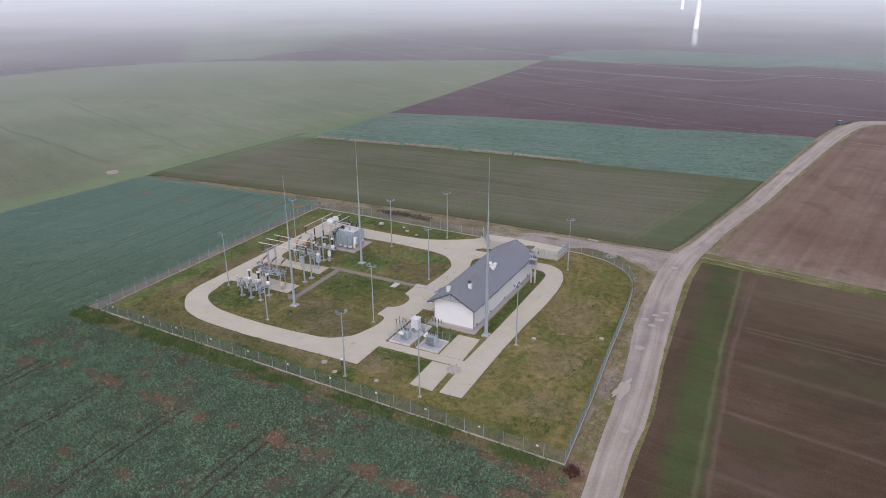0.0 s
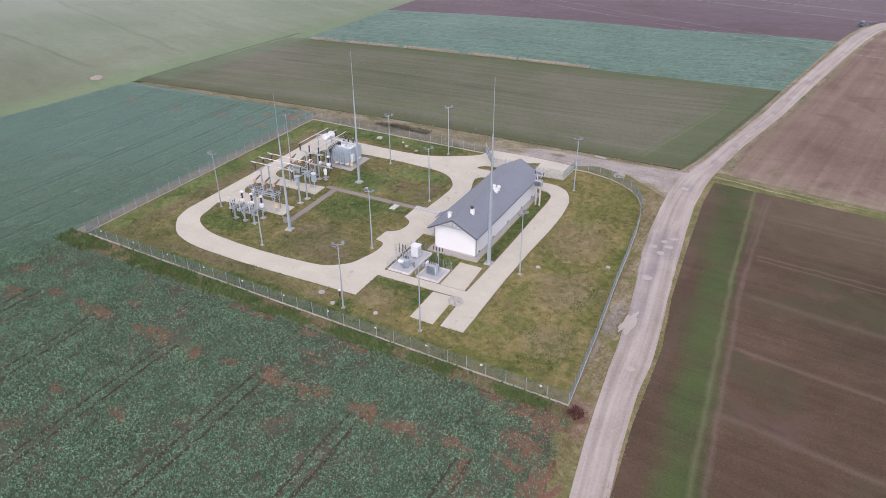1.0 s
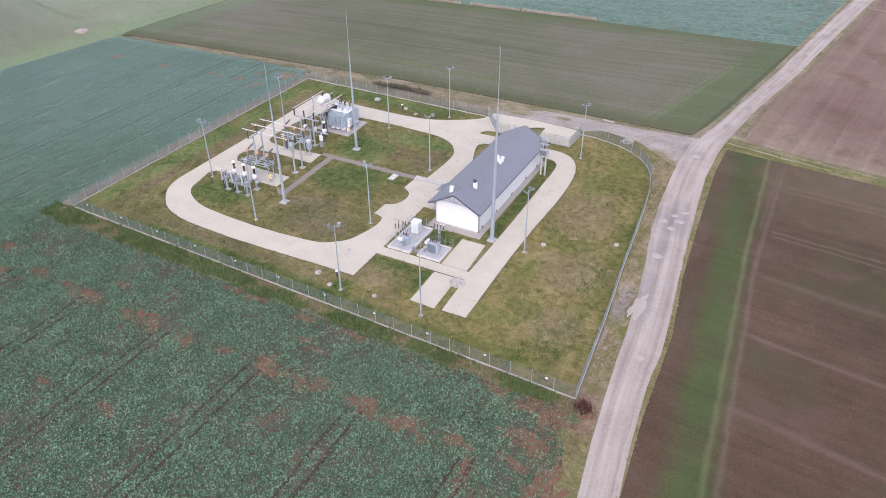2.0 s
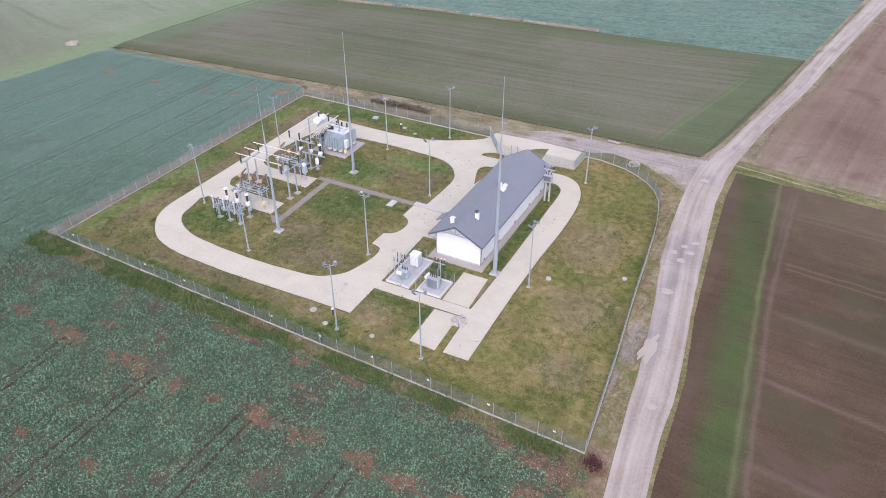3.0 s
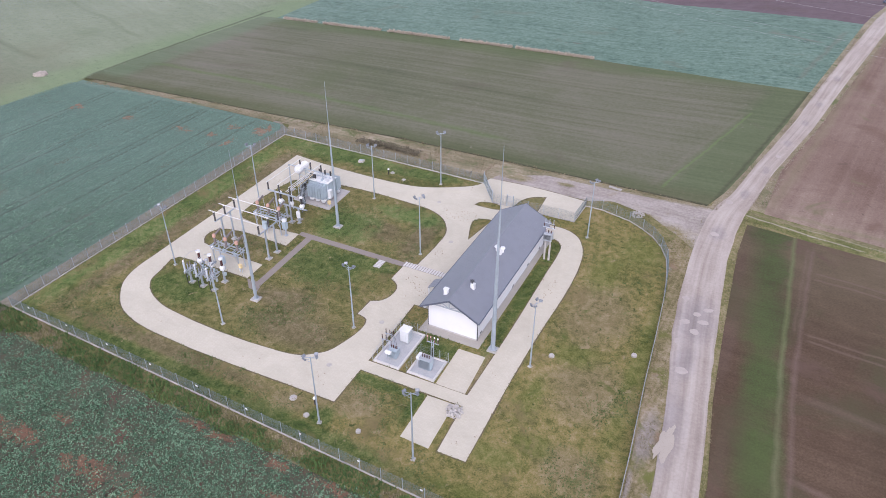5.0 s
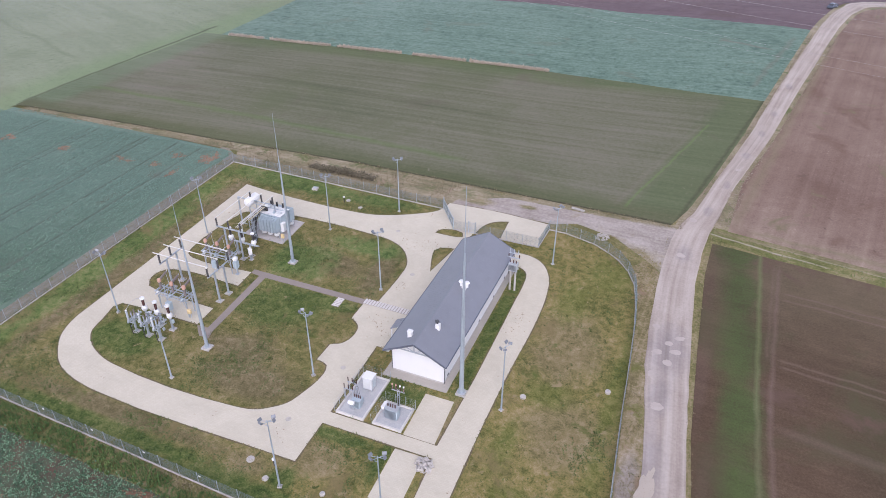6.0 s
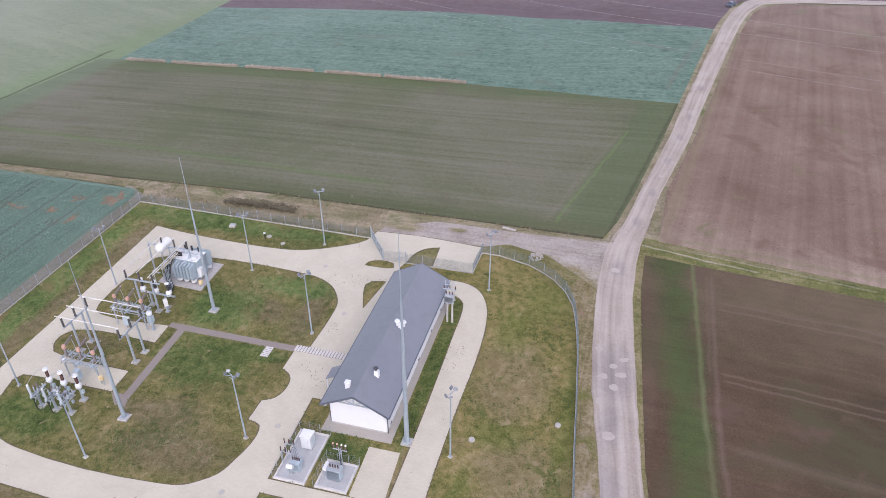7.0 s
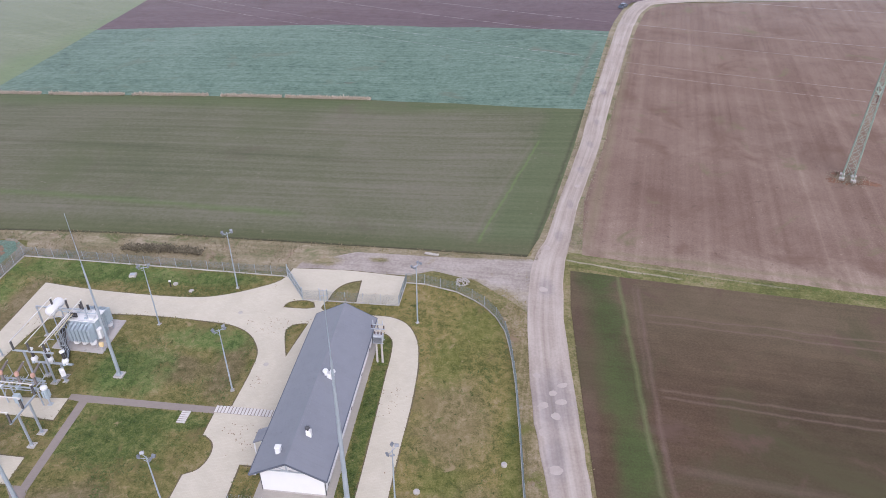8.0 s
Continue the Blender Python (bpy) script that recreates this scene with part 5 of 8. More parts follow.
def breaker():
    """A three-pole circuit breaker on a table frame. Origin: the middle pole, on the ground."""
    br = thing("circuit_breaker", "circuit breaker on a galvanised frame with salmon insulators", "circuit breaker", "circuit breakers")
    bm = bmesh.new()
    for y in (-0.55, 0.75):
        beam(bm, (-2.7, y, 2.95), (2.7, y, 2.95), 0.14, 0.16)
        beam(bm, (-2.7, y, 2.5), (2.7, y, 2.5), 0.08)
    for x in (-2.65, -1.35, 0, 1.35, 2.65):
        beam(bm, (x, -0.55, 2.95), (x, 0.75, 2.95), 0.1)
        beam(bm, (x, -0.55, 2.5), (x + 0.6 * (1 if x < 2 else -1), -0.55, 2.95), 0.05)
    for x in (-2.05, 0, 2.05):
        beam(bm, (x - 0.25, -0.75, 3.1), (x - 0.25, 1.0, 3.1), 0.08)
        beam(bm, (x + 0.25, -0.75, 3.1), (x + 0.25, 1.0, 3.1), 0.08)
    part("frame", bm, M["galv"], br)
    for x in (-2.3, 2.3):
        for y in (-0.5, 0.7):
            bm = bmesh.new()
            beam(bm, (x, y, 0.0), (x, y, 2.95), 0.12)
            beam(bm, (x, y, 1.2), (x - 0.6 * (1 if x > 0 else -1), y, 2.5), 0.05)
            part("leg", bm, M["galv"], br)
    for x in (-2.05, 0, 2.05):
        pole = part("pole", ribbed(bmesh.new(), (x, 0, 0), 3.1, 4.25, 0.13, 0.19, 0.16), M["arm_grey"], br, "grey-brown ribbed support column")
        part("head", lathe(bmesh.new(), [(0.14, 4.25), (0.24, 4.3), (0.27, 4.5), (0.25, 4.7), (0.16, 4.82)], (x, 0, 0), 10), M["salmon"], pole, "salmon-orange head")
        bm = bmesh.new()
        tube(bm, (x, 0.1, 4.55), (x, 1.5, 4.98), 0.17, 0.13, 10)
        part("interrupter", bm, M["arm_grey"], pole, "grey-brown slanting interrupter arm")
        bm = bmesh.new()
        part("terminal", tube(bmesh.new(), (x, 1.5, 4.98), (x, 1.68, 5.03), 0.06, seg=6), M["galv"], pole)
        beam(bm, (x - 0.1, -0.45, 3.4), (x - 0.1, 0.6, 3.6), 0.05)
        tube(bm, (x + 0.3, -1.5, 3.15), (x + 0.3, 1.25, 3.2), 0.06, seg=6)
        tube(bm, (x + 0.3, 1.25, 3.2), (x + 0.1, 1.3, 4.7), 0.03, seg=5)
        part("linkage", bm, M["galv"], pole)
        part("driver", box(bmesh.new(), x + 0.05, -0.7, 2.75, 0.3, 0.35, 0.42, 0, 0.02), M["cap_white"] if x < -1 else M["tank_grey"], pole)
    bm = bmesh.new()
    box(bm, -0.2, -1.05, 0.9, 0.75, 0.55, 1.25, 0, 0.03)
    part("control_cabinet", bm, M["tank_grey"], br)
    bm = bmesh.new()
    for dx in (-0.5, 0.1):
        beam(bm, (dx, -1.05, 0.0), (dx, -1.05, 0.92), 0.07)
    part("cabinet_stand", bm, M["galv"], br)
    return br


PHASES = (-41.1, -39.05, -37.0)
vt = voltage_transformer()
vt.matrix_world = pose(PHASES[0], -4.47, 0)
ce = cable_end()
ce.matrix_world = pose(PHASES[0], -6.65, 0)
for x in PHASES[1:]:
    copy_thing(vt, pose(x, -4.47, 0))
    copy_thing(ce, pose(x, -6.65, 0))
br = breaker()
br.matrix_world = pose(PHASES[1], -1.05, 0.03)
copy_thing(br, pose(PHASES[1] - 0.55, 9.3, 0.03))


def yellow_box(x, y):
    yb = thing("marshalling_box", "small faded yellow terminal box on a stand", "terminal box", at=pose(x, y, 0.03))
    part("housing", box(bmesh.new(), 0, 0, 0.85, 0.5, 0.35, 0.65, 0, 0.03), M["yellow"], yb)
    bm = bmesh.new()
    for dx in (-0.18, 0.18):
        beam(bm, (dx, 0, 0), (dx, 0, 0.87), 0.06)
    part("stand", bm, M["galv"], yb)


yellow_box(-36.3, -1.75)


def portal(x, y0, y1, label):
    """A beam on two posts with three post insulators."""
    po = thing("busbar_support", label, "busbar support", "busbar supports", at=pose(x, (y0 + y1) / 2, 0))
    h = (y1 - y0) / 2
    part("crossbeam", beam(bmesh.new(), (0, -h - 0.15, 4.88), (0, h + 0.15, 4.88), 0.16), M["galv"], po)
    for y in (-0.98, 0.98):
        foot(po, 0, y, 4.8, 0.2, 0.9)
    for y in (-h, 0, h):
        part("post_insulator", ribbed(bmesh.new(), (0, y, 0), 4.97, 6.4, 0.1, 0.155), M["black_shed"], po, "black ribbed post insulator")
        part("clamp", box(bmesh.new(), 0, y, 6.38, 0.2, 0.2, 0.1), M["alu"], po)


portal(-43.2, 1.75, 6.05, "steel portal with three dark post insulators")
portal(-35.05, 1.7, 6.05, "steel portal with three dark post insulators")
for y in (1.72, 3.88, 6.05):
    bus = tagged(part("busbar_tube", tube(bmesh.new(), (0, 0, 0), (9.2, 0, 0), 0.065, seg=10), M["alu"]), "white aluminium busbar tube on dark insulators", "busbar", "busbar tubes")
    bus.matrix_world = pose(-44.05, y, 6.55)


# ---- feeder row beside the main transformer ----
def feeder_beam():
    fb = thing("feeder_support", "steel beam with black post insulators beside the transformer", "busbar support", "busbar supports", at=pose(-39.55, 12.8, 0))
    part("crossbeam", beam(bmesh.new(), (-2.75, 0, 4.95), (2.6, 0, 4.95), 0.18), M["galv"], fb)
    for x in (-1.3, 1.3):
        foot(fb, x, 0, 4.85, 0.2, 0.9)
    for x in (-2.55, -0.45, 1.65):
        part("post_insulator", ribbed(bmesh.new(), (x, 0, 0), 5.05, 6.35, 0.1, 0.155), M["black_shed"], fb, "black ribbed post insulator")


def current_beam():
    """The low beam that carries the three current transformers."""
    cb = thing("transformer_beam", "low steel beam on two posts carrying the current transformers", "steel beam", at=pose(-38.75, 13.9, 0))
    part("crossbeam", beam(bmesh.new(), (-2.6, 0, 2.18), (2.75, 0, 2.18), 0.2), M["galv"], cb)
    for x in (-1.2, 1.2):
        foot(cb, x, 0, 2.1, 0.2, 0.85)
    part("cable_tray", box(bmesh.new(), 0.2, 0.3, 1.9, 5.0, 0.25, 0.08), M["lamp_body"], cb, "dark cable tray")


def current_transformer(x, y, z):
    ct = thing("current_transformer", "current transformer with white ball tank and black column", "current transformer", "current transformers", at=pose(x, y, z))
    bm = bmesh.new()
    ball(bm, (0, 0, 0.52), 0.43, 0.85, 14)
    tube(bm, (0, 0, 0), (0, 0, 0.35), 0.26, seg=12)
    part("tank", bm, M["cap_white"], ct)
    part("column", ribbed(bmesh.new(), (0, 0, 0), 0.86, 1.95, 0.13, 0.2), M["black_shed"], ct, "black ribbed porcelain column")
    part("cap", lathe(bmesh.new(), [(0.12, 1.95), (0.29, 1.98), (0.31, 2.14), (0.16, 2.26)], seg=12), M["cap_white"], ct)
    part("terminal_box", box(bmesh.new(), 0.0, -0.36, 0.06, 0.3, 0.22, 0.3, 0, 0.02), M["tank_grey"], ct)


feeder_beam()
current_beam()
for x in (-40.8, -38.75, -36.7):
    current_transformer(x, 13.85, 2.28)


def regulator(x, y):
    rg = thing("earthing_transformer", "grey cylinder transformer with a white dome on a stand", "transformer", at=pose(x, y, 0.03))
    bm = bmesh.new()
    box(bm, 0, 0, 0, 0.5, 0.5, 0.15)
    box(bm, 0, 0, 0.15, 0.16, 0.16, 1.1)
    part("stand", bm, M["galv"], rg)
    bm = lathe(bmesh.new(), [(0.2, 1.2), (0.36, 1.25), (0.36, 2.5), (0.25, 2.6)], seg=12)
    for k in range(8):
        a = k * math.pi / 4
        box(bm, 0.4 * math.cos(a), 0.4 * math.sin(a), 1.35, 0.14, 0.03, 1.0, math.degrees(a))
    part("tank", bm, M["tank_grey"], rg)
    part("dome", ball(bmesh.new(), (0, 0, 2.8), 0.42, 0.8, 12), M["cap_white"], rg)


regulator(-36.6, 9.1)
regb = thing("surge_arrester", "white box-shaped arrester unit on a dark pedestal beside the transformer", "surge arrester", at=pose(-37.0, 13.05, 0))
part("tank", lathe(bmesh.new(), [(0.2, 1.05), (0.38, 1.1), (0.4, 1.95), (0.34, 2.12), (0.1, 2.16)], seg=4), M["cap_white"], regb)
foot(regb, 0, 0, 1.05, 0.2, 0.6)


def main_transformer():
    mt = thing("power_transformer", "large pale blue-grey power transformer with radiators and white conservator", "power transformer", at=pose(-38.35, 21.7, 0.12))
    tank = part("tank", box(bmesh.new(), 0, 0, 0.45, 4.0, 2.3, 3.0, 0, 0.06), M["tank_grey"], mt)
    for x in (-1.5, -0.5, 0.5, 1.5):
        part("stiffener", box(bmesh.new(), x, 0, 0.5, 0.1, 2.42, 2.9), M["tank_grey"], tank)
    part("cover", box(bmesh.new(), 0, 0.05, 3.452, 4.25, 2.6, 0.12, 0, 0.03), M["cap_white"], mt, "white tank cover")
    bm = bmesh.new()
    for k in range(26):
        s = (k + 0.5) / 26
        for y in (-1.18, 1.28):
            tube(bm, (-2.05 + 4.1 * s, y, 3.57), (-2.05 + 4.1 * s, y, 3.62), 0.035, seg=6)
    part("cover_bolts", bm, M["galv"], mt)
    bm = bmesh.new()
    for x in (-1.4, 1.4):
        beam(bm, (x, -1.2, 0.25), (x, 1.3, 0.25), 0.22, 0.3)
    part("skid", bm, M["galv"], mt)
    # radiator banks: fins between an upper and a lower header, the tops sloping outwards
    for side, y, count, x0 in ((-1, -1.95, 6, -1.05), (1, 1.95, 6, -0.9)):
        for k in range(count):
            x = x0 + 0.54 * k
            bm = bmesh.new()
            for j in range(5):
                cx = x - 0.15 + 0.075 * j
                lo, hi = 0.95 + 0.04 * (k % 3), 3.35
                ring = [bm.verts.new((cx + dx, y + dy, z)) for dx in (-0.022, 0.022) for dy, z in ((-0.62, lo + 0.12), (-0.5, lo), (0.5, lo), (0.62, lo + 0.12), (0.62, hi if side < 0 else hi - 0.22), (-0.62, hi - 0.22 if side < 0 else hi))]
                for q in range(6):
                    p = (q + 1) % 6
                    bm.faces.new((ring[q], ring[p], ring[6 + p], ring[6 + q]))
                bm.faces.new(ring[:6][::-1])
                bm.faces.new(ring[6:])
            tube(bm, (x - 0.2, y - side * 0.3, 3.3), (x + 0.2, y - side * 0.3, 3.3), 0.075, seg=8)
            tube(bm, (x - 0.2, y - side * 0.3, 1.02), (x + 0.2, y - side * 0.3, 1.02), 0.075, seg=8)
            tube(bm, (x, y - side * 0.3, 3.3), (x, y - side * 0.95, 3.3), 0.06, seg=6)
            tube(bm, (x, y - side * 0.3, 1.02), (x, y - side * 0.95, 1.02), 0.06, seg=6)
            bmesh.ops.recalc_face_normals(bm, faces=bm.faces)
            part("radiator", bm, M["tank_grey"], mt)
        for k in range(3):
            cx = x0 + 0.35 + 1.15 * k
            fan = part("fan", lathe(bmesh.new(), [(0.3, 0.42), (0.4, 0.5), (0.42, 0.72), (0.47, 0.86), (0.2, 0.88)], (cx, y - 0.1, 0), 16), M["cap_white"], mt, "round white fan housing")
            part("fan_guard", tube(bmesh.new(), (cx, y - 0.1, 0.36), (cx, y - 0.1, 0.42), 0.26, seg=10), M["lamp_body"], fan, "dark fan guard")
        bm = bmesh.new()
        for dx in (x0 - 0.25, x0 + 0.54 * count - 0.25):
            beam(bm, (dx, y, 0.0), (dx, y, 1.0), 0.08)
        part("radiator_stand", bm, M["galv"], mt)
    # three tall bushings at the back of the cover, a row of small ones at its front corner
    for x in (-0.85, 0.25, 1.35):
        tb = part("turret", lathe(bmesh.new(), [(0.26, 3.57), (0.26, 3.85), (0.18, 3.92)], (x, 0.8, 0), 12), M["tank_white"], mt)
        part("bushing", ribbed(bmesh.new(), (x, 0.8, 0), 3.9, 4.75, 0.1, 0.17, 0.12), M["black_shed"], tb, "black ribbed bushing")
        part("terminal", tube(bmesh.new(), (x, 0.8, 4.75), (x, 0.8, 4.92), 0.04, seg=6), M["alu"], tb)
    for x in (-1.75, -1.5, -1.25, -1.0, -0.75):
        part("low_voltage_bushing", ribbed(bmesh.new(), (x, -0.55, 0), 3.57, 4.3, 0.08, 0.13, 0.1, 8), M["black_shed"], mt, "small black bushing")
    part("relay_box", box(bmesh.new(), 1.45, -0.55, 3.57, 0.7, 0.6, 0.35, 0, 0.03), M["tank_white"], mt)
    part("valve_box", box(bmesh.new(), 0.6, -0.7, 3.57, 0.35, 0.35, 0.22, 0, 0.02), M["tank_grey"], mt)
    part("tap_changer", lathe(bmesh.new(), [(0.34, 3.57), (0.36, 3.8), (0.3, 3.92), (0.1, 3.96)], (-1.55, 0.55, 0), 14), M["cap_white"], mt, "white tap changer head")
    bm = bmesh.new()
    tube(bm, (-1.2, 0.25, 3.72), (1.9, 0.25, 3.72), 0.06, seg=7)
    tube(bm, (0.1, -0.2, 3.66), (1.1, -0.2, 3.66), 0.045, seg=6)
    for x in (-0.85, 0.25, 1.35):
        tube(bm, (x, 0.25, 3.72), (x, 0.7, 3.78), 0.04, seg=6)
    part("cover_pipes", bm, M["tank_grey"], mt)
    # conservator on brackets past the end of the tank
    cons = part("conservator", lathe(bmesh.new(), [(0.12, -1.5), (0.46, -1.42), (0.66, -1.2), (0.7, -0.95), (0.7, 0.95), (0.66, 1.2), (0.46, 1.42), (0.12, 1.5)], seg=20), M["cap_white"], mt, "white horizontal oil conservator")
    cons.matrix_basis = pose(-3.8, -0.1, 4.75, 90, 0, 0)
    bm = bmesh.new()
    for y in (-0.95, 0.75):
        beam(bm, (-3.8, y, 0.0), (-3.8, y, 4.1), 0.1)
        beam(bm, (-3.8, y, 3.9), (-2.0, y * 0.6, 3.3), 0.08)
        beam(bm, (-3.8, y, 1.6), (-2.0, y * 0.6, 3.0), 0.06)
    part("conservator_bracket", bm, M["galv"], mt)
    bm = bmesh.new()
    tube(bm, (-3.5, -0.1, 4.15), (-2.6, -0.05, 3.95), 0.06, seg=6)
    tube(bm, (-2.6, -0.05, 3.95), (-1.2, 0.0, 3.7), 0.06, seg=6)
    part("oil_pipe", bm, M["tank_grey"], mt)
    # cable rack and dark cables at the front corner
    bm = bmesh.new()
    for x in (-2.45, -1.65):
        for y in (-3.3, -1.3):
            beam(bm, (x, y, 0), (x, y, 3.5), 0.08)
        for z in (0.9, 1.8, 2.7, 3.5):
            beam(bm, (x, -3.3, z), (x, -1.3, z), 0.06)
        beam(bm, (x, -3.3, 0.9), (x, -1.3, 2.7), 0.05)
    for y in (-3.3, -2.3, -1.3):
        for z in (0.9, 1.8, 2.7, 3.5):
            beam(bm, (-2.45, y, z), (-1.65, y, z), 0.06)
    part("cable_rack", bm, M["galv"], mt)
    rnd = random.Random(12)
    for k in range(12):
        x = -2.45 + 0.08 * k
        j = [rnd.uniform(-0.06, 0.06) for _ in range(6)]
        way = [(-1.75 + 0.25 * (k % 5), -0.75, 4.05), (x + j[0], -1.35, 3.75), (x + j[1], -2.2 - 0.1 * (k % 3), 3.2), (x + j[2], -2.7 + j[3], 2.0), (x + j[4], -3.0, 0.9), (x + 0.5 + j[5], -3.5, 0.25), (x + 1.5, -4.6 - 0.12 * k, -0.05)]
        bm = bmesh.new()
        for a, b in zip(way, way[1:]):
            tube(bm, a, b, 0.06, seg=6)
        part("cable", bm, M["mast"] if k % 3 == 1 else M["rubber"], mt, "grey cable" if k % 3 == 1 else "black cable")
    for k, (x, y) in enumerate(((-1.75, -7.3), (-1.42, -7.3), (-1.1, -5.0))):
        part("low_voltage_bar", beam(bmesh.new(), (x, y, 4.15), (x + 0.15, -0.9, 4.4), 0.085), M["pale_yellow"] if k == 2 else M["alu"], mt, "pale yellow busbar" if k == 2 else "white busbar")
    for y in (-5.6, -3.2):
        bm = beam(bmesh.new(), (-2.0, y, 4.0), (-0.8, y, 4.0), 0.08)
        beam(bm, (-2.0, y, -0.1), (-2.0, y, 4.0), 0.08)
        part("bar_support", bm, M["galv"], mt)
    # cabinets and ladder at the other end
    cab = part("control_cabinet", box(bmesh.new(), 2.3, -1.05, 0.9, 0.5, 0.75, 1.5, 0, 0.03), M["cap_white"], mt, "white control cabinet")
    part("cabinet_door", box(bmesh.new(), 2.56, -1.05, 0.98, 0.02, 0.62, 1.32), M["tank_white"], cab)
    bm = bmesh.new()
    tube(bm, (2.15, 0.35, 0.9), (2.15, 0.35, 3.6), 0.06, seg=6)
    for k in range(9):
        beam(bm, (2.3, 0.2, 0.6 + 0.33 * k), (2.3, 0.55, 0.6 + 0.33 * k), 0.03)
    beam(bm, (2.3, 0.2, 0.1), (2.3, 0.2, 3.8), 0.04)
    beam(bm, (2.3, 0.55, 0.1), (2.3, 0.55, 3.8), 0.04)
    part("ladder", bm, M["galv"], mt)


PAD = [(-42.4, 18.75), (-35.05, 18.45), (-35.3, 25.35), (-42.5, 25.5)]
pad = part("transformer_pad", slab([PAD], -0.1, 0.12), M["oil_pad"])
tagged(pad, "stained grey concrete transformer pad", "concrete pad", kind="structure")
main_transformer()
yellow_box(-35.2, 19.0)


def transformer_portal():
    tp = thing("transformer_portal", "steel portal with dark insulators over the transformer", "busbar support", "busbar supports", at=pose(-41.0, 21.25, 0.0))
    part("crossbeam", beam(bmesh.new(), (-3.6, 0, 5.0), (3.5, 0, 5.0), 0.16), M["galv"], tp)
    foot(tp, -3.55, 0, 4.95, 0.18, 0.7)
    part("bracket", beam(bmesh.new(), (3.3, 0, 3.6), (3.3, 0, 4.95), 0.14), M["galv"], tp)
    for x in (-1.1, 1.0, 3.1):
        part("post_insulator", ribbed(bmesh.new(), (x, 0, 0), 5.08, 6.4, 0.1, 0.155), M["black_shed"], tp, "black ribbed post insulator")


transformer_portal()
for x in (-42.15, -40.05, -37.95):
    bus = tagged(part("busbar_tube", tube(bmesh.new(), (0, 0, 0), (0, 9.0, 0.06), 0.06, seg=10), M["alu"]), "white aluminium busbar tube on dark insulators", "busbar", "busbar tubes")
    bus.matrix_world = pose(x, 12.6, 6.4)


# ---- two small transformers on kerbed gravel pads ----
def kerbed_pad(x0, x1, y0, y1, label):
    kp = thing("kerbed_pad", label, "transformer pad", "kerbed pads", at=pose((x0 + x1) / 2, (y0 + y1) / 2, 0))
    hx, hy = (x1 - x0) / 2, (y1 - y0) / 2
    part("kerb", slab([[(-hx, -hy), (hx, -hy), (hx, hy), (-hx, hy)], [(-hx + 0.22, -hy + 0.22), (-hx + 0.22, hy - 0.22), (hx - 0.22, hy - 0.22), (hx - 0.22, -hy + 0.22)]], -0.1, 0.3), M["kerb"], kp, "pale concrete kerb")
    part("gravel_bed", box(bmesh.new(), 0, 0, -0.05, 2 * hx - 0.43, 2 * hy - 0.43, 0.22), M["gravel_bed"], kp)
    return kp


kerbed_pad(-9.75, -6.2, -9.0, -2.05, "grey gravel pad with pale concrete kerb")
kerbed_pad(-5.1, -1.5, -8.9, -5.2, "grey gravel pad with pale concrete kerb")


def guard_fence(points, label):
    gf = thing("guard_fence", label, "guard fence", "guard fences", at=pose(*points[0], 0))
    o = Vector(points[0])
    for a, b in zip(points, points[1:]):
        a, b = Vector(a) - o, Vector(b) - o
        way = b - a
        n = max(1, round(way.length / 1.2))
        turn = math.degrees(math.atan2(way.y, way.x))
        for k in range(n):
            p = a + way * k / n
            part("post", tube(bmesh.new(), (p.x, p.y, 0), (p.x, p.y, 1.6), 0.022, seg=6), M["galv"], gf)
            bm = bmesh.new()
            L = way.length / n
            for j in range(9):
                box(bm, L * j / 8, 0, 0.35, 0.004, 0.004, 1.2)
            for j in range(5):
                box(bm, L / 2, 0, 0.35 + 0.3 * j, L, 0.005, 0.006)
            me = part("mesh_panel", bm, M["galv"], gf)
            me.matrix_basis = pose(p.x, p.y, 0, 0, 0, turn)
    p = Vector(points[-1]) - o
    part("post", tube(bmesh.new(), (p.x, p.y, 0), (p.x, p.y, 1.6), 0.022, seg=6), M["galv"], gf)


guard_fence([(-9.85, -9.0), (-9.85, -2.0), (-6.15, -1.95)], "thin wire guard fence round the transformer pad")
guard_fence([(-5.2, -8.9), (-5.2, -5.1), (-1.4, -5.1), (-1.4, -6.6)], "thin wire guard fence round the transformer pad")


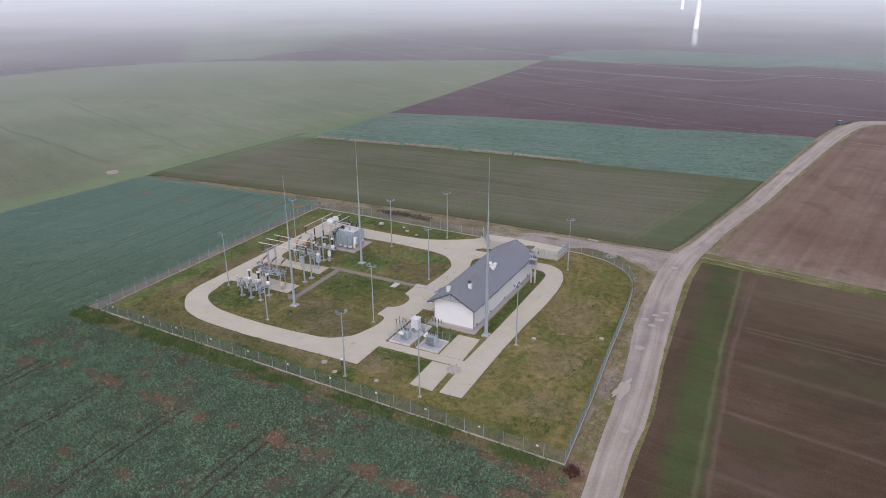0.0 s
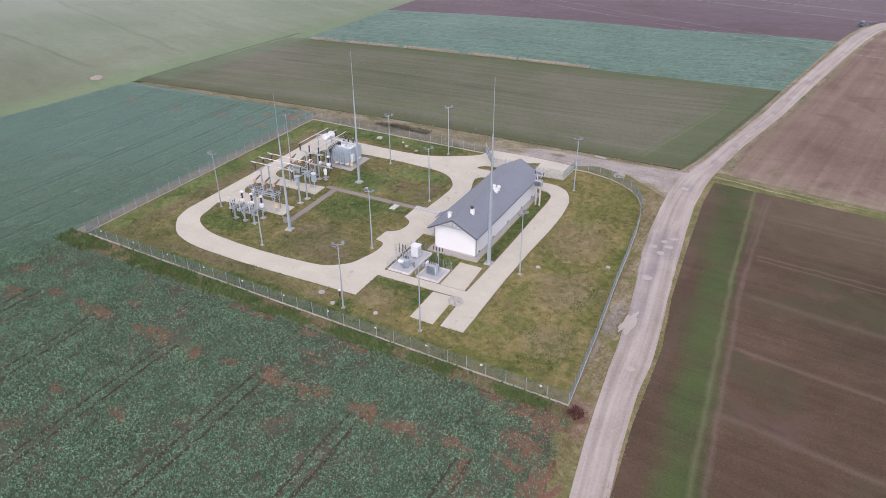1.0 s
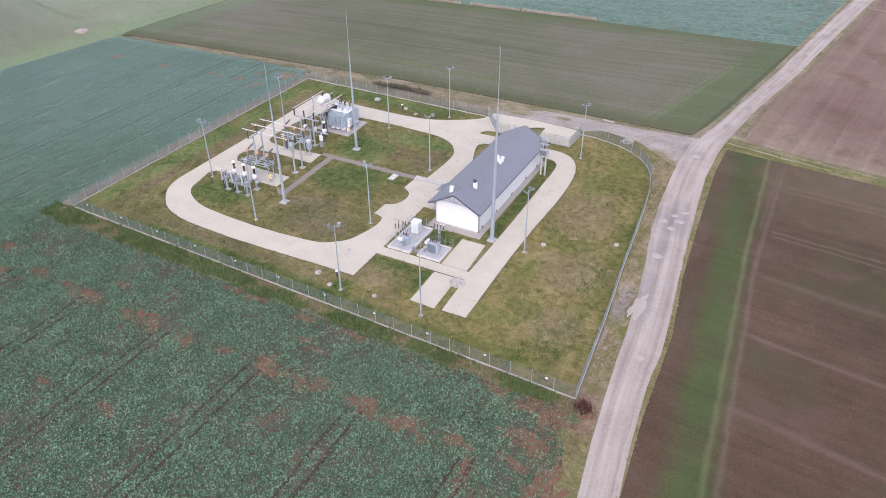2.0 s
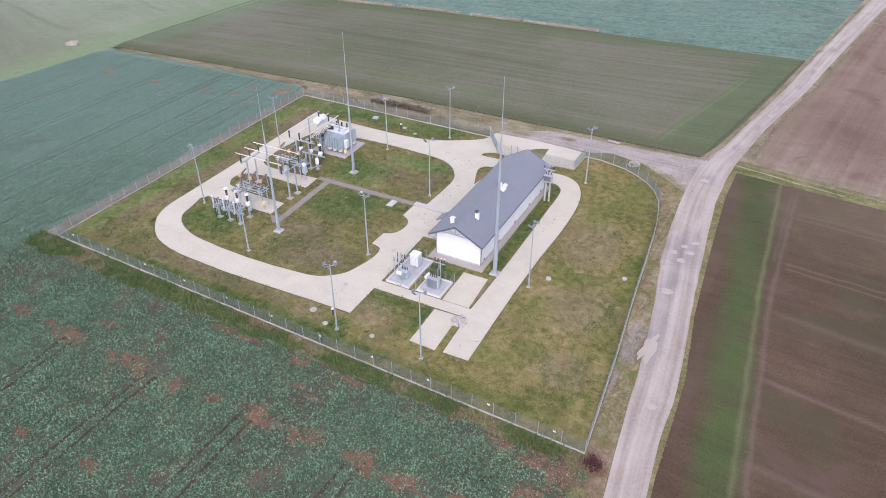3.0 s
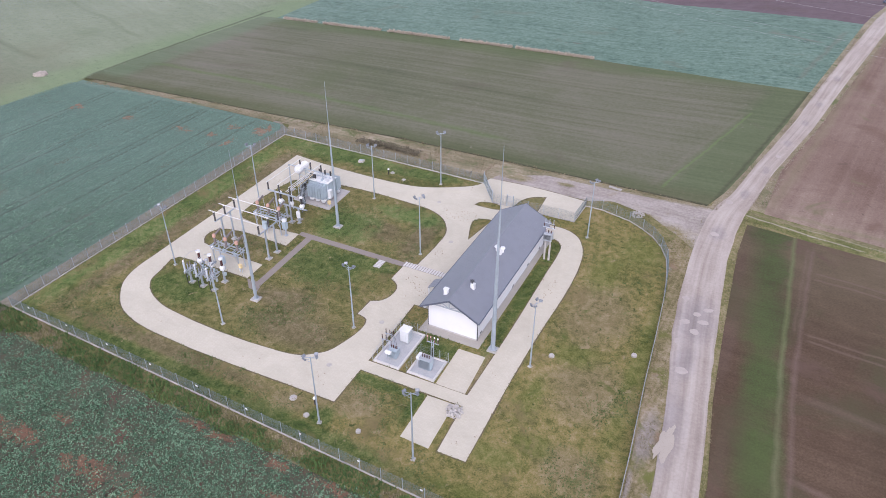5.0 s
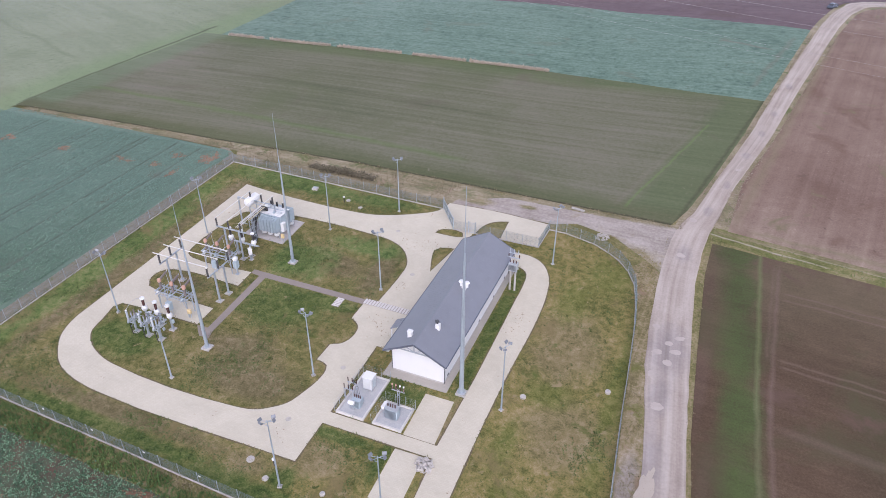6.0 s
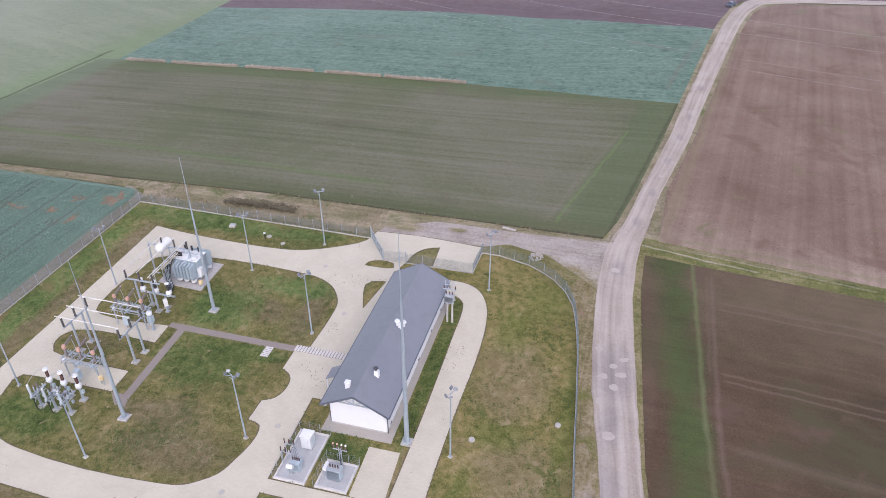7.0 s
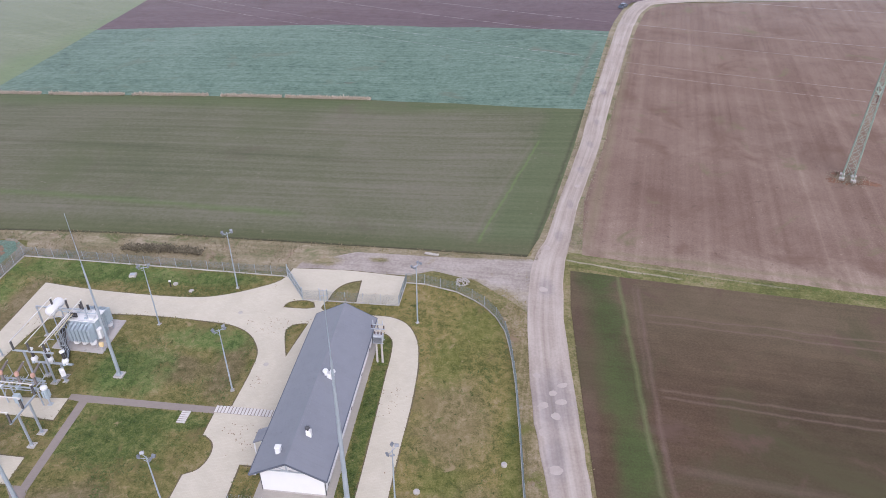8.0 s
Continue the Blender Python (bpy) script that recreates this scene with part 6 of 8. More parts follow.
def station_transformer():
    st = thing("station_transformer", "small pale blue-grey oil transformer with white conservator", "transformer", "station transformers", at=pose(-7.75, -7.35, 0.17))
    part("tank", box(bmesh.new(), 0, 0, 0.15, 1.0, 0.75, 1.15, 0, 0.04), M["tank_grey"], st)
    part("cover", box(bmesh.new(), 0, 0, 1.3, 1.1, 0.85, 0.06), M["tank_grey"], st)
    for s in (-1, 1):
        bm = bmesh.new()
        for k in range(8):
            box(bm, -0.42 + 0.12 * k, s * 0.52, 0.35, 0.03, 0.3, 0.85)
        part("radiator", bm, M["tank_grey"], st)
    for k in range(4):
        part("bushing", ribbed(bmesh.new(), (-0.36 + 0.24 * k, 0.12, 0), 1.36, 1.8, 0.05, 0.085, 0.1, 8), M["porcelain"], st, "dark bushing")
    cons = part("conservator", lathe(bmesh.new(), [(0.1, -0.4), (0.26, -0.36), (0.26, 0.36), (0.1, 0.4)], seg=12), M["cap_white"], st, "white conservator")
    cons.matrix_basis = pose(-0.35, -0.75, 1.25, 0, 90, 0)
    for x in (-0.6, -0.1):
        part("bracket", beam(bmesh.new(), (x, -0.75, 0), (x, -0.75, 1.05), 0.06), M["galv"], st)
    bm = bmesh.new()
    for k in range(4):
        tube(bm, (-0.36 + 0.24 * k, 0.12, 1.78), (-0.75 + 0.2 * k, 0.75, 2.25), 0.014, seg=5)
        tube(bm, (-0.75 + 0.2 * k, 0.75, 2.25), (-1.2, 1.45, 2.6), 0.014, seg=5)
    part("cable", bm, M["rubber"], st, "thin black leads")


def cabinet_white():
    cb = thing("resistor_cabinet", "white sheet-metal cabinet on the gravel pad", "cabinet", at=pose(-7.85, -4.1, 0.17))
    part("body", box(bmesh.new(), 0, 0, 0.25, 1.2, 1.15, 1.75, 0, 0.03), M["tank_white"], cb)
    part("roof", box(bmesh.new(), 0, 0, 2.0, 1.34, 1.28, 0.08, 0, 0.02), M["cap_white"], cb)
    bm = bmesh.new()
    for k in range(6):
        box(bm, 0.608, -0.3 + 0.12 * k, 0.5, 0.02, 0.05, 1.1)
    part("louvre", bm, M["tank_grey"], cb, "grey side louvres")
    part("door", box(bmesh.new(), 0, -0.61, 0.35, 0.56, 0.03, 1.6), M["tank_white"], cb)
    bm = bmesh.new()
    for x in (-0.5, 0.5):
        for y in (-0.45, 0.45):
            beam(bm, (x, y, 0), (x, y, 0.26), 0.1)
    part("foot", bm, M["galv"], cb)


def arrester_stack(x, y):
    """Slim rod insulators on a small steel frame."""
    ar = thing("arrester_stack", "slim steel frame with rod insulators and earthing rods", "insulator frame", at=pose(x, y, 0.17))
    bm = bmesh.new()
    for dx in (-0.5, 0.5):
        beam(bm, (dx, 0, 0), (dx, 0, 2.0), 0.07)
    beam(bm, (-0.7, 0, 2.0), (0.7, 0, 2.0), 0.08)
    part("frame", bm, M["galv"], ar)
    for dx in (-0.55, 0, 0.55):
        part("rod", ribbed(bmesh.new(), (dx, 0, 0), 2.04, 2.75, 0.035, 0.07, 0.1, 6), M["porcelain"], ar, "dark rod insulator")


def dry_transformer():
    dt = thing("earthing_transformer", "grey transformer with a dark finned front beside a white oil drum", "transformer", "station transformers", at=pose(-3.3, -7.4, 0.17))
    part("tank", box(bmesh.new(), 0, 0.1, 0.15, 1.5, 0.8, 1.45, 0, 0.03), M["tank_grey"], dt)
    part("cover", box(bmesh.new(), 0, 0.1, 1.6, 1.6, 0.95, 0.07), M["grey_light"], dt)
    for k in range(12):
        part("cooling_fin", box(bmesh.new(), -0.62 + 0.113 * k, -0.42, 0.3, 0.035, 0.25, 1.2), M["mast"], dt)
    for k in range(4):
        part("bushing", ribbed(bmesh.new(), (-0.5 + 0.3 * k, 0.1, 0), 1.67, 2.15, 0.05, 0.085, 0.1, 8), M["porcelain"], dt, "dark bushing")
    drum = part("conservator", lathe(bmesh.new(), [(0.08, -0.5), (0.24, -0.45), (0.24, 0.45), (0.08, 0.5)], seg=12), M["cap_white"], dt, "white conservator")
    drum.matrix_basis = pose(-1.05, 0.25, 1.45, 90, 0, 0)
    for y in (-0.1, 0.6):
        part("bracket", beam(bmesh.new(), (-1.05, y, 0), (-1.05, y, 1.25), 0.06), M["galv"], dt)


def switch_stand(x, y):
    sw = thing("switch_stand", "slim steel pole carrying brown-capped insulators and a cable end", "insulator stand", at=pose(x, y, 0.17))
    bm = bmesh.new()
    for dx in (-0.12, 0.12):
        beam(bm, (dx, 0, 0), (dx, 0, 3.6), 0.07)
    for k in range(9):
        beam(bm, (-0.12, 0, 0.3 + 0.37 * k), (0.12, 0, 0.5 + 0.37 * k), 0.03)
    beam(bm, (-0.8, 0, 3.3), (0.8, 0, 3.3), 0.09)
    beam(bm, (0, -0.35, 2.7), (0, 0.35, 2.7), 0.08)
    part("pole", bm, M["galv"], sw)
    for dx in (-0.7, -0.25, 0.25, 0.7):
        ins = part("insulator", ribbed(bmesh.new(), (dx, 0, 0), 3.35, 4.05, 0.05, 0.09, 0.1, 8), M["porcelain"], sw)
        part("cap", lathe(bmesh.new(), [(0.05, 4.05), (0.1, 4.08), (0.1, 4.2), (0.04, 4.25)], (dx, 0, 0), 8), M["salmon"] if dx < 0 else M["cap_white"], ins)
    bm = bmesh.new()
    tube(bm, (0.1, -0.3, 0), (0.1, -0.3, 2.7), 0.05, seg=6)
    part("cable", bm, M["rubber"], sw, "black cable")


station_transformer()
cabinet_white()
arrester_stack(-9.1, -5.9)
arrester_stack(-9.0, -7.0)
dry_transformer()
switch_stand(-3.0, -6.2)


def pole_transformer():
    pt = thing("pole_transformer", "transformer box on two concrete poles beside the building", "pole transformer", at=pose(1.75, 21.2, 0))
    for dx in (-0.35, 0.35):
        bm = bmesh.new()
        tube(bm, (dx, 0, -0.1), (dx, 0, 5.6), 0.16, 0.11, 10)
        part("pole", bm, M["concrete"], pt, "pale concrete pole")
    for y in (-0.4, 0.4):
        part("platform_beam", beam(bmesh.new(), (-0.7, y, 3.6), (0.7, y, 3.6), 0.12), M["galv"], pt)
    bm = bmesh.new()
    beam(bm, (-0.9, 0, 5.6), (0.9, 0, 5.6), 0.12)
    beam(bm, (-0.7, 0, 6.3), (0.7, 0, 6.3), 0.08)
    beam(bm, (0, 0, 5.5), (0, 0, 6.6), 0.1)
    part("crossarm", bm, M["galv"], pt)
    part("tank", box(bmesh.new(), 0, -0.1, 3.68, 1.25, 0.85, 1.1, 0, 0.04), M["grey_light"], pt)
    bm = bmesh.new()
    for k in range(9):
        box(bm, -0.5 + 0.125 * k, -0.62, 3.85, 0.03, 0.2, 0.8)
    part("radiator", bm, M["lamp_body"], pt, "dark grey radiator fins")
    for dx in (-0.4, 0, 0.4):
        part("bushing", ribbed(bmesh.new(), (dx, -0.1, 0), 4.78, 5.25, 0.05, 0.09, 0.1, 8), M["porcelain"], pt)
        part("insulator", ribbed(bmesh.new(), (dx * 1.9, 0, 0), 5.65, 6.2, 0.05, 0.09, 0.1, 8), M["porcelain"], pt)
        part("arrester", ribbed(bmesh.new(), (dx * 1.5, 0, 0), 6.34, 7.0, 0.035, 0.07, 0.1, 6), M["grey_light"], pt)


pole_transformer()


# ---- gate, signs, covers and clutter on the site ----
M["stone"] = paint("pale_stone", (0.38, 0.36, 0.34), 0.9, 0, 0.35, 2.5, 0.3)
M["cover"] = paint("pale_concrete_ring", (0.36, 0.34, 0.315), 0.9, 0, 0.25, 2, 0.2)
M["straw"] = paint("old_straw", (0.34, 0.3, 0.265), 0.95, 0, 0.3, 1.5, 0.5)
M["car_paint"] = paint("dark_blue_car_paint", (0.07, 0.09, 0.13), 0.25, 0.3, 0.1, 2)
M["pylon_green"] = paint("pale_green_lattice_paint", (0.25, 0.32, 0.27), 0.55, 0.1, 0.2, 1)
M["turbine"] = paint("white_tower_paint", (0.8, 0.8, 0.8), 0.5, 0, 0.05, 0.3)
M["water"] = paint("muddy_puddle", (0.34, 0.295, 0.25), 0.3, 0, 0.1, 0.5)


def gate():
    a, b = Vector((-12.0, 32.95)), Vector((-15.9, 38.35))
    way = b - a
    turn = math.degrees(math.atan2(way.y, way.x))
    L = way.length
    gt = thing("gate", "closed grey steel double gate across the driveway", "gate", at=pose(a.x, a.y, 0.04, 0, 0, turn))
    for x in (0.0, L):
        part("gate_post", box(bmesh.new(), x, 0, 0, 0.14, 0.14, 2.3, 0, 0.01), M["galv"], gt)
    for x0, x1 in ((0.1, L / 2 - 0.04), (L / 2 + 0.04, L - 0.1)):
        bm = bmesh.new()
        for z in (0.15, 1.0, 1.95):
            beam(bm, (x0, 0, z), (x1, 0, z), 0.06)
        for x in (x0, x1):
            beam(bm, (x, 0, 0.12), (x, 0, 1.98), 0.06)
        beam(bm, (x0, 0, 0.15), (x1, 0, 1.95), 0.04)
        leaf = part("gate_leaf", bm, M["galv"], gt)
        bm = bmesh.new()
        n = int((x1 - x0) / 0.1)
        for k in range(1, n):
            box(bm, x0 + (x1 - x0) * k / n, 0, 0.15, 0.014, 0.014, 1.8)
        part("infill", bm, M["wire"], leaf)


def wicket():
    wk = thing("wicket_gate", "narrow grey steel wicket gate between two posts", "gate", at=pose(-9.4, 33.0, 0.04, 0, 0, 2.6))
    for x in (0, 1.1):
        part("gate_post", box(bmesh.new(), x, 0, 0, 0.12, 0.12, 2.2), M["galv"], wk)
    bm = bmesh.new()
    for z in (0.15, 1.0, 1.9):
        beam(bm, (0.08, 0, z), (1.02, 0, z), 0.05)
    for k in range(9):
        beam(bm, (0.1 + 0.115 * k, 0, 0.15), (0.1 + 0.115 * k, 0, 1.9), 0.02)
    part("gate_leaf", bm, M["galv"], wk)


gate()
wicket()
for k in range(11):
    s = (k + 0.55) / 11
    x, y = -58.66 + 81.7 * s, -21.85 - 2.5 * s
    sign = tagged(part("fence_sign", box(bmesh.new(), 0, 0, 0, 0.3, 0.012, 0.22, 0, 0.002), M["cap_white"]), "small white warning plate fixed to the fence", "sign", "fence signs")
    sign.matrix_world = pose(x, y - 0.03, 1.35, 0, 0, -1.75)


def well(x, y, r, height, label):
    bm = lathe(bmesh.new(), [(r, -0.1), (r, height), (r * 0.93, height + 0.04), (r * 0.6, height + 0.05), (r * 0.58, height + 0.07), (r * 0.1, height + 0.075)], seg=16)
    wl_ = thing("manhole", label, "manhole", "manhole covers", at=pose(x, y, 0))
    part("ring", bm, M["cover"], wl_)
    part("lid", lathe(bmesh.new(), [(r * 0.55, height + 0.08), (r * 0.55, height + 0.1), (r * 0.1, height + 0.105)], seg=14), M["concrete"], wl_, "grey lid")


for x, y, r, hgt in ((9.46, 1.64, 0.36, 0.2), (18.57, 6.28, 0.34, 0.24), (-14.8, -18.4, 0.45, 0.1), (-11.9, -19.9, 0.36, 0.1), (-5.4, -19.3, 0.3, 0.2), (-32.2, 34.5, 0.38, 0.15), (-29.1, 33.1, 0.38, 0.12)):
    well(x, y, r, hgt, "pale concrete manhole ring with a lid in the grass")
for x, y in ((-12.9, 19.0), (-12.6, -2.2), (-14.2, -12.0), (-20.0, 29.0)):
    tagged(part("manhole_cover", lathe(bmesh.new(), [(0.34, 0.0), (0.34, 0.06), (0.3, 0.065), (0.05, 0.066)], (x, y, 0), 16), M["cover"]), "flat round cover set in the driveway", "manhole", "manhole covers")
vault = thing("vault_box", "square concrete vault box with a metal lid in the grass", "vault", at=pose(-39.6, 35.8, 0, 0, 0, 10))
part("body", box(bmesh.new(), 0, 0, -0.1, 1.0, 0.9, 0.45, 0, 0.03), M["cover"], vault)
part("lid", box(bmesh.new(), 0, 0, 0.355, 0.7, 0.6, 0.04), M["galv"], vault)
for x, y in ((-32.6, 33.8), (-11.95, -18.1)):
    hy = thing("hydrant", "short black post with a white cap in the grass", "hydrant", "hydrants", at=pose(x, y, 0))
    part("post", tube(bmesh.new(), (0, 0, 0), (0, 0, 0.95), 0.1, 0.09, 10), M["rubber"], hy)
    part("cap", lathe(bmesh.new(), [(0.12, 0.95), (0.19, 0.98), (0.19, 1.12), (0.06, 1.2)], seg=10), M["cap_white"], hy)


def cover_slabs(x0, x1, y0, y1, n, along_x, label):
    cs = thing("cable_duct_cover", label, "duct cover", "duct covers", at=pose(x0, y0, 0))
    bm = box(bmesh.new(), (x1 - x0) / 2, (y1 - y0) / 2, -0.05, x1 - x0, y1 - y0, 0.1)
    part("duct", bm, M["paver_dark"], cs)
    if along_x:
        w = (x1 - x0) / n
        me = mesh_of(box(bmesh.new(), 0, 0, 0, w * 0.72, y1 - y0 - 0.06, 0.05, 0, 0.008), "cover_slab", M["kerb"])
    else:
        w = (y1 - y0) / n
        me = mesh_of(box(bmesh.new(), 0, 0, 0, x1 - x0 - 0.06, w * 0.72, 0.05, 0, 0.008), "cover_slab", M["kerb"])
    for k in range(n):
        ob = part("cover_slab", me, None, cs)
        ob.matrix_basis = pose(w * (k + 0.5), (y1 - y0) / 2, 0.052) if along_x else pose((x1 - x0) / 2, w * (k + 0.5), 0.052)


cover_slabs(-16.45, -8.5, 10.15, 11.3, 19, True, "row of pale concrete duct covers crossing the driveway")
cover_slabs(-20.25, -19.15, 8.05, 10.0, 6, False, "short row of pale concrete duct covers in the lawn")


def heap(name, x, y, spread, count, size, material, label, category, seed):
    """A loose heap: broken blocks piled on each other, one mesh."""
    rnd = random.Random(seed)
    bm = bmesh.new()
    for _ in range(count):
        r = spread * math.sqrt(rnd.random())
        a = rnd.random() * 6.283
        s = size * (0.5 + rnd.random())
        z = max(0, (spread - r)) * 0.35 * rnd.random()
        m = Matrix.Translation((r * math.cos(a), r * math.sin(a), z + s * 0.25)) @ Euler((rnd.random() * 3, rnd.random() * 3, rnd.random() * 3)).to_matrix().to_4x4() @ Matrix.Diagonal((s, s * (0.35 + 0.6 * rnd.random()), s * (0.25 + 0.4 * rnd.random()), 1))
        made = bmesh.ops.create_cube(bm, size=1.0, matrix=m)
        for v in made["verts"]:
            v.co += Vector((rnd.uniform(-1, 1), rnd.uniform(-1, 1), rnd.uniform(-1, 1))) * s * 0.08
    ob = tagged(part(name, bm, material), label, category, kind="stuff")
    ob.matrix_world = pose(x, y, terrain(x, y) + 0.03)


heap("rubble_pile", 2.65, -12.0, 1.0, 90, 0.35, M["stone"], "heap of broken pale concrete and steel scraps", "rubble", 1)
heap("stone_heap", 10.8, 40.1, 1.1, 170, 0.16, M["stone"], "heap of pale stones beside the junction", "stones", 2)
heap("straw_heap", -137.4, 43.2, 1.5, 170, 0.5, M["straw"], "pale heap of old straw at the field corner", "straw heap", 4)
plank = tagged(part("concrete_plank", box(bmesh.new(), 0, 0, 0, 2.3, 0.5, 0.2, 0, 0.03), M["cover"]), "pale concrete slab lying beside the field", "slab")
plank.matrix_world = pose(5.2, 46.95, 0.03, 0, 0, -10)


def blotch(name, x, y, rx, ry, turn, material, lift, label, category, seed, ripple=0.25):
    """A flat patch of other ground with an uneven outline."""
    rnd = random.Random(seed)
    ph = [rnd.random() * 6.28 for _ in range(4)]
    bm = bmesh.new()
    n = 36
    ring = []
    c, s = math.cos(radians(turn)), math.sin(radians(turn))
    for k in range(n):
        a = 2 * math.pi * k / n
        r = 1 + ripple * (0.5 * math.sin(2 * a + ph[0]) + 0.35 * math.sin(3 * a + ph[1]) + 0.3 * math.sin(5 * a + ph[2]) + 0.22 * math.sin(9 * a + ph[3]) + 0.3 * rnd.uniform(-1, 1))
        px, py = rx * r * math.cos(a), ry * r * math.sin(a)
        qx, qy = x + px * c - py * s, y + px * s + py * c
        ring.append(bm.verts.new((qx, qy, terrain(qx, qy) + lift)))
    mid = bm.verts.new((x, y, terrain(x, y) + lift))
    for k in range(n):
        bm.faces.new((ring[k], ring[(k + 1) % n], mid))
    return tagged(part(name, bm, material), label, category, kind="structure")


for k, (x, y, rx, ry, tn) in enumerate(((22.9, 15.8, 0.7, 0.5, 20), (25.1, 16.6, 0.7, 0.5, 10), (24.1, 18.0, 0.5, 0.45, -10), (25.3, 19.5, 0.7, 0.4, 20), (24.4, 14.2, 0.6, 0.55, 15), (22.1, 20.9, 0.5, 0.45, 0), (24.3, 6.2, 0.8, 0.6, 5), (22.8, 11.5, 0.4, 0.6, 0), (27.5, -15, 0.5, 0.5, 0), (23.0, 39.5, 0.7, 0.6, 0), (23.6, 51, 0.6, 0.7, 0), (29.4, 73, 0.5, 0.6, 0))):
    blotch("pothole", x, y, rx, ry, tn, M["pothole"], 0.115, "shallow pale filled pothole in the road", "pothole", 20 + k, 0.14)
blotch("puddle", 24.95, -5.9, 0.72, 3.0, -7, M["water"], 0.116, "long muddy puddle on the road", "puddle", 45, 0.42)
blotch("bare_soil", 24.2, -25.8, 1.3, 1.0, 0, M["red_soil"], 0.03, "reddish bare ground at the fence corner", "soil", 41)

SOIL_WEST = [(-65.2, 39.2, 1.6, 2.6), (-71.3, 37.7, 1.5, 1.1), (-73.3, 32.8, 1.6, 1.1), (-80.3, 32.4, 2.4, 1.2), (-67.7, 31.7, 0.7, 2.0), (-95, 32, 1.5, 1.2), (-111, 32, 1.5, 1.2)]
SOIL_LEFT = [(-57.4, -33.5, 1.8, 1.0), (-53.1, -38, 2.0, 1.2), (-47.2, -35.4, 2.0, 0.9), (-38.2, -36.0, 2.8, 1.3), (-42.5, -35.7, 1.2, 0.7), (-35.9, -32.3, 1.5, 0.7), (-30.5, -36.4, 1.3, 0.8), (-28.2, -35.9, 1.6, 1.0), (-25.8, -36.1, 1.6, 1.4), (-20.3, -36.4, 1.7, 1.3), (-15.6, -36.0, 1.4, 0.8), (-18.0, -26.7, 2.2, 0.6), (-22.5, -26.5, 2.0, 0.6), (-29.5, -49.2, 1.2, 0.8), (-20.4, -48.6, 1.6, 0.8)]
SOIL_RIGHT = [(-9.2, -35.8, 2.8, 1.6), (-3.2, -35.5, 2.4, 1.2), (-10.5, -27.0, 1.8, 0.6), (-4.0, -27.0, 2.0, 0.6), (-8.5, -30.2, 1.5, 0.35), (-6.0, -30.9, 1.3, 0.35), (3.8, -35.6, 2.4, 1.6), (9.4, -36.0, 3.0, 1.4), (14.5, -35.6, 1.5, 1.0), (16.8, -38.8, 0.8, 2.4), (15.1, -26.8, 2.0, 0.7), (19.6, -27.4, 2.8, 1.3), (22.4, -28.6, 2.0, 3.0), (21.2, -31.6, 3.0, 1.8), (20.8, -35.2, 1.5, 1.0), (24.2, -36.5, 1.8, 4.0)]
SOIL = SOIL_LEFT + SOIL_RIGHT + SOIL_WEST
M["orange_soil"] = land("pale_orange_soil", ((0.25, (0.16, 0.12, 0.09)), (0.45, (0.22, 0.145, 0.105)), (0.65, (0.28, 0.175, 0.125)), (0.85, (0.2, 0.17, 0.12))), 0.35, 2.0, 0.5, None, (), contrast=1.9)
for k, (x, y, rx, ry) in enumerate(SOIL):
    bits = random.Random(90 + k)
    for j in range(4):
        a, r = bits.uniform(0, 6.28), bits.uniform(0.2, 0.85)
        s = bits.uniform(0.3, 0.6)
        blotch("bare_soil", x + rx * r * math.cos(a), y + ry * r * math.sin(a), rx * s, ry * s, bits.uniform(-20, 20), M["orange_soil"] if x < -62 else M["red_soil"], 0.04 + 0.004 * j, "reddish bare soil patch in the crop", "soil", 600 + 10 * k + j, 0.7)
TRAMS = [-51.5, -49.9, -38.3, -36.8, -24.9, -23.5, -11.3, -9.5, 2.4, 4.0, 15.6, 17.1]
M["tram_soil"] = land("wheel_track_soil", ((0.25, (0.044, 0.036, 0.026)), (0.5, (0.066, 0.05, 0.037)), (0.75, (0.054, 0.068, 0.042))), 0.3, 2, 0.5)
for x in TRAMS:
    bm = bmesh.new()
    prev = None
    for k in range(61):
        y = -36.5 - 1.5 * k
        w = 0.19 + 0.07 * math.sin(k * 2.3 + x)
        off = 0.12 * math.sin(k * 0.7 + x)
        row = (bm.verts.new((x + off - w, y, 0.06)), bm.verts.new((x + off + w, y, 0.06)))
        if prev:
            bm.faces.new((prev[0], row[0], row[1], prev[1]))
        prev = row
    tagged(part("wheel_track", bm, M["tram_soil"]), "bare wheel track through the crop", "track", kind="structure")


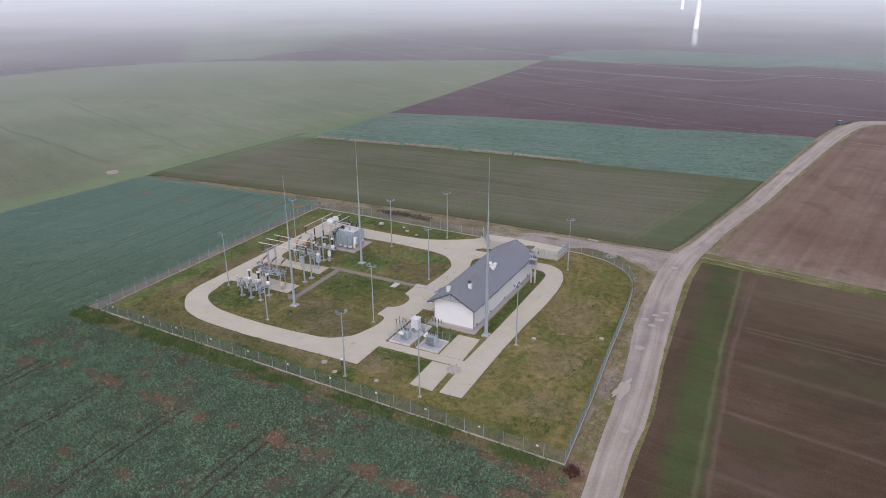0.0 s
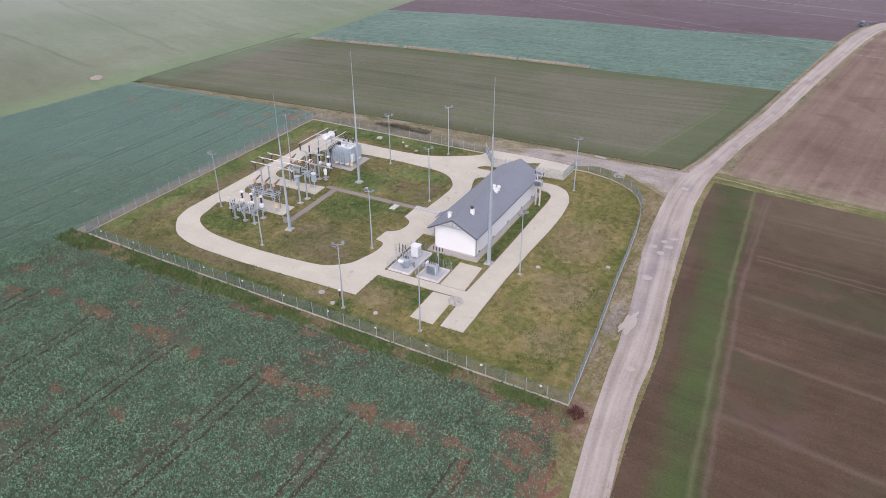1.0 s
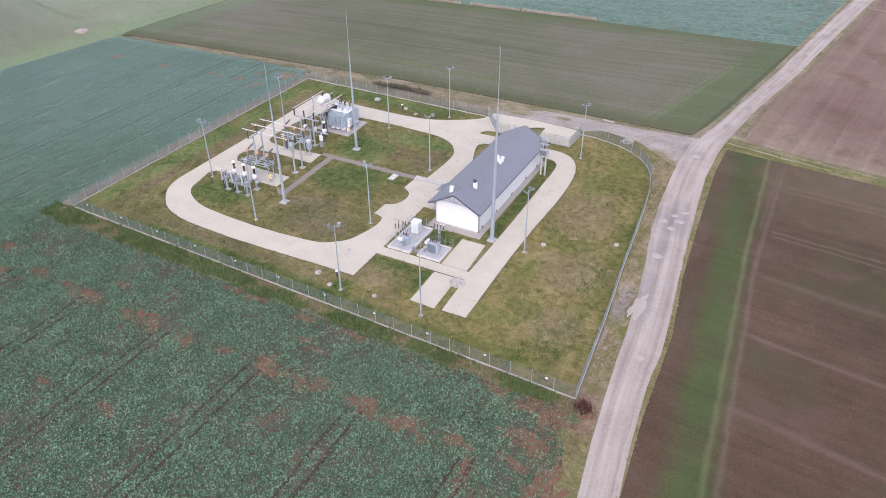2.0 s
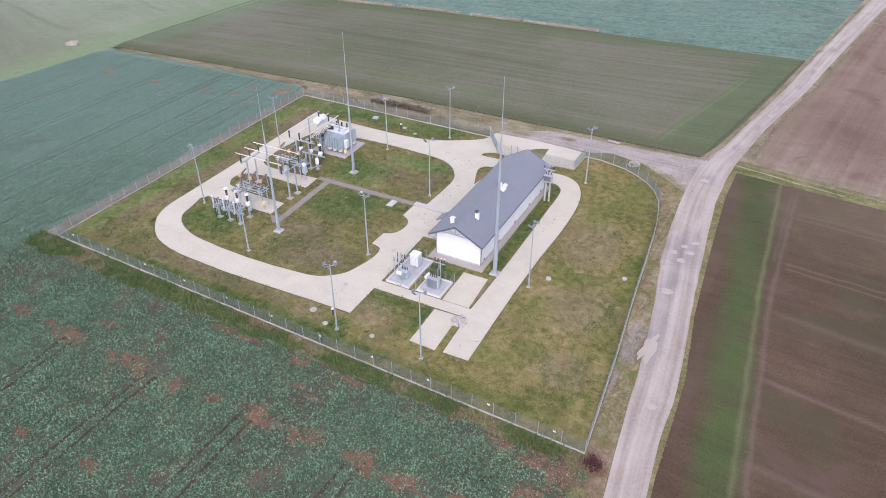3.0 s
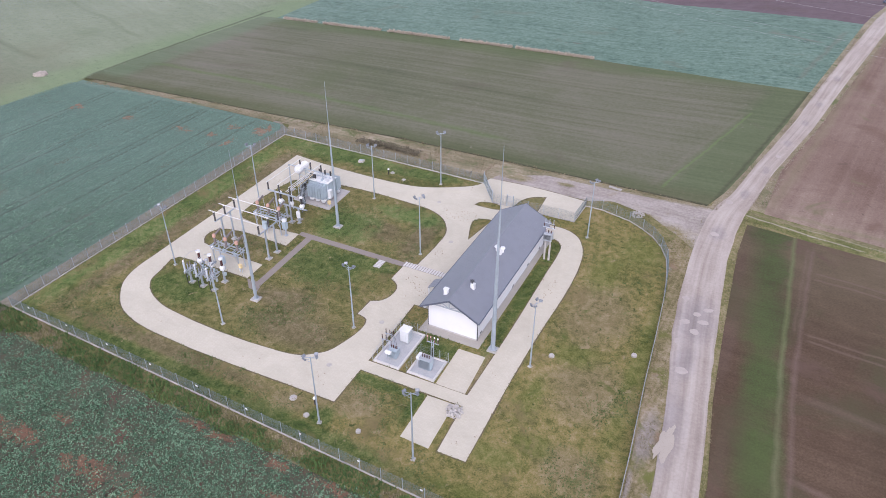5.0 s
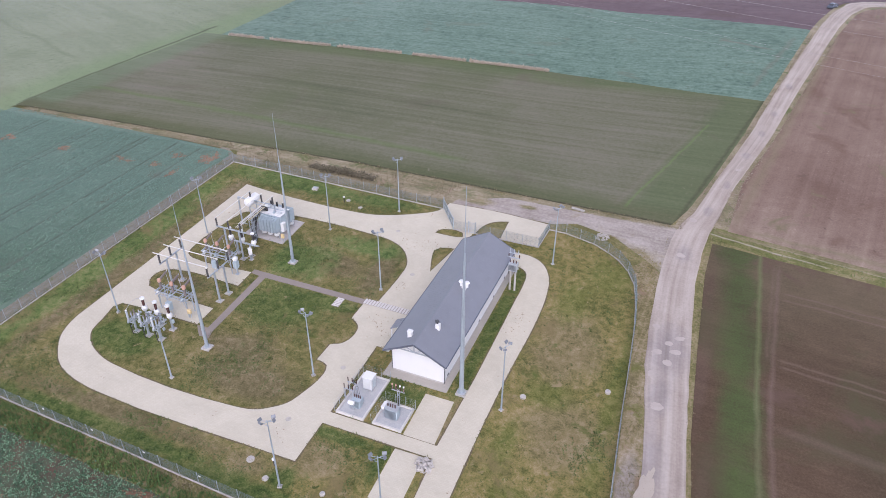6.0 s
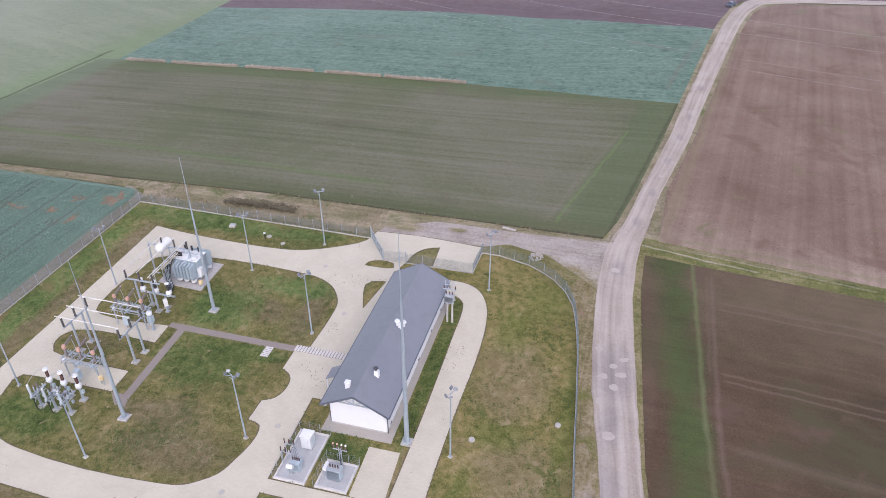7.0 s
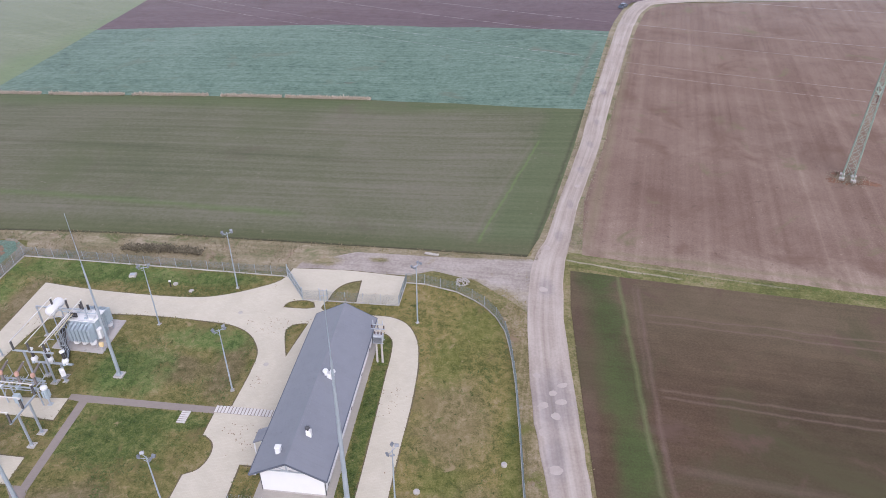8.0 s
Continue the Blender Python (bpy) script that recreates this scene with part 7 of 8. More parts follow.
# ---- far things ----
def car():
    cr = thing("car", "dark blue-grey car parked at the bend of the road", "car", at=pose(50.3, 203.5, terrain(50.3, 203.5) + 0.1, 0, 0, 62))
    bm = bmesh.new()
    side = [(-2.15, 0.35), (-2.1, 0.85), (-1.5, 0.95), (-1.0, 1.45), (0.7, 1.48), (1.3, 0.98), (2.1, 0.85), (2.2, 0.4)]
    left, right = [[bm.verts.new((x, y * (0.85 if z > 1.2 else 1.0), z)) for x, z in side] for y in (0.85, -0.85)]
    for k in range(len(side)):
        j = (k + 1) % len(side)
        bm.faces.new((left[k], left[j], right[j], right[k]))
    bm.faces.new(left[::-1])
    bm.faces.new(right)
    bmesh.ops.recalc_face_normals(bm, faces=bm.faces)
    bmesh.ops.bevel(bm, geom=bm.edges[:], offset=0.05, segments=2, affect="EDGES")
    part("body", bm, M["car_paint"], cr)
    for y in (0.79, -0.79):
        part("side_window", box(bmesh.new(), -0.15, y, 1.02, 1.7, 0.06, 0.34, 0, 0.02), M["glass"], cr)
    wind = part("windscreen", box(bmesh.new(), 0, 0, -0.3, 0.05, 1.35, 0.6), M["glass"], cr)
    wind.matrix_basis = pose(1.02, 0, 1.23, 0, -50, 0)
    rear = part("rear_window", box(bmesh.new(), 0, 0, -0.26, 0.05, 1.3, 0.52), M["glass"], cr)
    rear.matrix_basis = pose(-1.28, 0, 1.2, 0, 44, 0)
    for x in (-1.35, 1.35):
        for y in (-0.78, 0.78):
            wh = part("wheel", tube(bmesh.new(), (x, y - 0.1, 0.32), (x, y + 0.1, 0.32), 0.32, seg=16), M["rubber"], cr)
            part("rim", tube(bmesh.new(), (x, y * 1.0 + (0.105 if y > 0 else -0.105), 0.32), (x, y + (0.115 if y > 0 else -0.115), 0.32), 0.2, seg=12), M["galv"], wh)


car()


def turbine_tower(x, y):
    tt = thing("wind_turbine", "tall white wind turbine tower rising out of a field", "wind turbine", "wind turbines", at=pose(x, y, terrain(x, y)))
    for k in range(4):
        bm = bmesh.new()
        z0, z1 = 24 * k, 24 * (k + 1)
        tube(bm, (0, 0, z0), (0, 0, z1 - 0.1), 2.5 - 0.34 * k, 2.5 - 0.34 * (k + 1), 28)
        part("tower_section", bm, M["turbine"], tt)
    part("foundation", tube(bmesh.new(), (0, 0, -0.3), (0, 0, 0.3), 4.6, seg=24), M["concrete"], tt)
    part("door", box(bmesh.new(), 0.3, -2.46, 1.0, 1.0, 0.12, 2.2), M["tank_grey"], tt)
    part("steps", box(bmesh.new(), 0.3, -3.2, 0.3, 1.4, 1.4, 0.7), M["galv"], tt)


turbine_tower(-62.6, 584.5)
turbine_tower(-138.7, 942.0)
blotch("turbine_yard", -78, 574, 24, 8, 20, M["dirt"], 0.12, "bare yard beside the turbine foot", "gravel", 51)
drape("track_turbine", [(x, y + 1.4) for x, y in EDGE_TRACK] + [(150, 470.5), (150, 468)] + [(x, y - 1.4) for x, y in EDGE_TRACK[::-1]], M["dirt"], 0.12, 24, "pale farm track along the far strip", "track")


def pylon():
    """A square lattice tower with three pairs of arms."""
    py = thing("pylon", "pale green lattice power pylon standing in the ploughed field", "pylon", at=pose(81, 82, terrain(81, 82), 0, 0, -22))
    H, w0, w1 = 31.0, 1.0, 0.42

    def corner(k, z):
        w = w0 + (w1 - w0) * min(1, z / 26)
        return Vector((w * (1, 1, -1, -1)[k % 4], w * (1, -1, -1, 1)[k % 4], z))
    for k in range(4):
        bm = beam(bmesh.new(), corner(k, -0.1), corner(k, 26), 0.13)
        beam(bm, corner(k, 26), corner(k, H - 2), 0.11)
        part("leg", bm, M["pylon_green"], py)
        part("footing", box(bmesh.new(), *corner(k, 0).xy, -0.2, 0.9, 0.9, 0.7, 0, 0.05), M["concrete"], py)
    z, levels = 0.3, []
    while z < H - 2:
        levels.append(z)
        z += max(1.1, 2.5 * (1 - z / 45))
    for i, (a, b) in enumerate(zip(levels, levels[1:])):
        bm = bmesh.new()
        for k in range(4):
            beam(bm, corner(k, a), corner(k + 1, b), 0.055)
            beam(bm, corner(k + 1, a), corner(k, b), 0.055)
            beam(bm, corner(k, b), corner(k + 1, b), 0.045)
        part("lattice", bm, M["pylon_green"], py)
    bm = bmesh.new()
    for k in range(4):
        beam(bm, corner(k, H - 2), (0, 0, H), 0.1)
    part("peak", bm, M["pylon_green"], py)
    for z, reach in ((17.9, 3.2), (25.3, 5.0)):
        for s in (-1, 1):
            bm = bmesh.new()
            tip = Vector((0, s * reach, z))
            for dx in (-0.5, 0.5):
                beam(bm, (dx, s * 0.5, z), tip, 0.09)
                beam(bm, (dx, s * 0.5, z + 1.3), tip, 0.07)
            for q in (0.3, 0.6):
                beam(bm, (-0.5 * (1 - q), s * (0.5 + (reach - 0.5) * q), z), (0.5 * (1 - q), s * (0.5 + (reach - 0.5) * q), z), 0.05)
            arm = part("arm", bm, M["pylon_green"], py)
            part("insulator", ribbed(bmesh.new(), (0, s * reach, 0), z - 1.4, z, 0.05, 0.12, 0.15, 8), M["porcelain"], arm)


pylon()
M["wire_line"] = paint("aluminium_conductor", (0.4, 0.385, 0.385), 0.4, 0.2, 0.1, 1)
along, across = Vector((math.cos(radians(158)), math.sin(radians(158)), 0)), Vector((math.sin(radians(22)), math.cos(radians(22)), 0))
for off, z in ((-3.2, 16.5), (3.2, 16.5), (-5.0, 23.9), (5.0, 23.9), (0, 31.0)):
    bm = bmesh.new()
    start = Vector((81, 82, z)) + across * off
    for way, span in ((1, 260.0), (-1, 180.0)):
        last = start
        for j in range(1, 33):
            s = j / 32
            p = start + along * (way * span * s)
            p.z = z - 14 * s * (1 - s) * (span / 260) ** 2
            tube(bm, last, p, 0.011, seg=4, caps=False)
            last = p
    tagged(part("power_line", bm, M["wire_line"]), "thin pale overhead conductor hung from the pylon", "power line", "power lines")


# ---- plants ----
def tuft_material(name, stops, rough=0.8, far=None, vary=0.85, gloss=0.25):
    m, nt, pos, bsdf = begin(name)
    g = nt.nodes.new("ShaderNodeNewGeometry")
    n = noise_tex(nt, pos, 0.3, 7, 0.72)
    v = math_node(nt, "ADD", math_node(nt, "MULTIPLY", math_node(nt, "SUBTRACT", g.outputs["Random Per Island"], 0.5), vary), math_node(nt, "ADD", 0.425, math_node(nt, "MULTIPLY", math_node(nt, "SUBTRACT", n, 0.36), 1.45 - vary)))
    col = ramp(nt, v, stops)
    # past the line the leaves take a second ramp that imitates haze
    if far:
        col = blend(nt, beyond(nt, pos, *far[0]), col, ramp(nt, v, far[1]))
    finish(nt, bsdf, col, rough)
    bsdf.inputs["Specular IOR Level"].default_value = gloss
    return m


def scatter(name, points, size, leaves, spread, rise, width, material, label, category, seed):
    """Many small plants in one mesh: each a rosette of bent leaves."""
    rng = np.random.default_rng(seed)
    n = len(points)
    base = np.repeat(np.asarray(points, float), leaves, axis=0)
    s = np.repeat(size, leaves) * rng.uniform(0.65, 1.25, n * leaves)
    a = rng.uniform(0, 2 * np.pi, n * leaves)
    d = np.stack([np.cos(a), np.sin(a), np.zeros_like(a)], 1)
    side = np.stack([-np.sin(a), np.cos(a), np.zeros_like(a)], 1)
    up = np.array([0, 0, 1.0])
    r = rng.uniform(0.5, 1.2, n * leaves)
    v0 = base + side * (s * width * 0.3)[:, None]
    v1 = base - side * (s * width * 0.3)[:, None]
    mid = base + d * (s * spread * 0.55)[:, None] + up * (s * rise * r)[:, None]
    v2, v3 = mid - side * (s * width)[:, None], mid + side * (s * width)[:, None]
    v4 = base + d * (s * spread)[:, None] + up * (s * rise * r * rng.uniform(0.55, 1.3, n * leaves))[:, None]
    verts = np.stack([v0, v1, v2, v3, v4], 1).reshape(-1, 3)
    k = np.arange(n * leaves) * 5
    quads = np.stack([k, k + 1, k + 2, k + 3], 1).tolist()
    tris = np.stack([k + 3, k + 2, k + 4], 1).tolist()
    me = bpy.data.meshes.new(name)
    me.from_pydata(verts.tolist(), [], quads + tris)
    me.materials.append(material)
    return tagged(new(name, me), label, category, kind="stuff")


def leaf_cover(name, points, size, leaves, width, material, label, category, seed):
    """A dense cover of small broad leaves in one mesh: each a pointed blade, tilted at random."""
    rng = np.random.default_rng(seed)
    n = len(points) * leaves
    base = np.repeat(np.asarray(points, float), leaves, axis=0)
    s = np.repeat(size, leaves) * rng.uniform(0.6, 1.3, n)
    a = rng.uniform(0, 2 * np.pi, n)
    d = np.stack([np.cos(a), np.sin(a), rng.uniform(0.0, 0.9, n)], 1)
    side = np.stack([-np.sin(a), np.cos(a), rng.uniform(-0.5, 0.5, n)], 1) * (s * width)[:, None]
    base[:, 2] += rng.uniform(0.2, 1.3, n) * s
    mid = base + d * (s * 0.6)[:, None]
    verts = np.stack([base, mid - side, base + d * s[:, None] * np.array([1, 1, 0.8]), mid + side], 1).reshape(-1, 3)
    k = np.arange(n) * 4
    me = bpy.data.meshes.new(name)
    me.from_pydata(verts.tolist(), [], np.stack([k, k + 1, k + 2, k + 3], 1).tolist())
    me.materials.append(material)
    return tagged(new(name, me), label, category, kind="stuff")


def wavy(x, y, size, seed):
    """Smooth random waves in about -1 to 1 over the plan, with features of that size."""
    r = np.random.default_rng(seed)
    total = np.zeros_like(x)
    for k in range(7):
        a, f = r.uniform(0, 6.283), r.uniform(0.6, 1.7) / size * 3.1
        total += np.sin((x * np.cos(a) + y * np.sin(a)) * f + r.uniform(0, 6.283))
    return total / 3.2


def level(x, y):
    w = np.clip((40 - x) / 60, 0, 1)
    w = w * w * (3 - 2 * w)
    z = -0.035 * 10 * np.log1p(np.exp(np.clip((y - 55) / 10, -40, 40))) * w - 0.3 * np.log1p(np.exp(np.clip((-x - 70) / 10, -40, 40)))
    return 8 * np.tanh(z / 8)


def spots(x0, x1, y0, y1, density, rng, keep):
    """Random points of a rectangle for which keep(x, y) holds."""
    n = int((x1 - x0) * (y1 - y0) * density)
    x, y = rng.uniform(x0, x1, n), rng.uniform(y0, y1, n)
    ok = keep(x, y)
    x, y = x[ok], y[ok]
    return np.stack([x, y, level(x, y) + 0.02], 1)


def within(loop, x, y):
    """Which points lie inside a plan loop."""
    hit = np.zeros(len(x), bool)
    for (ax, ay), (bx, by) in zip(loop, loop[1:] + loop[:1]):
        if ay != by:
            hit ^= ((ay > y) != (by > y)) & (x < (bx - ax) * (y - ay) / (by - ay) + ax)
    return hit


rng = np.random.default_rng(7)


def crop_ok(x, y):
    """Dense, but thin over bare soil, in the wheel tracks and towards the edges."""
    p = 0.97 - 0.6 * np.clip((wavy(x, y, 9, 31) + 0.6 * wavy(x, y, 2.5, 32) + 0.4 * wavy(x, y, 0.9, 30) - 0.5) / 0.4, 0, 1)
    p = p * np.clip(0.9 + 0.22 * np.sin(x * 8.4 + 0.5 * wavy(x, y * 0.1, 2, 29)) + 0.12 * np.sin(x * 3.7), 0.5, 1)
    for sx, sy, rx, ry in SOIL:
        d = np.sqrt(((x - sx) / rx) ** 2 + ((y - sy) / ry) ** 2) + 0.3 * wavy(x, y, 1.3, 33) + 0.2 * wavy(x, y, 0.5, 34)
        p = np.minimum(p, np.clip((d - 0.25) / 1.2, 0.2, 1))
    for t in TRAMS:
        p = np.where((y < -36.5) & (np.abs(x - t - 0.1 * wavy(x, y, 3, 35)) < 0.24 + 0.1 * wavy(x, y, 2, 38)), 0.25, p)
    edge = -25.75 - 0.012 * (x + 20) + 0.4 * wavy(x, y, 4, 36) + 0.2 * wavy(x, y, 1.2, 39) - y
    p = p * np.clip((edge + 0.6) / 1.2, 0, 1) * np.where(edge < 2.2, 0.85, 1)
    p = np.where(x > 25.2 - 0.11 * (y + 27) - 1.6 + 0.4 * wavy(x, y, 3, 37), 0, p)
    return rng.random(len(x)) < p


# second ramp: haze put into the leaf colour towards the north-west
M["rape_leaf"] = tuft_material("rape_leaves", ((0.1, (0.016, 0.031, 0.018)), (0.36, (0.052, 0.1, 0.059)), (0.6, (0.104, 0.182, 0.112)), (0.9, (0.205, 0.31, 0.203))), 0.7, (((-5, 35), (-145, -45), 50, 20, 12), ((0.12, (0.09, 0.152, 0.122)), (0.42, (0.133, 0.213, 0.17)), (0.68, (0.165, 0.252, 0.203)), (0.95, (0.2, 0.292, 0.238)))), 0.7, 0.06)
pts = spots(-66, 27, -66, -25, 56.0, rng, crop_ok)
pts = np.concatenate([pts, spots(-66, 35, -104, -66, 5.0, rng, lambda x, y: (x < 24.6 - 0.11 * (y + 27)) & (wavy(x, y, 9, 31) < 0.9))])
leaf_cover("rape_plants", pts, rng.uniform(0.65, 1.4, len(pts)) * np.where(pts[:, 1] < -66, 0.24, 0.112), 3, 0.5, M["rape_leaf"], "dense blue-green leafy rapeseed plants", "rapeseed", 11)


def west_ok(x, y):
    p = 0.95 - 0.5 * np.clip((wavy(x, y, 14, 41) + 0.4 * wavy(x, y, 4, 42) - 0.75) / 0.3, 0, 1)
    for sx, sy, rx, ry in SOIL:
        if sx < -55:
            d = np.sqrt(((x - sx) / rx) ** 2 + ((y - sy) / ry) ** 2) + 0.35 * wavy(x, y, 1.3, 33)
            p = np.minimum(p, np.clip((d - 0.45) / 1.1, 0.3, 1))
    for t in WEST_TRAMS:
        p = np.where(np.abs(x - t - 0.15 * wavy(x, y, 3, 35)) < 0.3, 0.06, p)
    rows = np.sin(x * 9.0 + 0.6 * wavy(x, y * 0.05, 2, 43)) + 0.7 * np.sin(x * 4.3 + 1.0) + 0.8 * wavy(x, y * 0.04, 1.2, 44)
    p = p * np.clip(0.72 + 0.3 * rows, 0.25, 1)
    p = np.where((x > -66) & (y < -25), 0, p) * np.clip((-61.9 + 0.35 * wavy(x, y, 4, 36) - x) / 0.9, 0, 1)
    return (rng.random(len(x)) < p) & (x > -130 + 0.1 * np.maximum(y, 0))


pts = spots(-129, -61.4, -60, 42.6, 30.0, rng, west_ok)
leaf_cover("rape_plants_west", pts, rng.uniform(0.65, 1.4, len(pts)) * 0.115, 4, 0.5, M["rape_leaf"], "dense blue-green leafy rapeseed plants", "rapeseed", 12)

M["grass_tuft"] = land("lawn_tufts", DRY, island=0.35, bump=0.0, **LAWN_LOOK)
M["lush_tuft"] = tuft_material("lush_grass", ((0.12, (0.028, 0.05, 0.014)), (0.5, (0.066, 0.1, 0.027)), (0.9, (0.125, 0.142, 0.05))), vary=0.5)
M["pale_tuft"] = tuft_material("pale_dry_grass", ((0.15, (0.17, 0.14, 0.1)), (0.5, (0.24, 0.2, 0.155)), (0.95, (0.32, 0.27, 0.215))))
M["verge_tuft"] = tuft_material("rank_verge_grass", ((0.12, (0.03, 0.06, 0.018)), (0.5, (0.06, 0.11, 0.031)), (0.78, (0.1, 0.14, 0.046)), (0.95, (0.15, 0.155, 0.07))), vary=0.5)
M["dry_tuft"] = tuft_material("dry_grass", ((0.15, (0.09, 0.08, 0.04)), (0.45, (0.165, 0.135, 0.075)), (0.7, (0.23, 0.19, 0.12)), (0.95, (0.3, 0.25, 0.17))))


def grass_ok(x, y):
    ok = within(LAWN, x, y)
    ok &= ~within(DRIVE, x, y) | within(HOLE_LAWN, x, y) | within(HOLE_HOUSE, x, y) | within(HOLE_WEDGE, x, y) | within(HOLE_GATE, x, y)
    for x0, x1, y0, y1 in ((-7.8, 0.9, -1.4, 26), (-9.8, -6.1, -9.1, -2), (-5.2, -1.4, -9, -5.1), (-1.4, 2.65, -9.0, -2.2), (-1.2, 2.5, -18, -10.9), (-42.5, -35, 18.4, 25.5), (-35.1, -16.1, 9.9, 11.15), (-33.6, -31.8, -4.2, 10), (-9.4, -7.5, 2.9, 5.9), (-20.3, -19.1, 8, 10.1)):
        ok &= ~((x0 < x) & (x < x1) & (y0 < y) & (y < y1))
    return ok


pts = spots(-59, 23, -24, 39, 26.0, rng, grass_ok)
gx, gy = pts[:, 0], pts[:, 1]
wet = wavy(gx, gy, 9, 51) + 0.6 * wavy(gx, gy, 2.5, 52) + 0.3 * wavy(gx, gy, 0.8, 50) + rng.normal(0, 0.3, len(gx))
wet += 1.2 * (gy > 32.8) * (gx < -15) + 0.9 * (gx < -53.5) + 1.0 * ((gx > -34) & (gx < -22) & (gy > 0) & (gy < 9.5)) + 0.4 * (gy < -18) - 0.2 * (gx > 6) + 1.6 * ((gx > 0.8) & (gx < 3.2) & (gy > -1) & (gy < 26)) + 0.9 * ((gx > -34) & (gx < -26) & (gy > 11) & (gy < 19)) + 0.8 * ((gx > -10.4) & (gx < 0) & (gy > -5) & (gy < 0))
lush = wet > 0.75 + 0.3 * (gx > 4)
keep = lush | (rng.random(len(gx)) < 0.75)
dry = pts[~lush & keep]
leaf_cover("lawn_grass", dry, rng.uniform(0.6, 1.4, len(dry)) * 0.1, 3, 0.28, M["grass_tuft"], "short patchy olive and straw-coloured grass", "grass", 13)
leaf_cover("lawn_grass_lush", pts[lush], rng.uniform(0.6, 1.5, int(lush.sum())) * 0.1, 4, 0.28, M["lush_tuft"], "thicker green tufts in the lawn", "grass", 14)
clump = pts[(wavy(gx, gy, 1.6, 60) + 0.5 * wavy(gx, gy, 0.6, 61) + 0.5 * wet + rng.normal(0, 0.2, len(gx)) > 1.15) & (rng.random(len(gx)) < 0.5)]
scatter("grass_clumps", clump, rng.uniform(0.6, 1.4, len(clump)) * 0.17, 5, 0.8, 0.9, 0.14, M["lush_tuft"], "dark green clumps of longer grass in the lawn", "grass", 28)
# rough strips along the fence, the road and the tracks
pts = spots(-62, 24.5, -28, -22, 26.0, rng, lambda x, y: ~within(LAWN, x, y) & (y < -22.0 - 0.031 * (x + 58) - 0.12) & (y > -25.9 - 0.012 * (x + 20) + 0.4 * wavy(x, y, 4, 36)))
green = wavy(pts[:, 0], pts[:, 1], 6, 54) + 0.5 * wavy(pts[:, 0], pts[:, 1], 2, 55) > -0.75 + 0.04 * np.clip(pts[:, 0], 0, 30)
scatter("verge_grass_green", pts[green], rng.uniform(0.6, 1.5, int(green.sum())) * 0.24, 6, 0.7, 1.1, 0.11, M["verge_tuft"], "green rough grass outside the fence", "grass", 15)
scatter("verge_grass_dry", pts[~green], rng.uniform(0.6, 1.4, int((~green).sum())) * 0.2, 6, 0.7, 1.1, 0.1, M["dry_tuft"], "dry rough grass outside the fence", "grass", 16)
pts = spots(-122, 21, 39.3, 48.4, 7.0, rng, lambda x, y: ((x > -60) | (y > 43.6)) & (y < np.where(x < -60, 46.3, np.where(x < -39, 47.6, 48.3))) & ~((x > -16) & (x < 22) & (y < 47.2)) & (wavy(x, y, 5, 56) > -0.7))
scatter("back_verge_grass", pts, rng.uniform(0.6, 1.5, len(pts)) * 0.2, 6, 0.7, 0.9, 0.1, M["dry_tuft"], "dry tall grass along the back verge", "grass", 17)


def roadside(x, y):
    west = (x > 20.4 - 0.06 * y * (y < 0)) & (x < np.interp(y, [-60, -27, -11, 1.5, 9, 17, 33], [30.0, 26.0, 24.9, 23.6, 22.5, 21.5, 20.7]) - 0.15)
    east = np.abs(x - np.interp(y, [-60, -24, -9.4, 3, 17, 36, 46], [32.3, 29.95, 29.65, 28.3, 27.4, 26.6, 27.0])) < 0.35
    return (west | east) & ~within(LAWN, x, y) & (wavy(x, y, 3, 57) + 0.5 * wavy(x, y, 1, 58) > 0.0)


pts = spots(17, 36, -60, 47, 12.0, rng, roadside)
scatter("road_verge_grass", pts, rng.uniform(0.6, 1.3, len(pts)) * 0.15, 5, 0.8, 0.9, 0.1, M["dry_tuft"], "dry patchy grass along the road", "grass", 18)
pts = spots(27, 130, 35, 50, 7.0, rng, lambda x, y: (np.abs(y - (47.0 - 0.108 * (x - 27))) < 1.2) & (np.abs(y - (47.2 - 0.13 * (x - 27))) > 0.3))
scatter("ditch_grass", pts, rng.uniform(0.6, 1.4, len(pts)) * 0.15, 5, 0.7, 0.8, 0.14, M["lush_tuft"], "green grass in the ditch between the fields", "grass", 19)
M["reed"] = tuft_material("dry_reeds", ((0.15, (0.26, 0.22, 0.17)), (0.5, (0.36, 0.31, 0.25)), (0.9, (0.46, 0.4, 0.34))))
line = []
for k in range(4200):
    s = rng.random()
    x = -116 + 97 * s
    y = float(np.interp(x, *zip(*EDGE_SPROUTS))) + rng.normal(0, 0.3)
    if noise.noise((x * 0.18, 0, 15)) > -0.3:
        line.append((x, y, terrain(x, y)))
line = np.array(line)
scatter("reed_strip", line, rng.uniform(0.7, 1.4, len(line)) * 0.5, 5, 0.5, 1.0, 0.07, M["reed"], "pale dry reeds along the field boundary", "reeds", 20)
M["bush_leaf"] = tuft_material("dark_bush_leaves", ((0.15, (0.06, 0.052, 0.035)), (0.5, (0.1, 0.088, 0.058)), (0.9, (0.17, 0.145, 0.1))))
line = []
for k in range(800):
    x = rng.uniform(-45, -31.5)
    hgt = 0.9 * (1 - ((x + 38.2) / 7.2) ** 2) * (0.7 + 0.4 * noise.noise((x * 0.6, 0, 17)))
    line.append((x, 43.1 + rng.normal(0, 0.5), rng.uniform(0.05, max(0.1, hgt))))
scatter("bush_row", np.array(line), rng.uniform(0.7, 1.3, len(line)) * 0.35, 5, 0.8, 0.6, 0.2, M["bush_leaf"], "low dark leafless bushes behind the fence", "bush", 21)
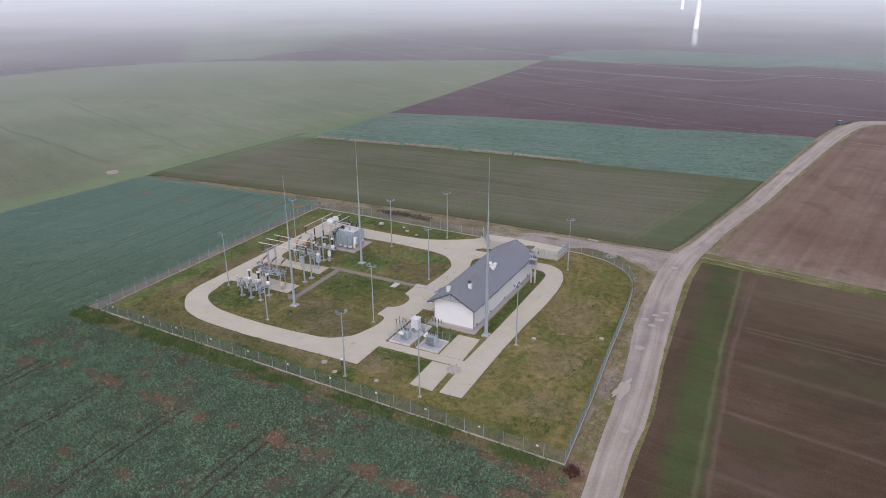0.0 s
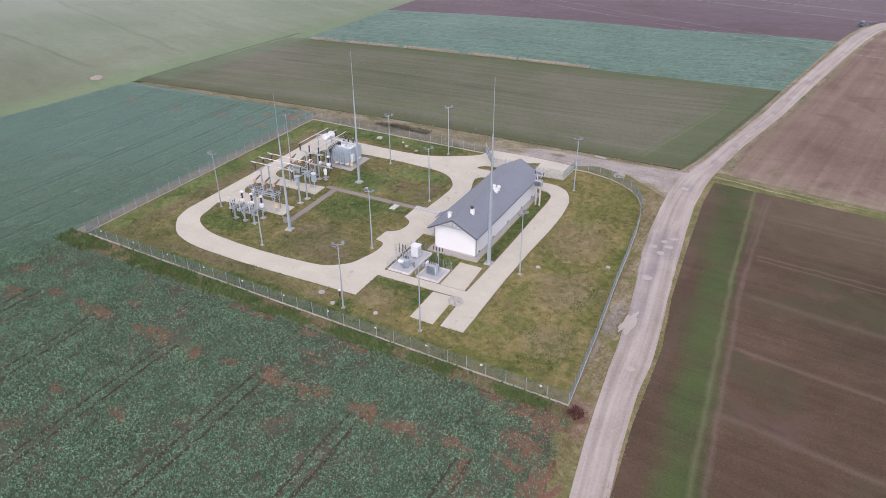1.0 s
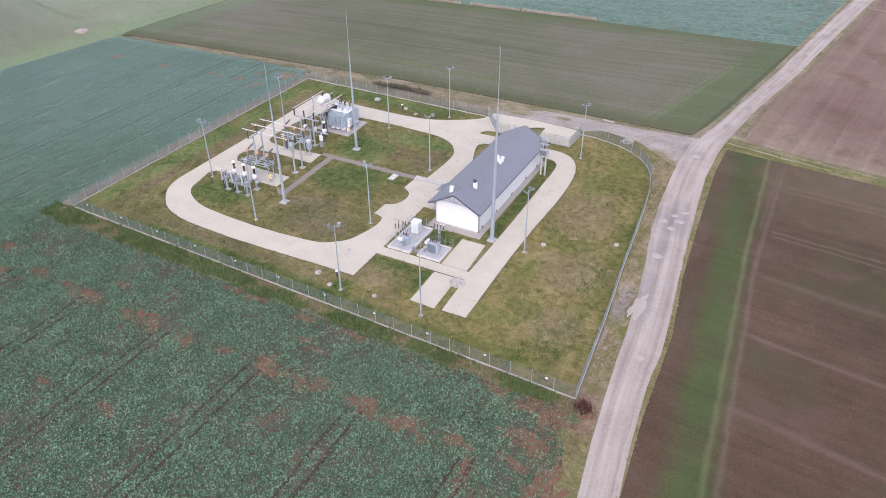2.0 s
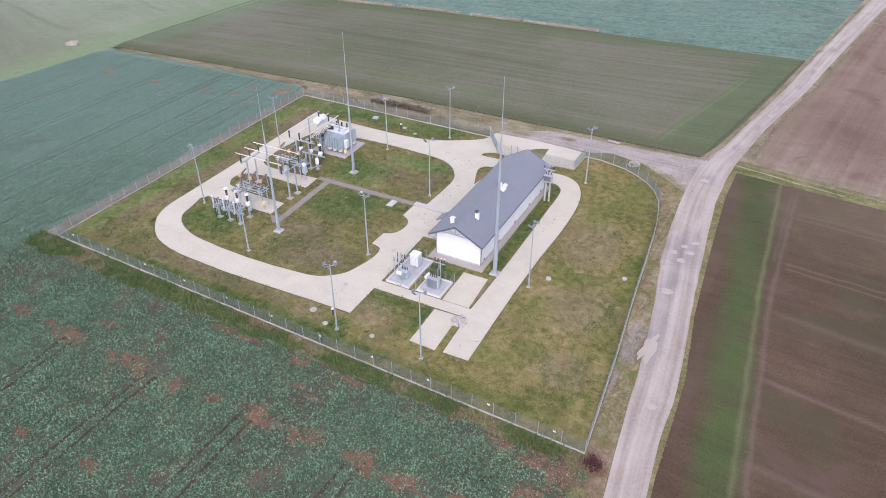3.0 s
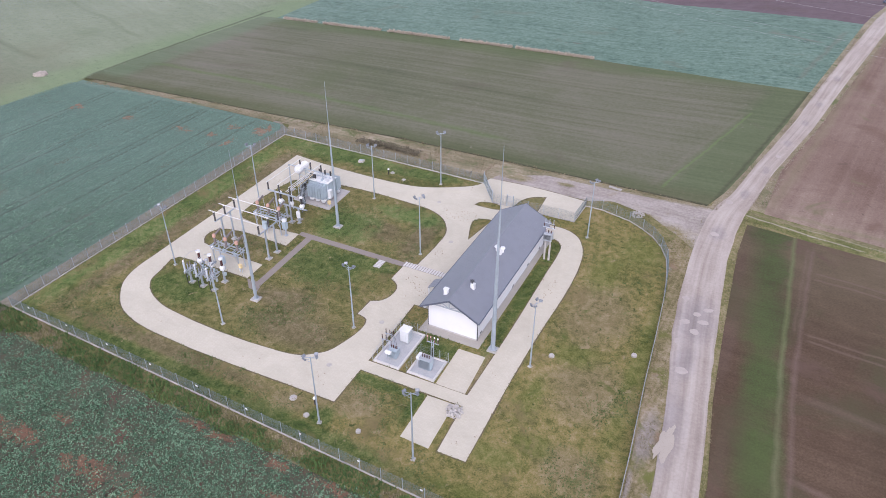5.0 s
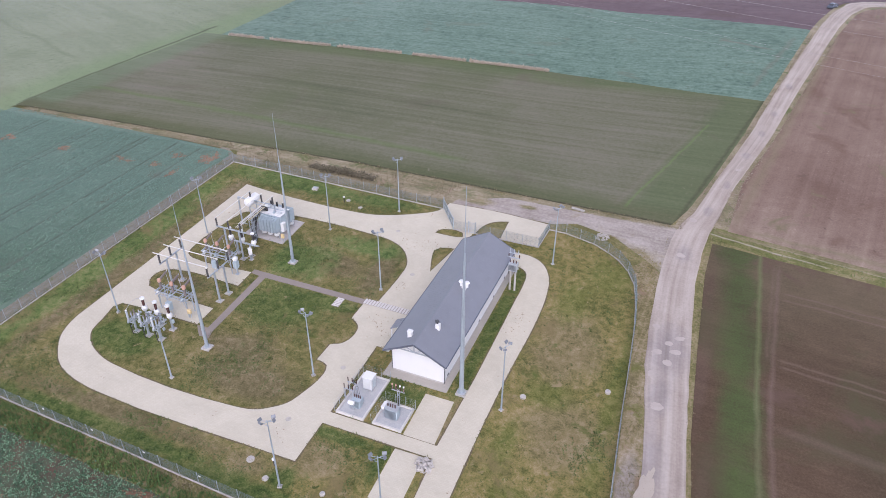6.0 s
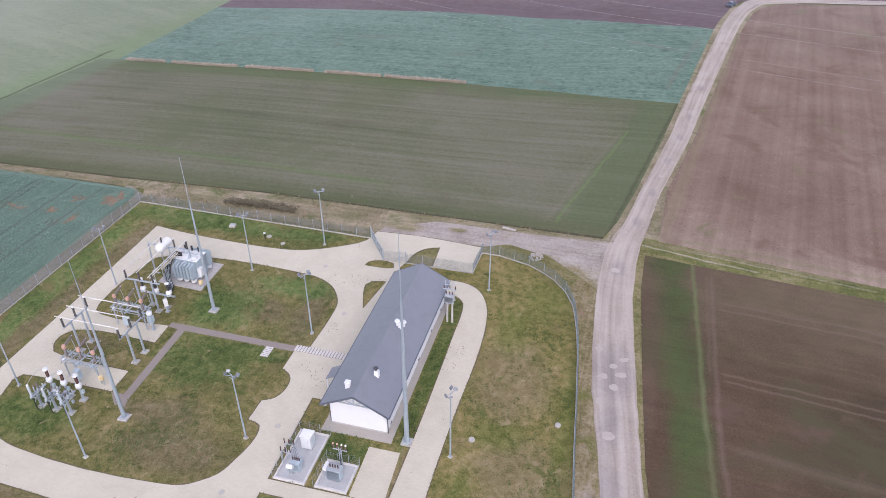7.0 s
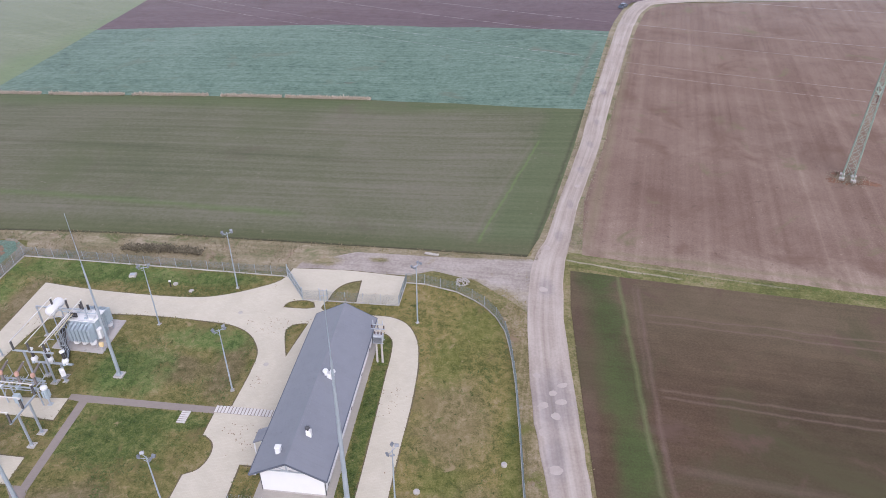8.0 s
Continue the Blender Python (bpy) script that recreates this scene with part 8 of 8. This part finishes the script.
blotch("bare_soil", 81.2, 81.6, 3.6, 2.6, 10, M["red_soil"], 0.05, "dark bare earth round the pylon foot", "soil", 61, 0.5)
line = [(81 + rng.normal(0, 1.3), 82 + rng.normal(0, 1.3), terrain(81, 82)) for k in range(700)]
scatter("pylon_grass", np.array(line), rng.uniform(0.7, 1.3, len(line)) * 0.27, 6, 0.7, 1.1, 0.1, M["pale_tuft"], "dry tall grass round the pylon foot", "grass", 22)


def litter_ok(x, y):
    """Along the edges of the driveway."""
    on = within(DRIVE, x, y) & ~(within(HOLE_LAWN, x, y) | within(HOLE_HOUSE, x, y) | within(HOLE_WEDGE, x, y) | within(HOLE_GATE, x, y))
    return on & (wavy(x, y, 6, 71) + 0.6 * wavy(x, y, 1.5, 72) > 0.95)


M["litter"] = tuft_material("dead_leaves", ((0.15, (0.1, 0.065, 0.04)), (0.5, (0.17, 0.112, 0.07)), (0.9, (0.25, 0.175, 0.115))))
pts = spots(-52, 7, -18, 41, 3.4, rng, litter_ok)
pts[:, 2] = 0.05
scatter("leaf_litter", pts, rng.uniform(0.5, 1.6, len(pts)) * 0.09, 2, 1.0, 0.15, 0.4, M["litter"], "dead brown leaves blown over the driveway", "leaves", 23)
pts = spots(13, 25.5, -38, -25, 16.0, rng, lambda x, y: (wavy(x, y, 4, 81) + 0.5 * wavy(x, y, 1.2, 82) + 0.12 * (x - 20) > 0.15) & (x < 25.6 - 0.1 * (y + 27) - 0.3) & (y < -25.0 + 0.4 * wavy(x, y, 2, 83)))
scatter("dead_weeds", pts, rng.uniform(0.6, 1.5, len(pts)) * 0.13, 4, 0.8, 0.8, 0.14, M["litter"], "dead reddish-brown weeds at the field corner", "weeds", 24)
pts = spots(-60, 20, -27.8, -24.6, 12.0, rng, lambda x, y: np.abs(y + 25.95 + 0.012 * (x + 20) - 0.4 * wavy(x, y, 4, 36) - 0.3 * wavy(x, y, 1.5, 84)) < 0.5 + 0.3 * wavy(x, y, 7, 85))
scatter("dead_weeds", pts, rng.uniform(0.6, 1.5, len(pts)) * 0.13, 4, 0.8, 0.6, 0.16, M["litter"], "dead reddish-brown weeds along the crop edge", "weeds", 25)
def scruffy(x, y):
    """The grassy patches at the edge of the gravel."""
    near = np.minimum.reduce([np.hypot((x - a) / c, (y - b) / d) for a, b, c, d in ((15.5, 36.5, 4.5, 2.6), (9.5, 40.2, 4, 1.1), (19, 32, 2, 5), (5, 47.4, 14, 0.6))])
    return ~within(LAWN, x, y) & (x < 20.7) & (near + 0.35 * wavy(x, y, 2.0, 86) < 0.85)


pts = spots(-10, 22, 26, 48, 9.0, rng, scruffy)
scatter("junction_grass", pts, rng.uniform(0.6, 1.4, len(pts)) * 0.14, 5, 0.8, 0.9, 0.12, M["grass_tuft"], "patchy olive grass at the edge of the gravel", "grass", 26)
M["red_twig"] = tuft_material("dark_red_twigs", ((0.15, (0.035, 0.016, 0.014)), (0.5, (0.075, 0.03, 0.027)), (0.9, (0.13, 0.06, 0.05))))
line = [(24.3 + rng.normal(0, 0.42), -25.35 + rng.normal(0, 0.35), rng.uniform(0.02, 0.55)) for k in range(150)]
scatter("corner_bush", np.array(line), rng.uniform(0.7, 1.3, len(line)) * 0.3, 5, 0.7, 0.8, 0.14, M["red_twig"], "small dark red leafless bush at the fence corner", "bush", 27)
pts = spots(20, 50, 47, 170, 9.0, rng, lambda x, y: (np.abs(x - np.interp(y, [47, 54, 66.6, 90.6, 113, 170], [21.6, 23.2, 25.6, 30.2, 34.2, 43.6])) < 0.45) | (np.abs(x - np.interp(y, [47, 54, 67, 91, 116, 170], [27.6, 28.6, 30.4, 35.4, 40.0, 50.0])) < 0.5 + 0.7 * (y < 64)))
pts = pts[wavy(pts[:, 0], pts[:, 1], 6, 91) + 0.5 * wavy(pts[:, 0], pts[:, 1], 1.5, 92) > -0.5]
scatter("north_road_grass", pts, rng.uniform(0.6, 1.5, len(pts)) * 0.2, 5, 0.7, 1.0, 0.1, M["pale_tuft"], "pale dry grass along the road edge", "grass", 29)
bits = []
for sx, sy, rx, ry in SOIL:
    n = int(26 * rx * ry) + 8
    bits.append(np.stack([sx + rx * rng.normal(0, 0.62, n), sy + ry * rng.normal(0, 0.62, n)], 1))
bits = np.concatenate(bits)
bits = np.stack([bits[:, 0], bits[:, 1], level(bits[:, 0], bits[:, 1]) + 0.04], 1)
M["tan_weed"] = tuft_material("dead_tan_growth", ((0.12, (0.09, 0.05, 0.034)), (0.45, (0.17, 0.1, 0.066)), (0.7, (0.25, 0.16, 0.1)), (0.95, (0.3, 0.23, 0.14))))
scatter("dead_growth", bits, rng.uniform(0.6, 1.5, len(bits)) * 0.16, 4, 0.9, 0.5, 0.16, M["tan_weed"], "dead tan and rusty growth on the bare soil patches", "weeds", 30)
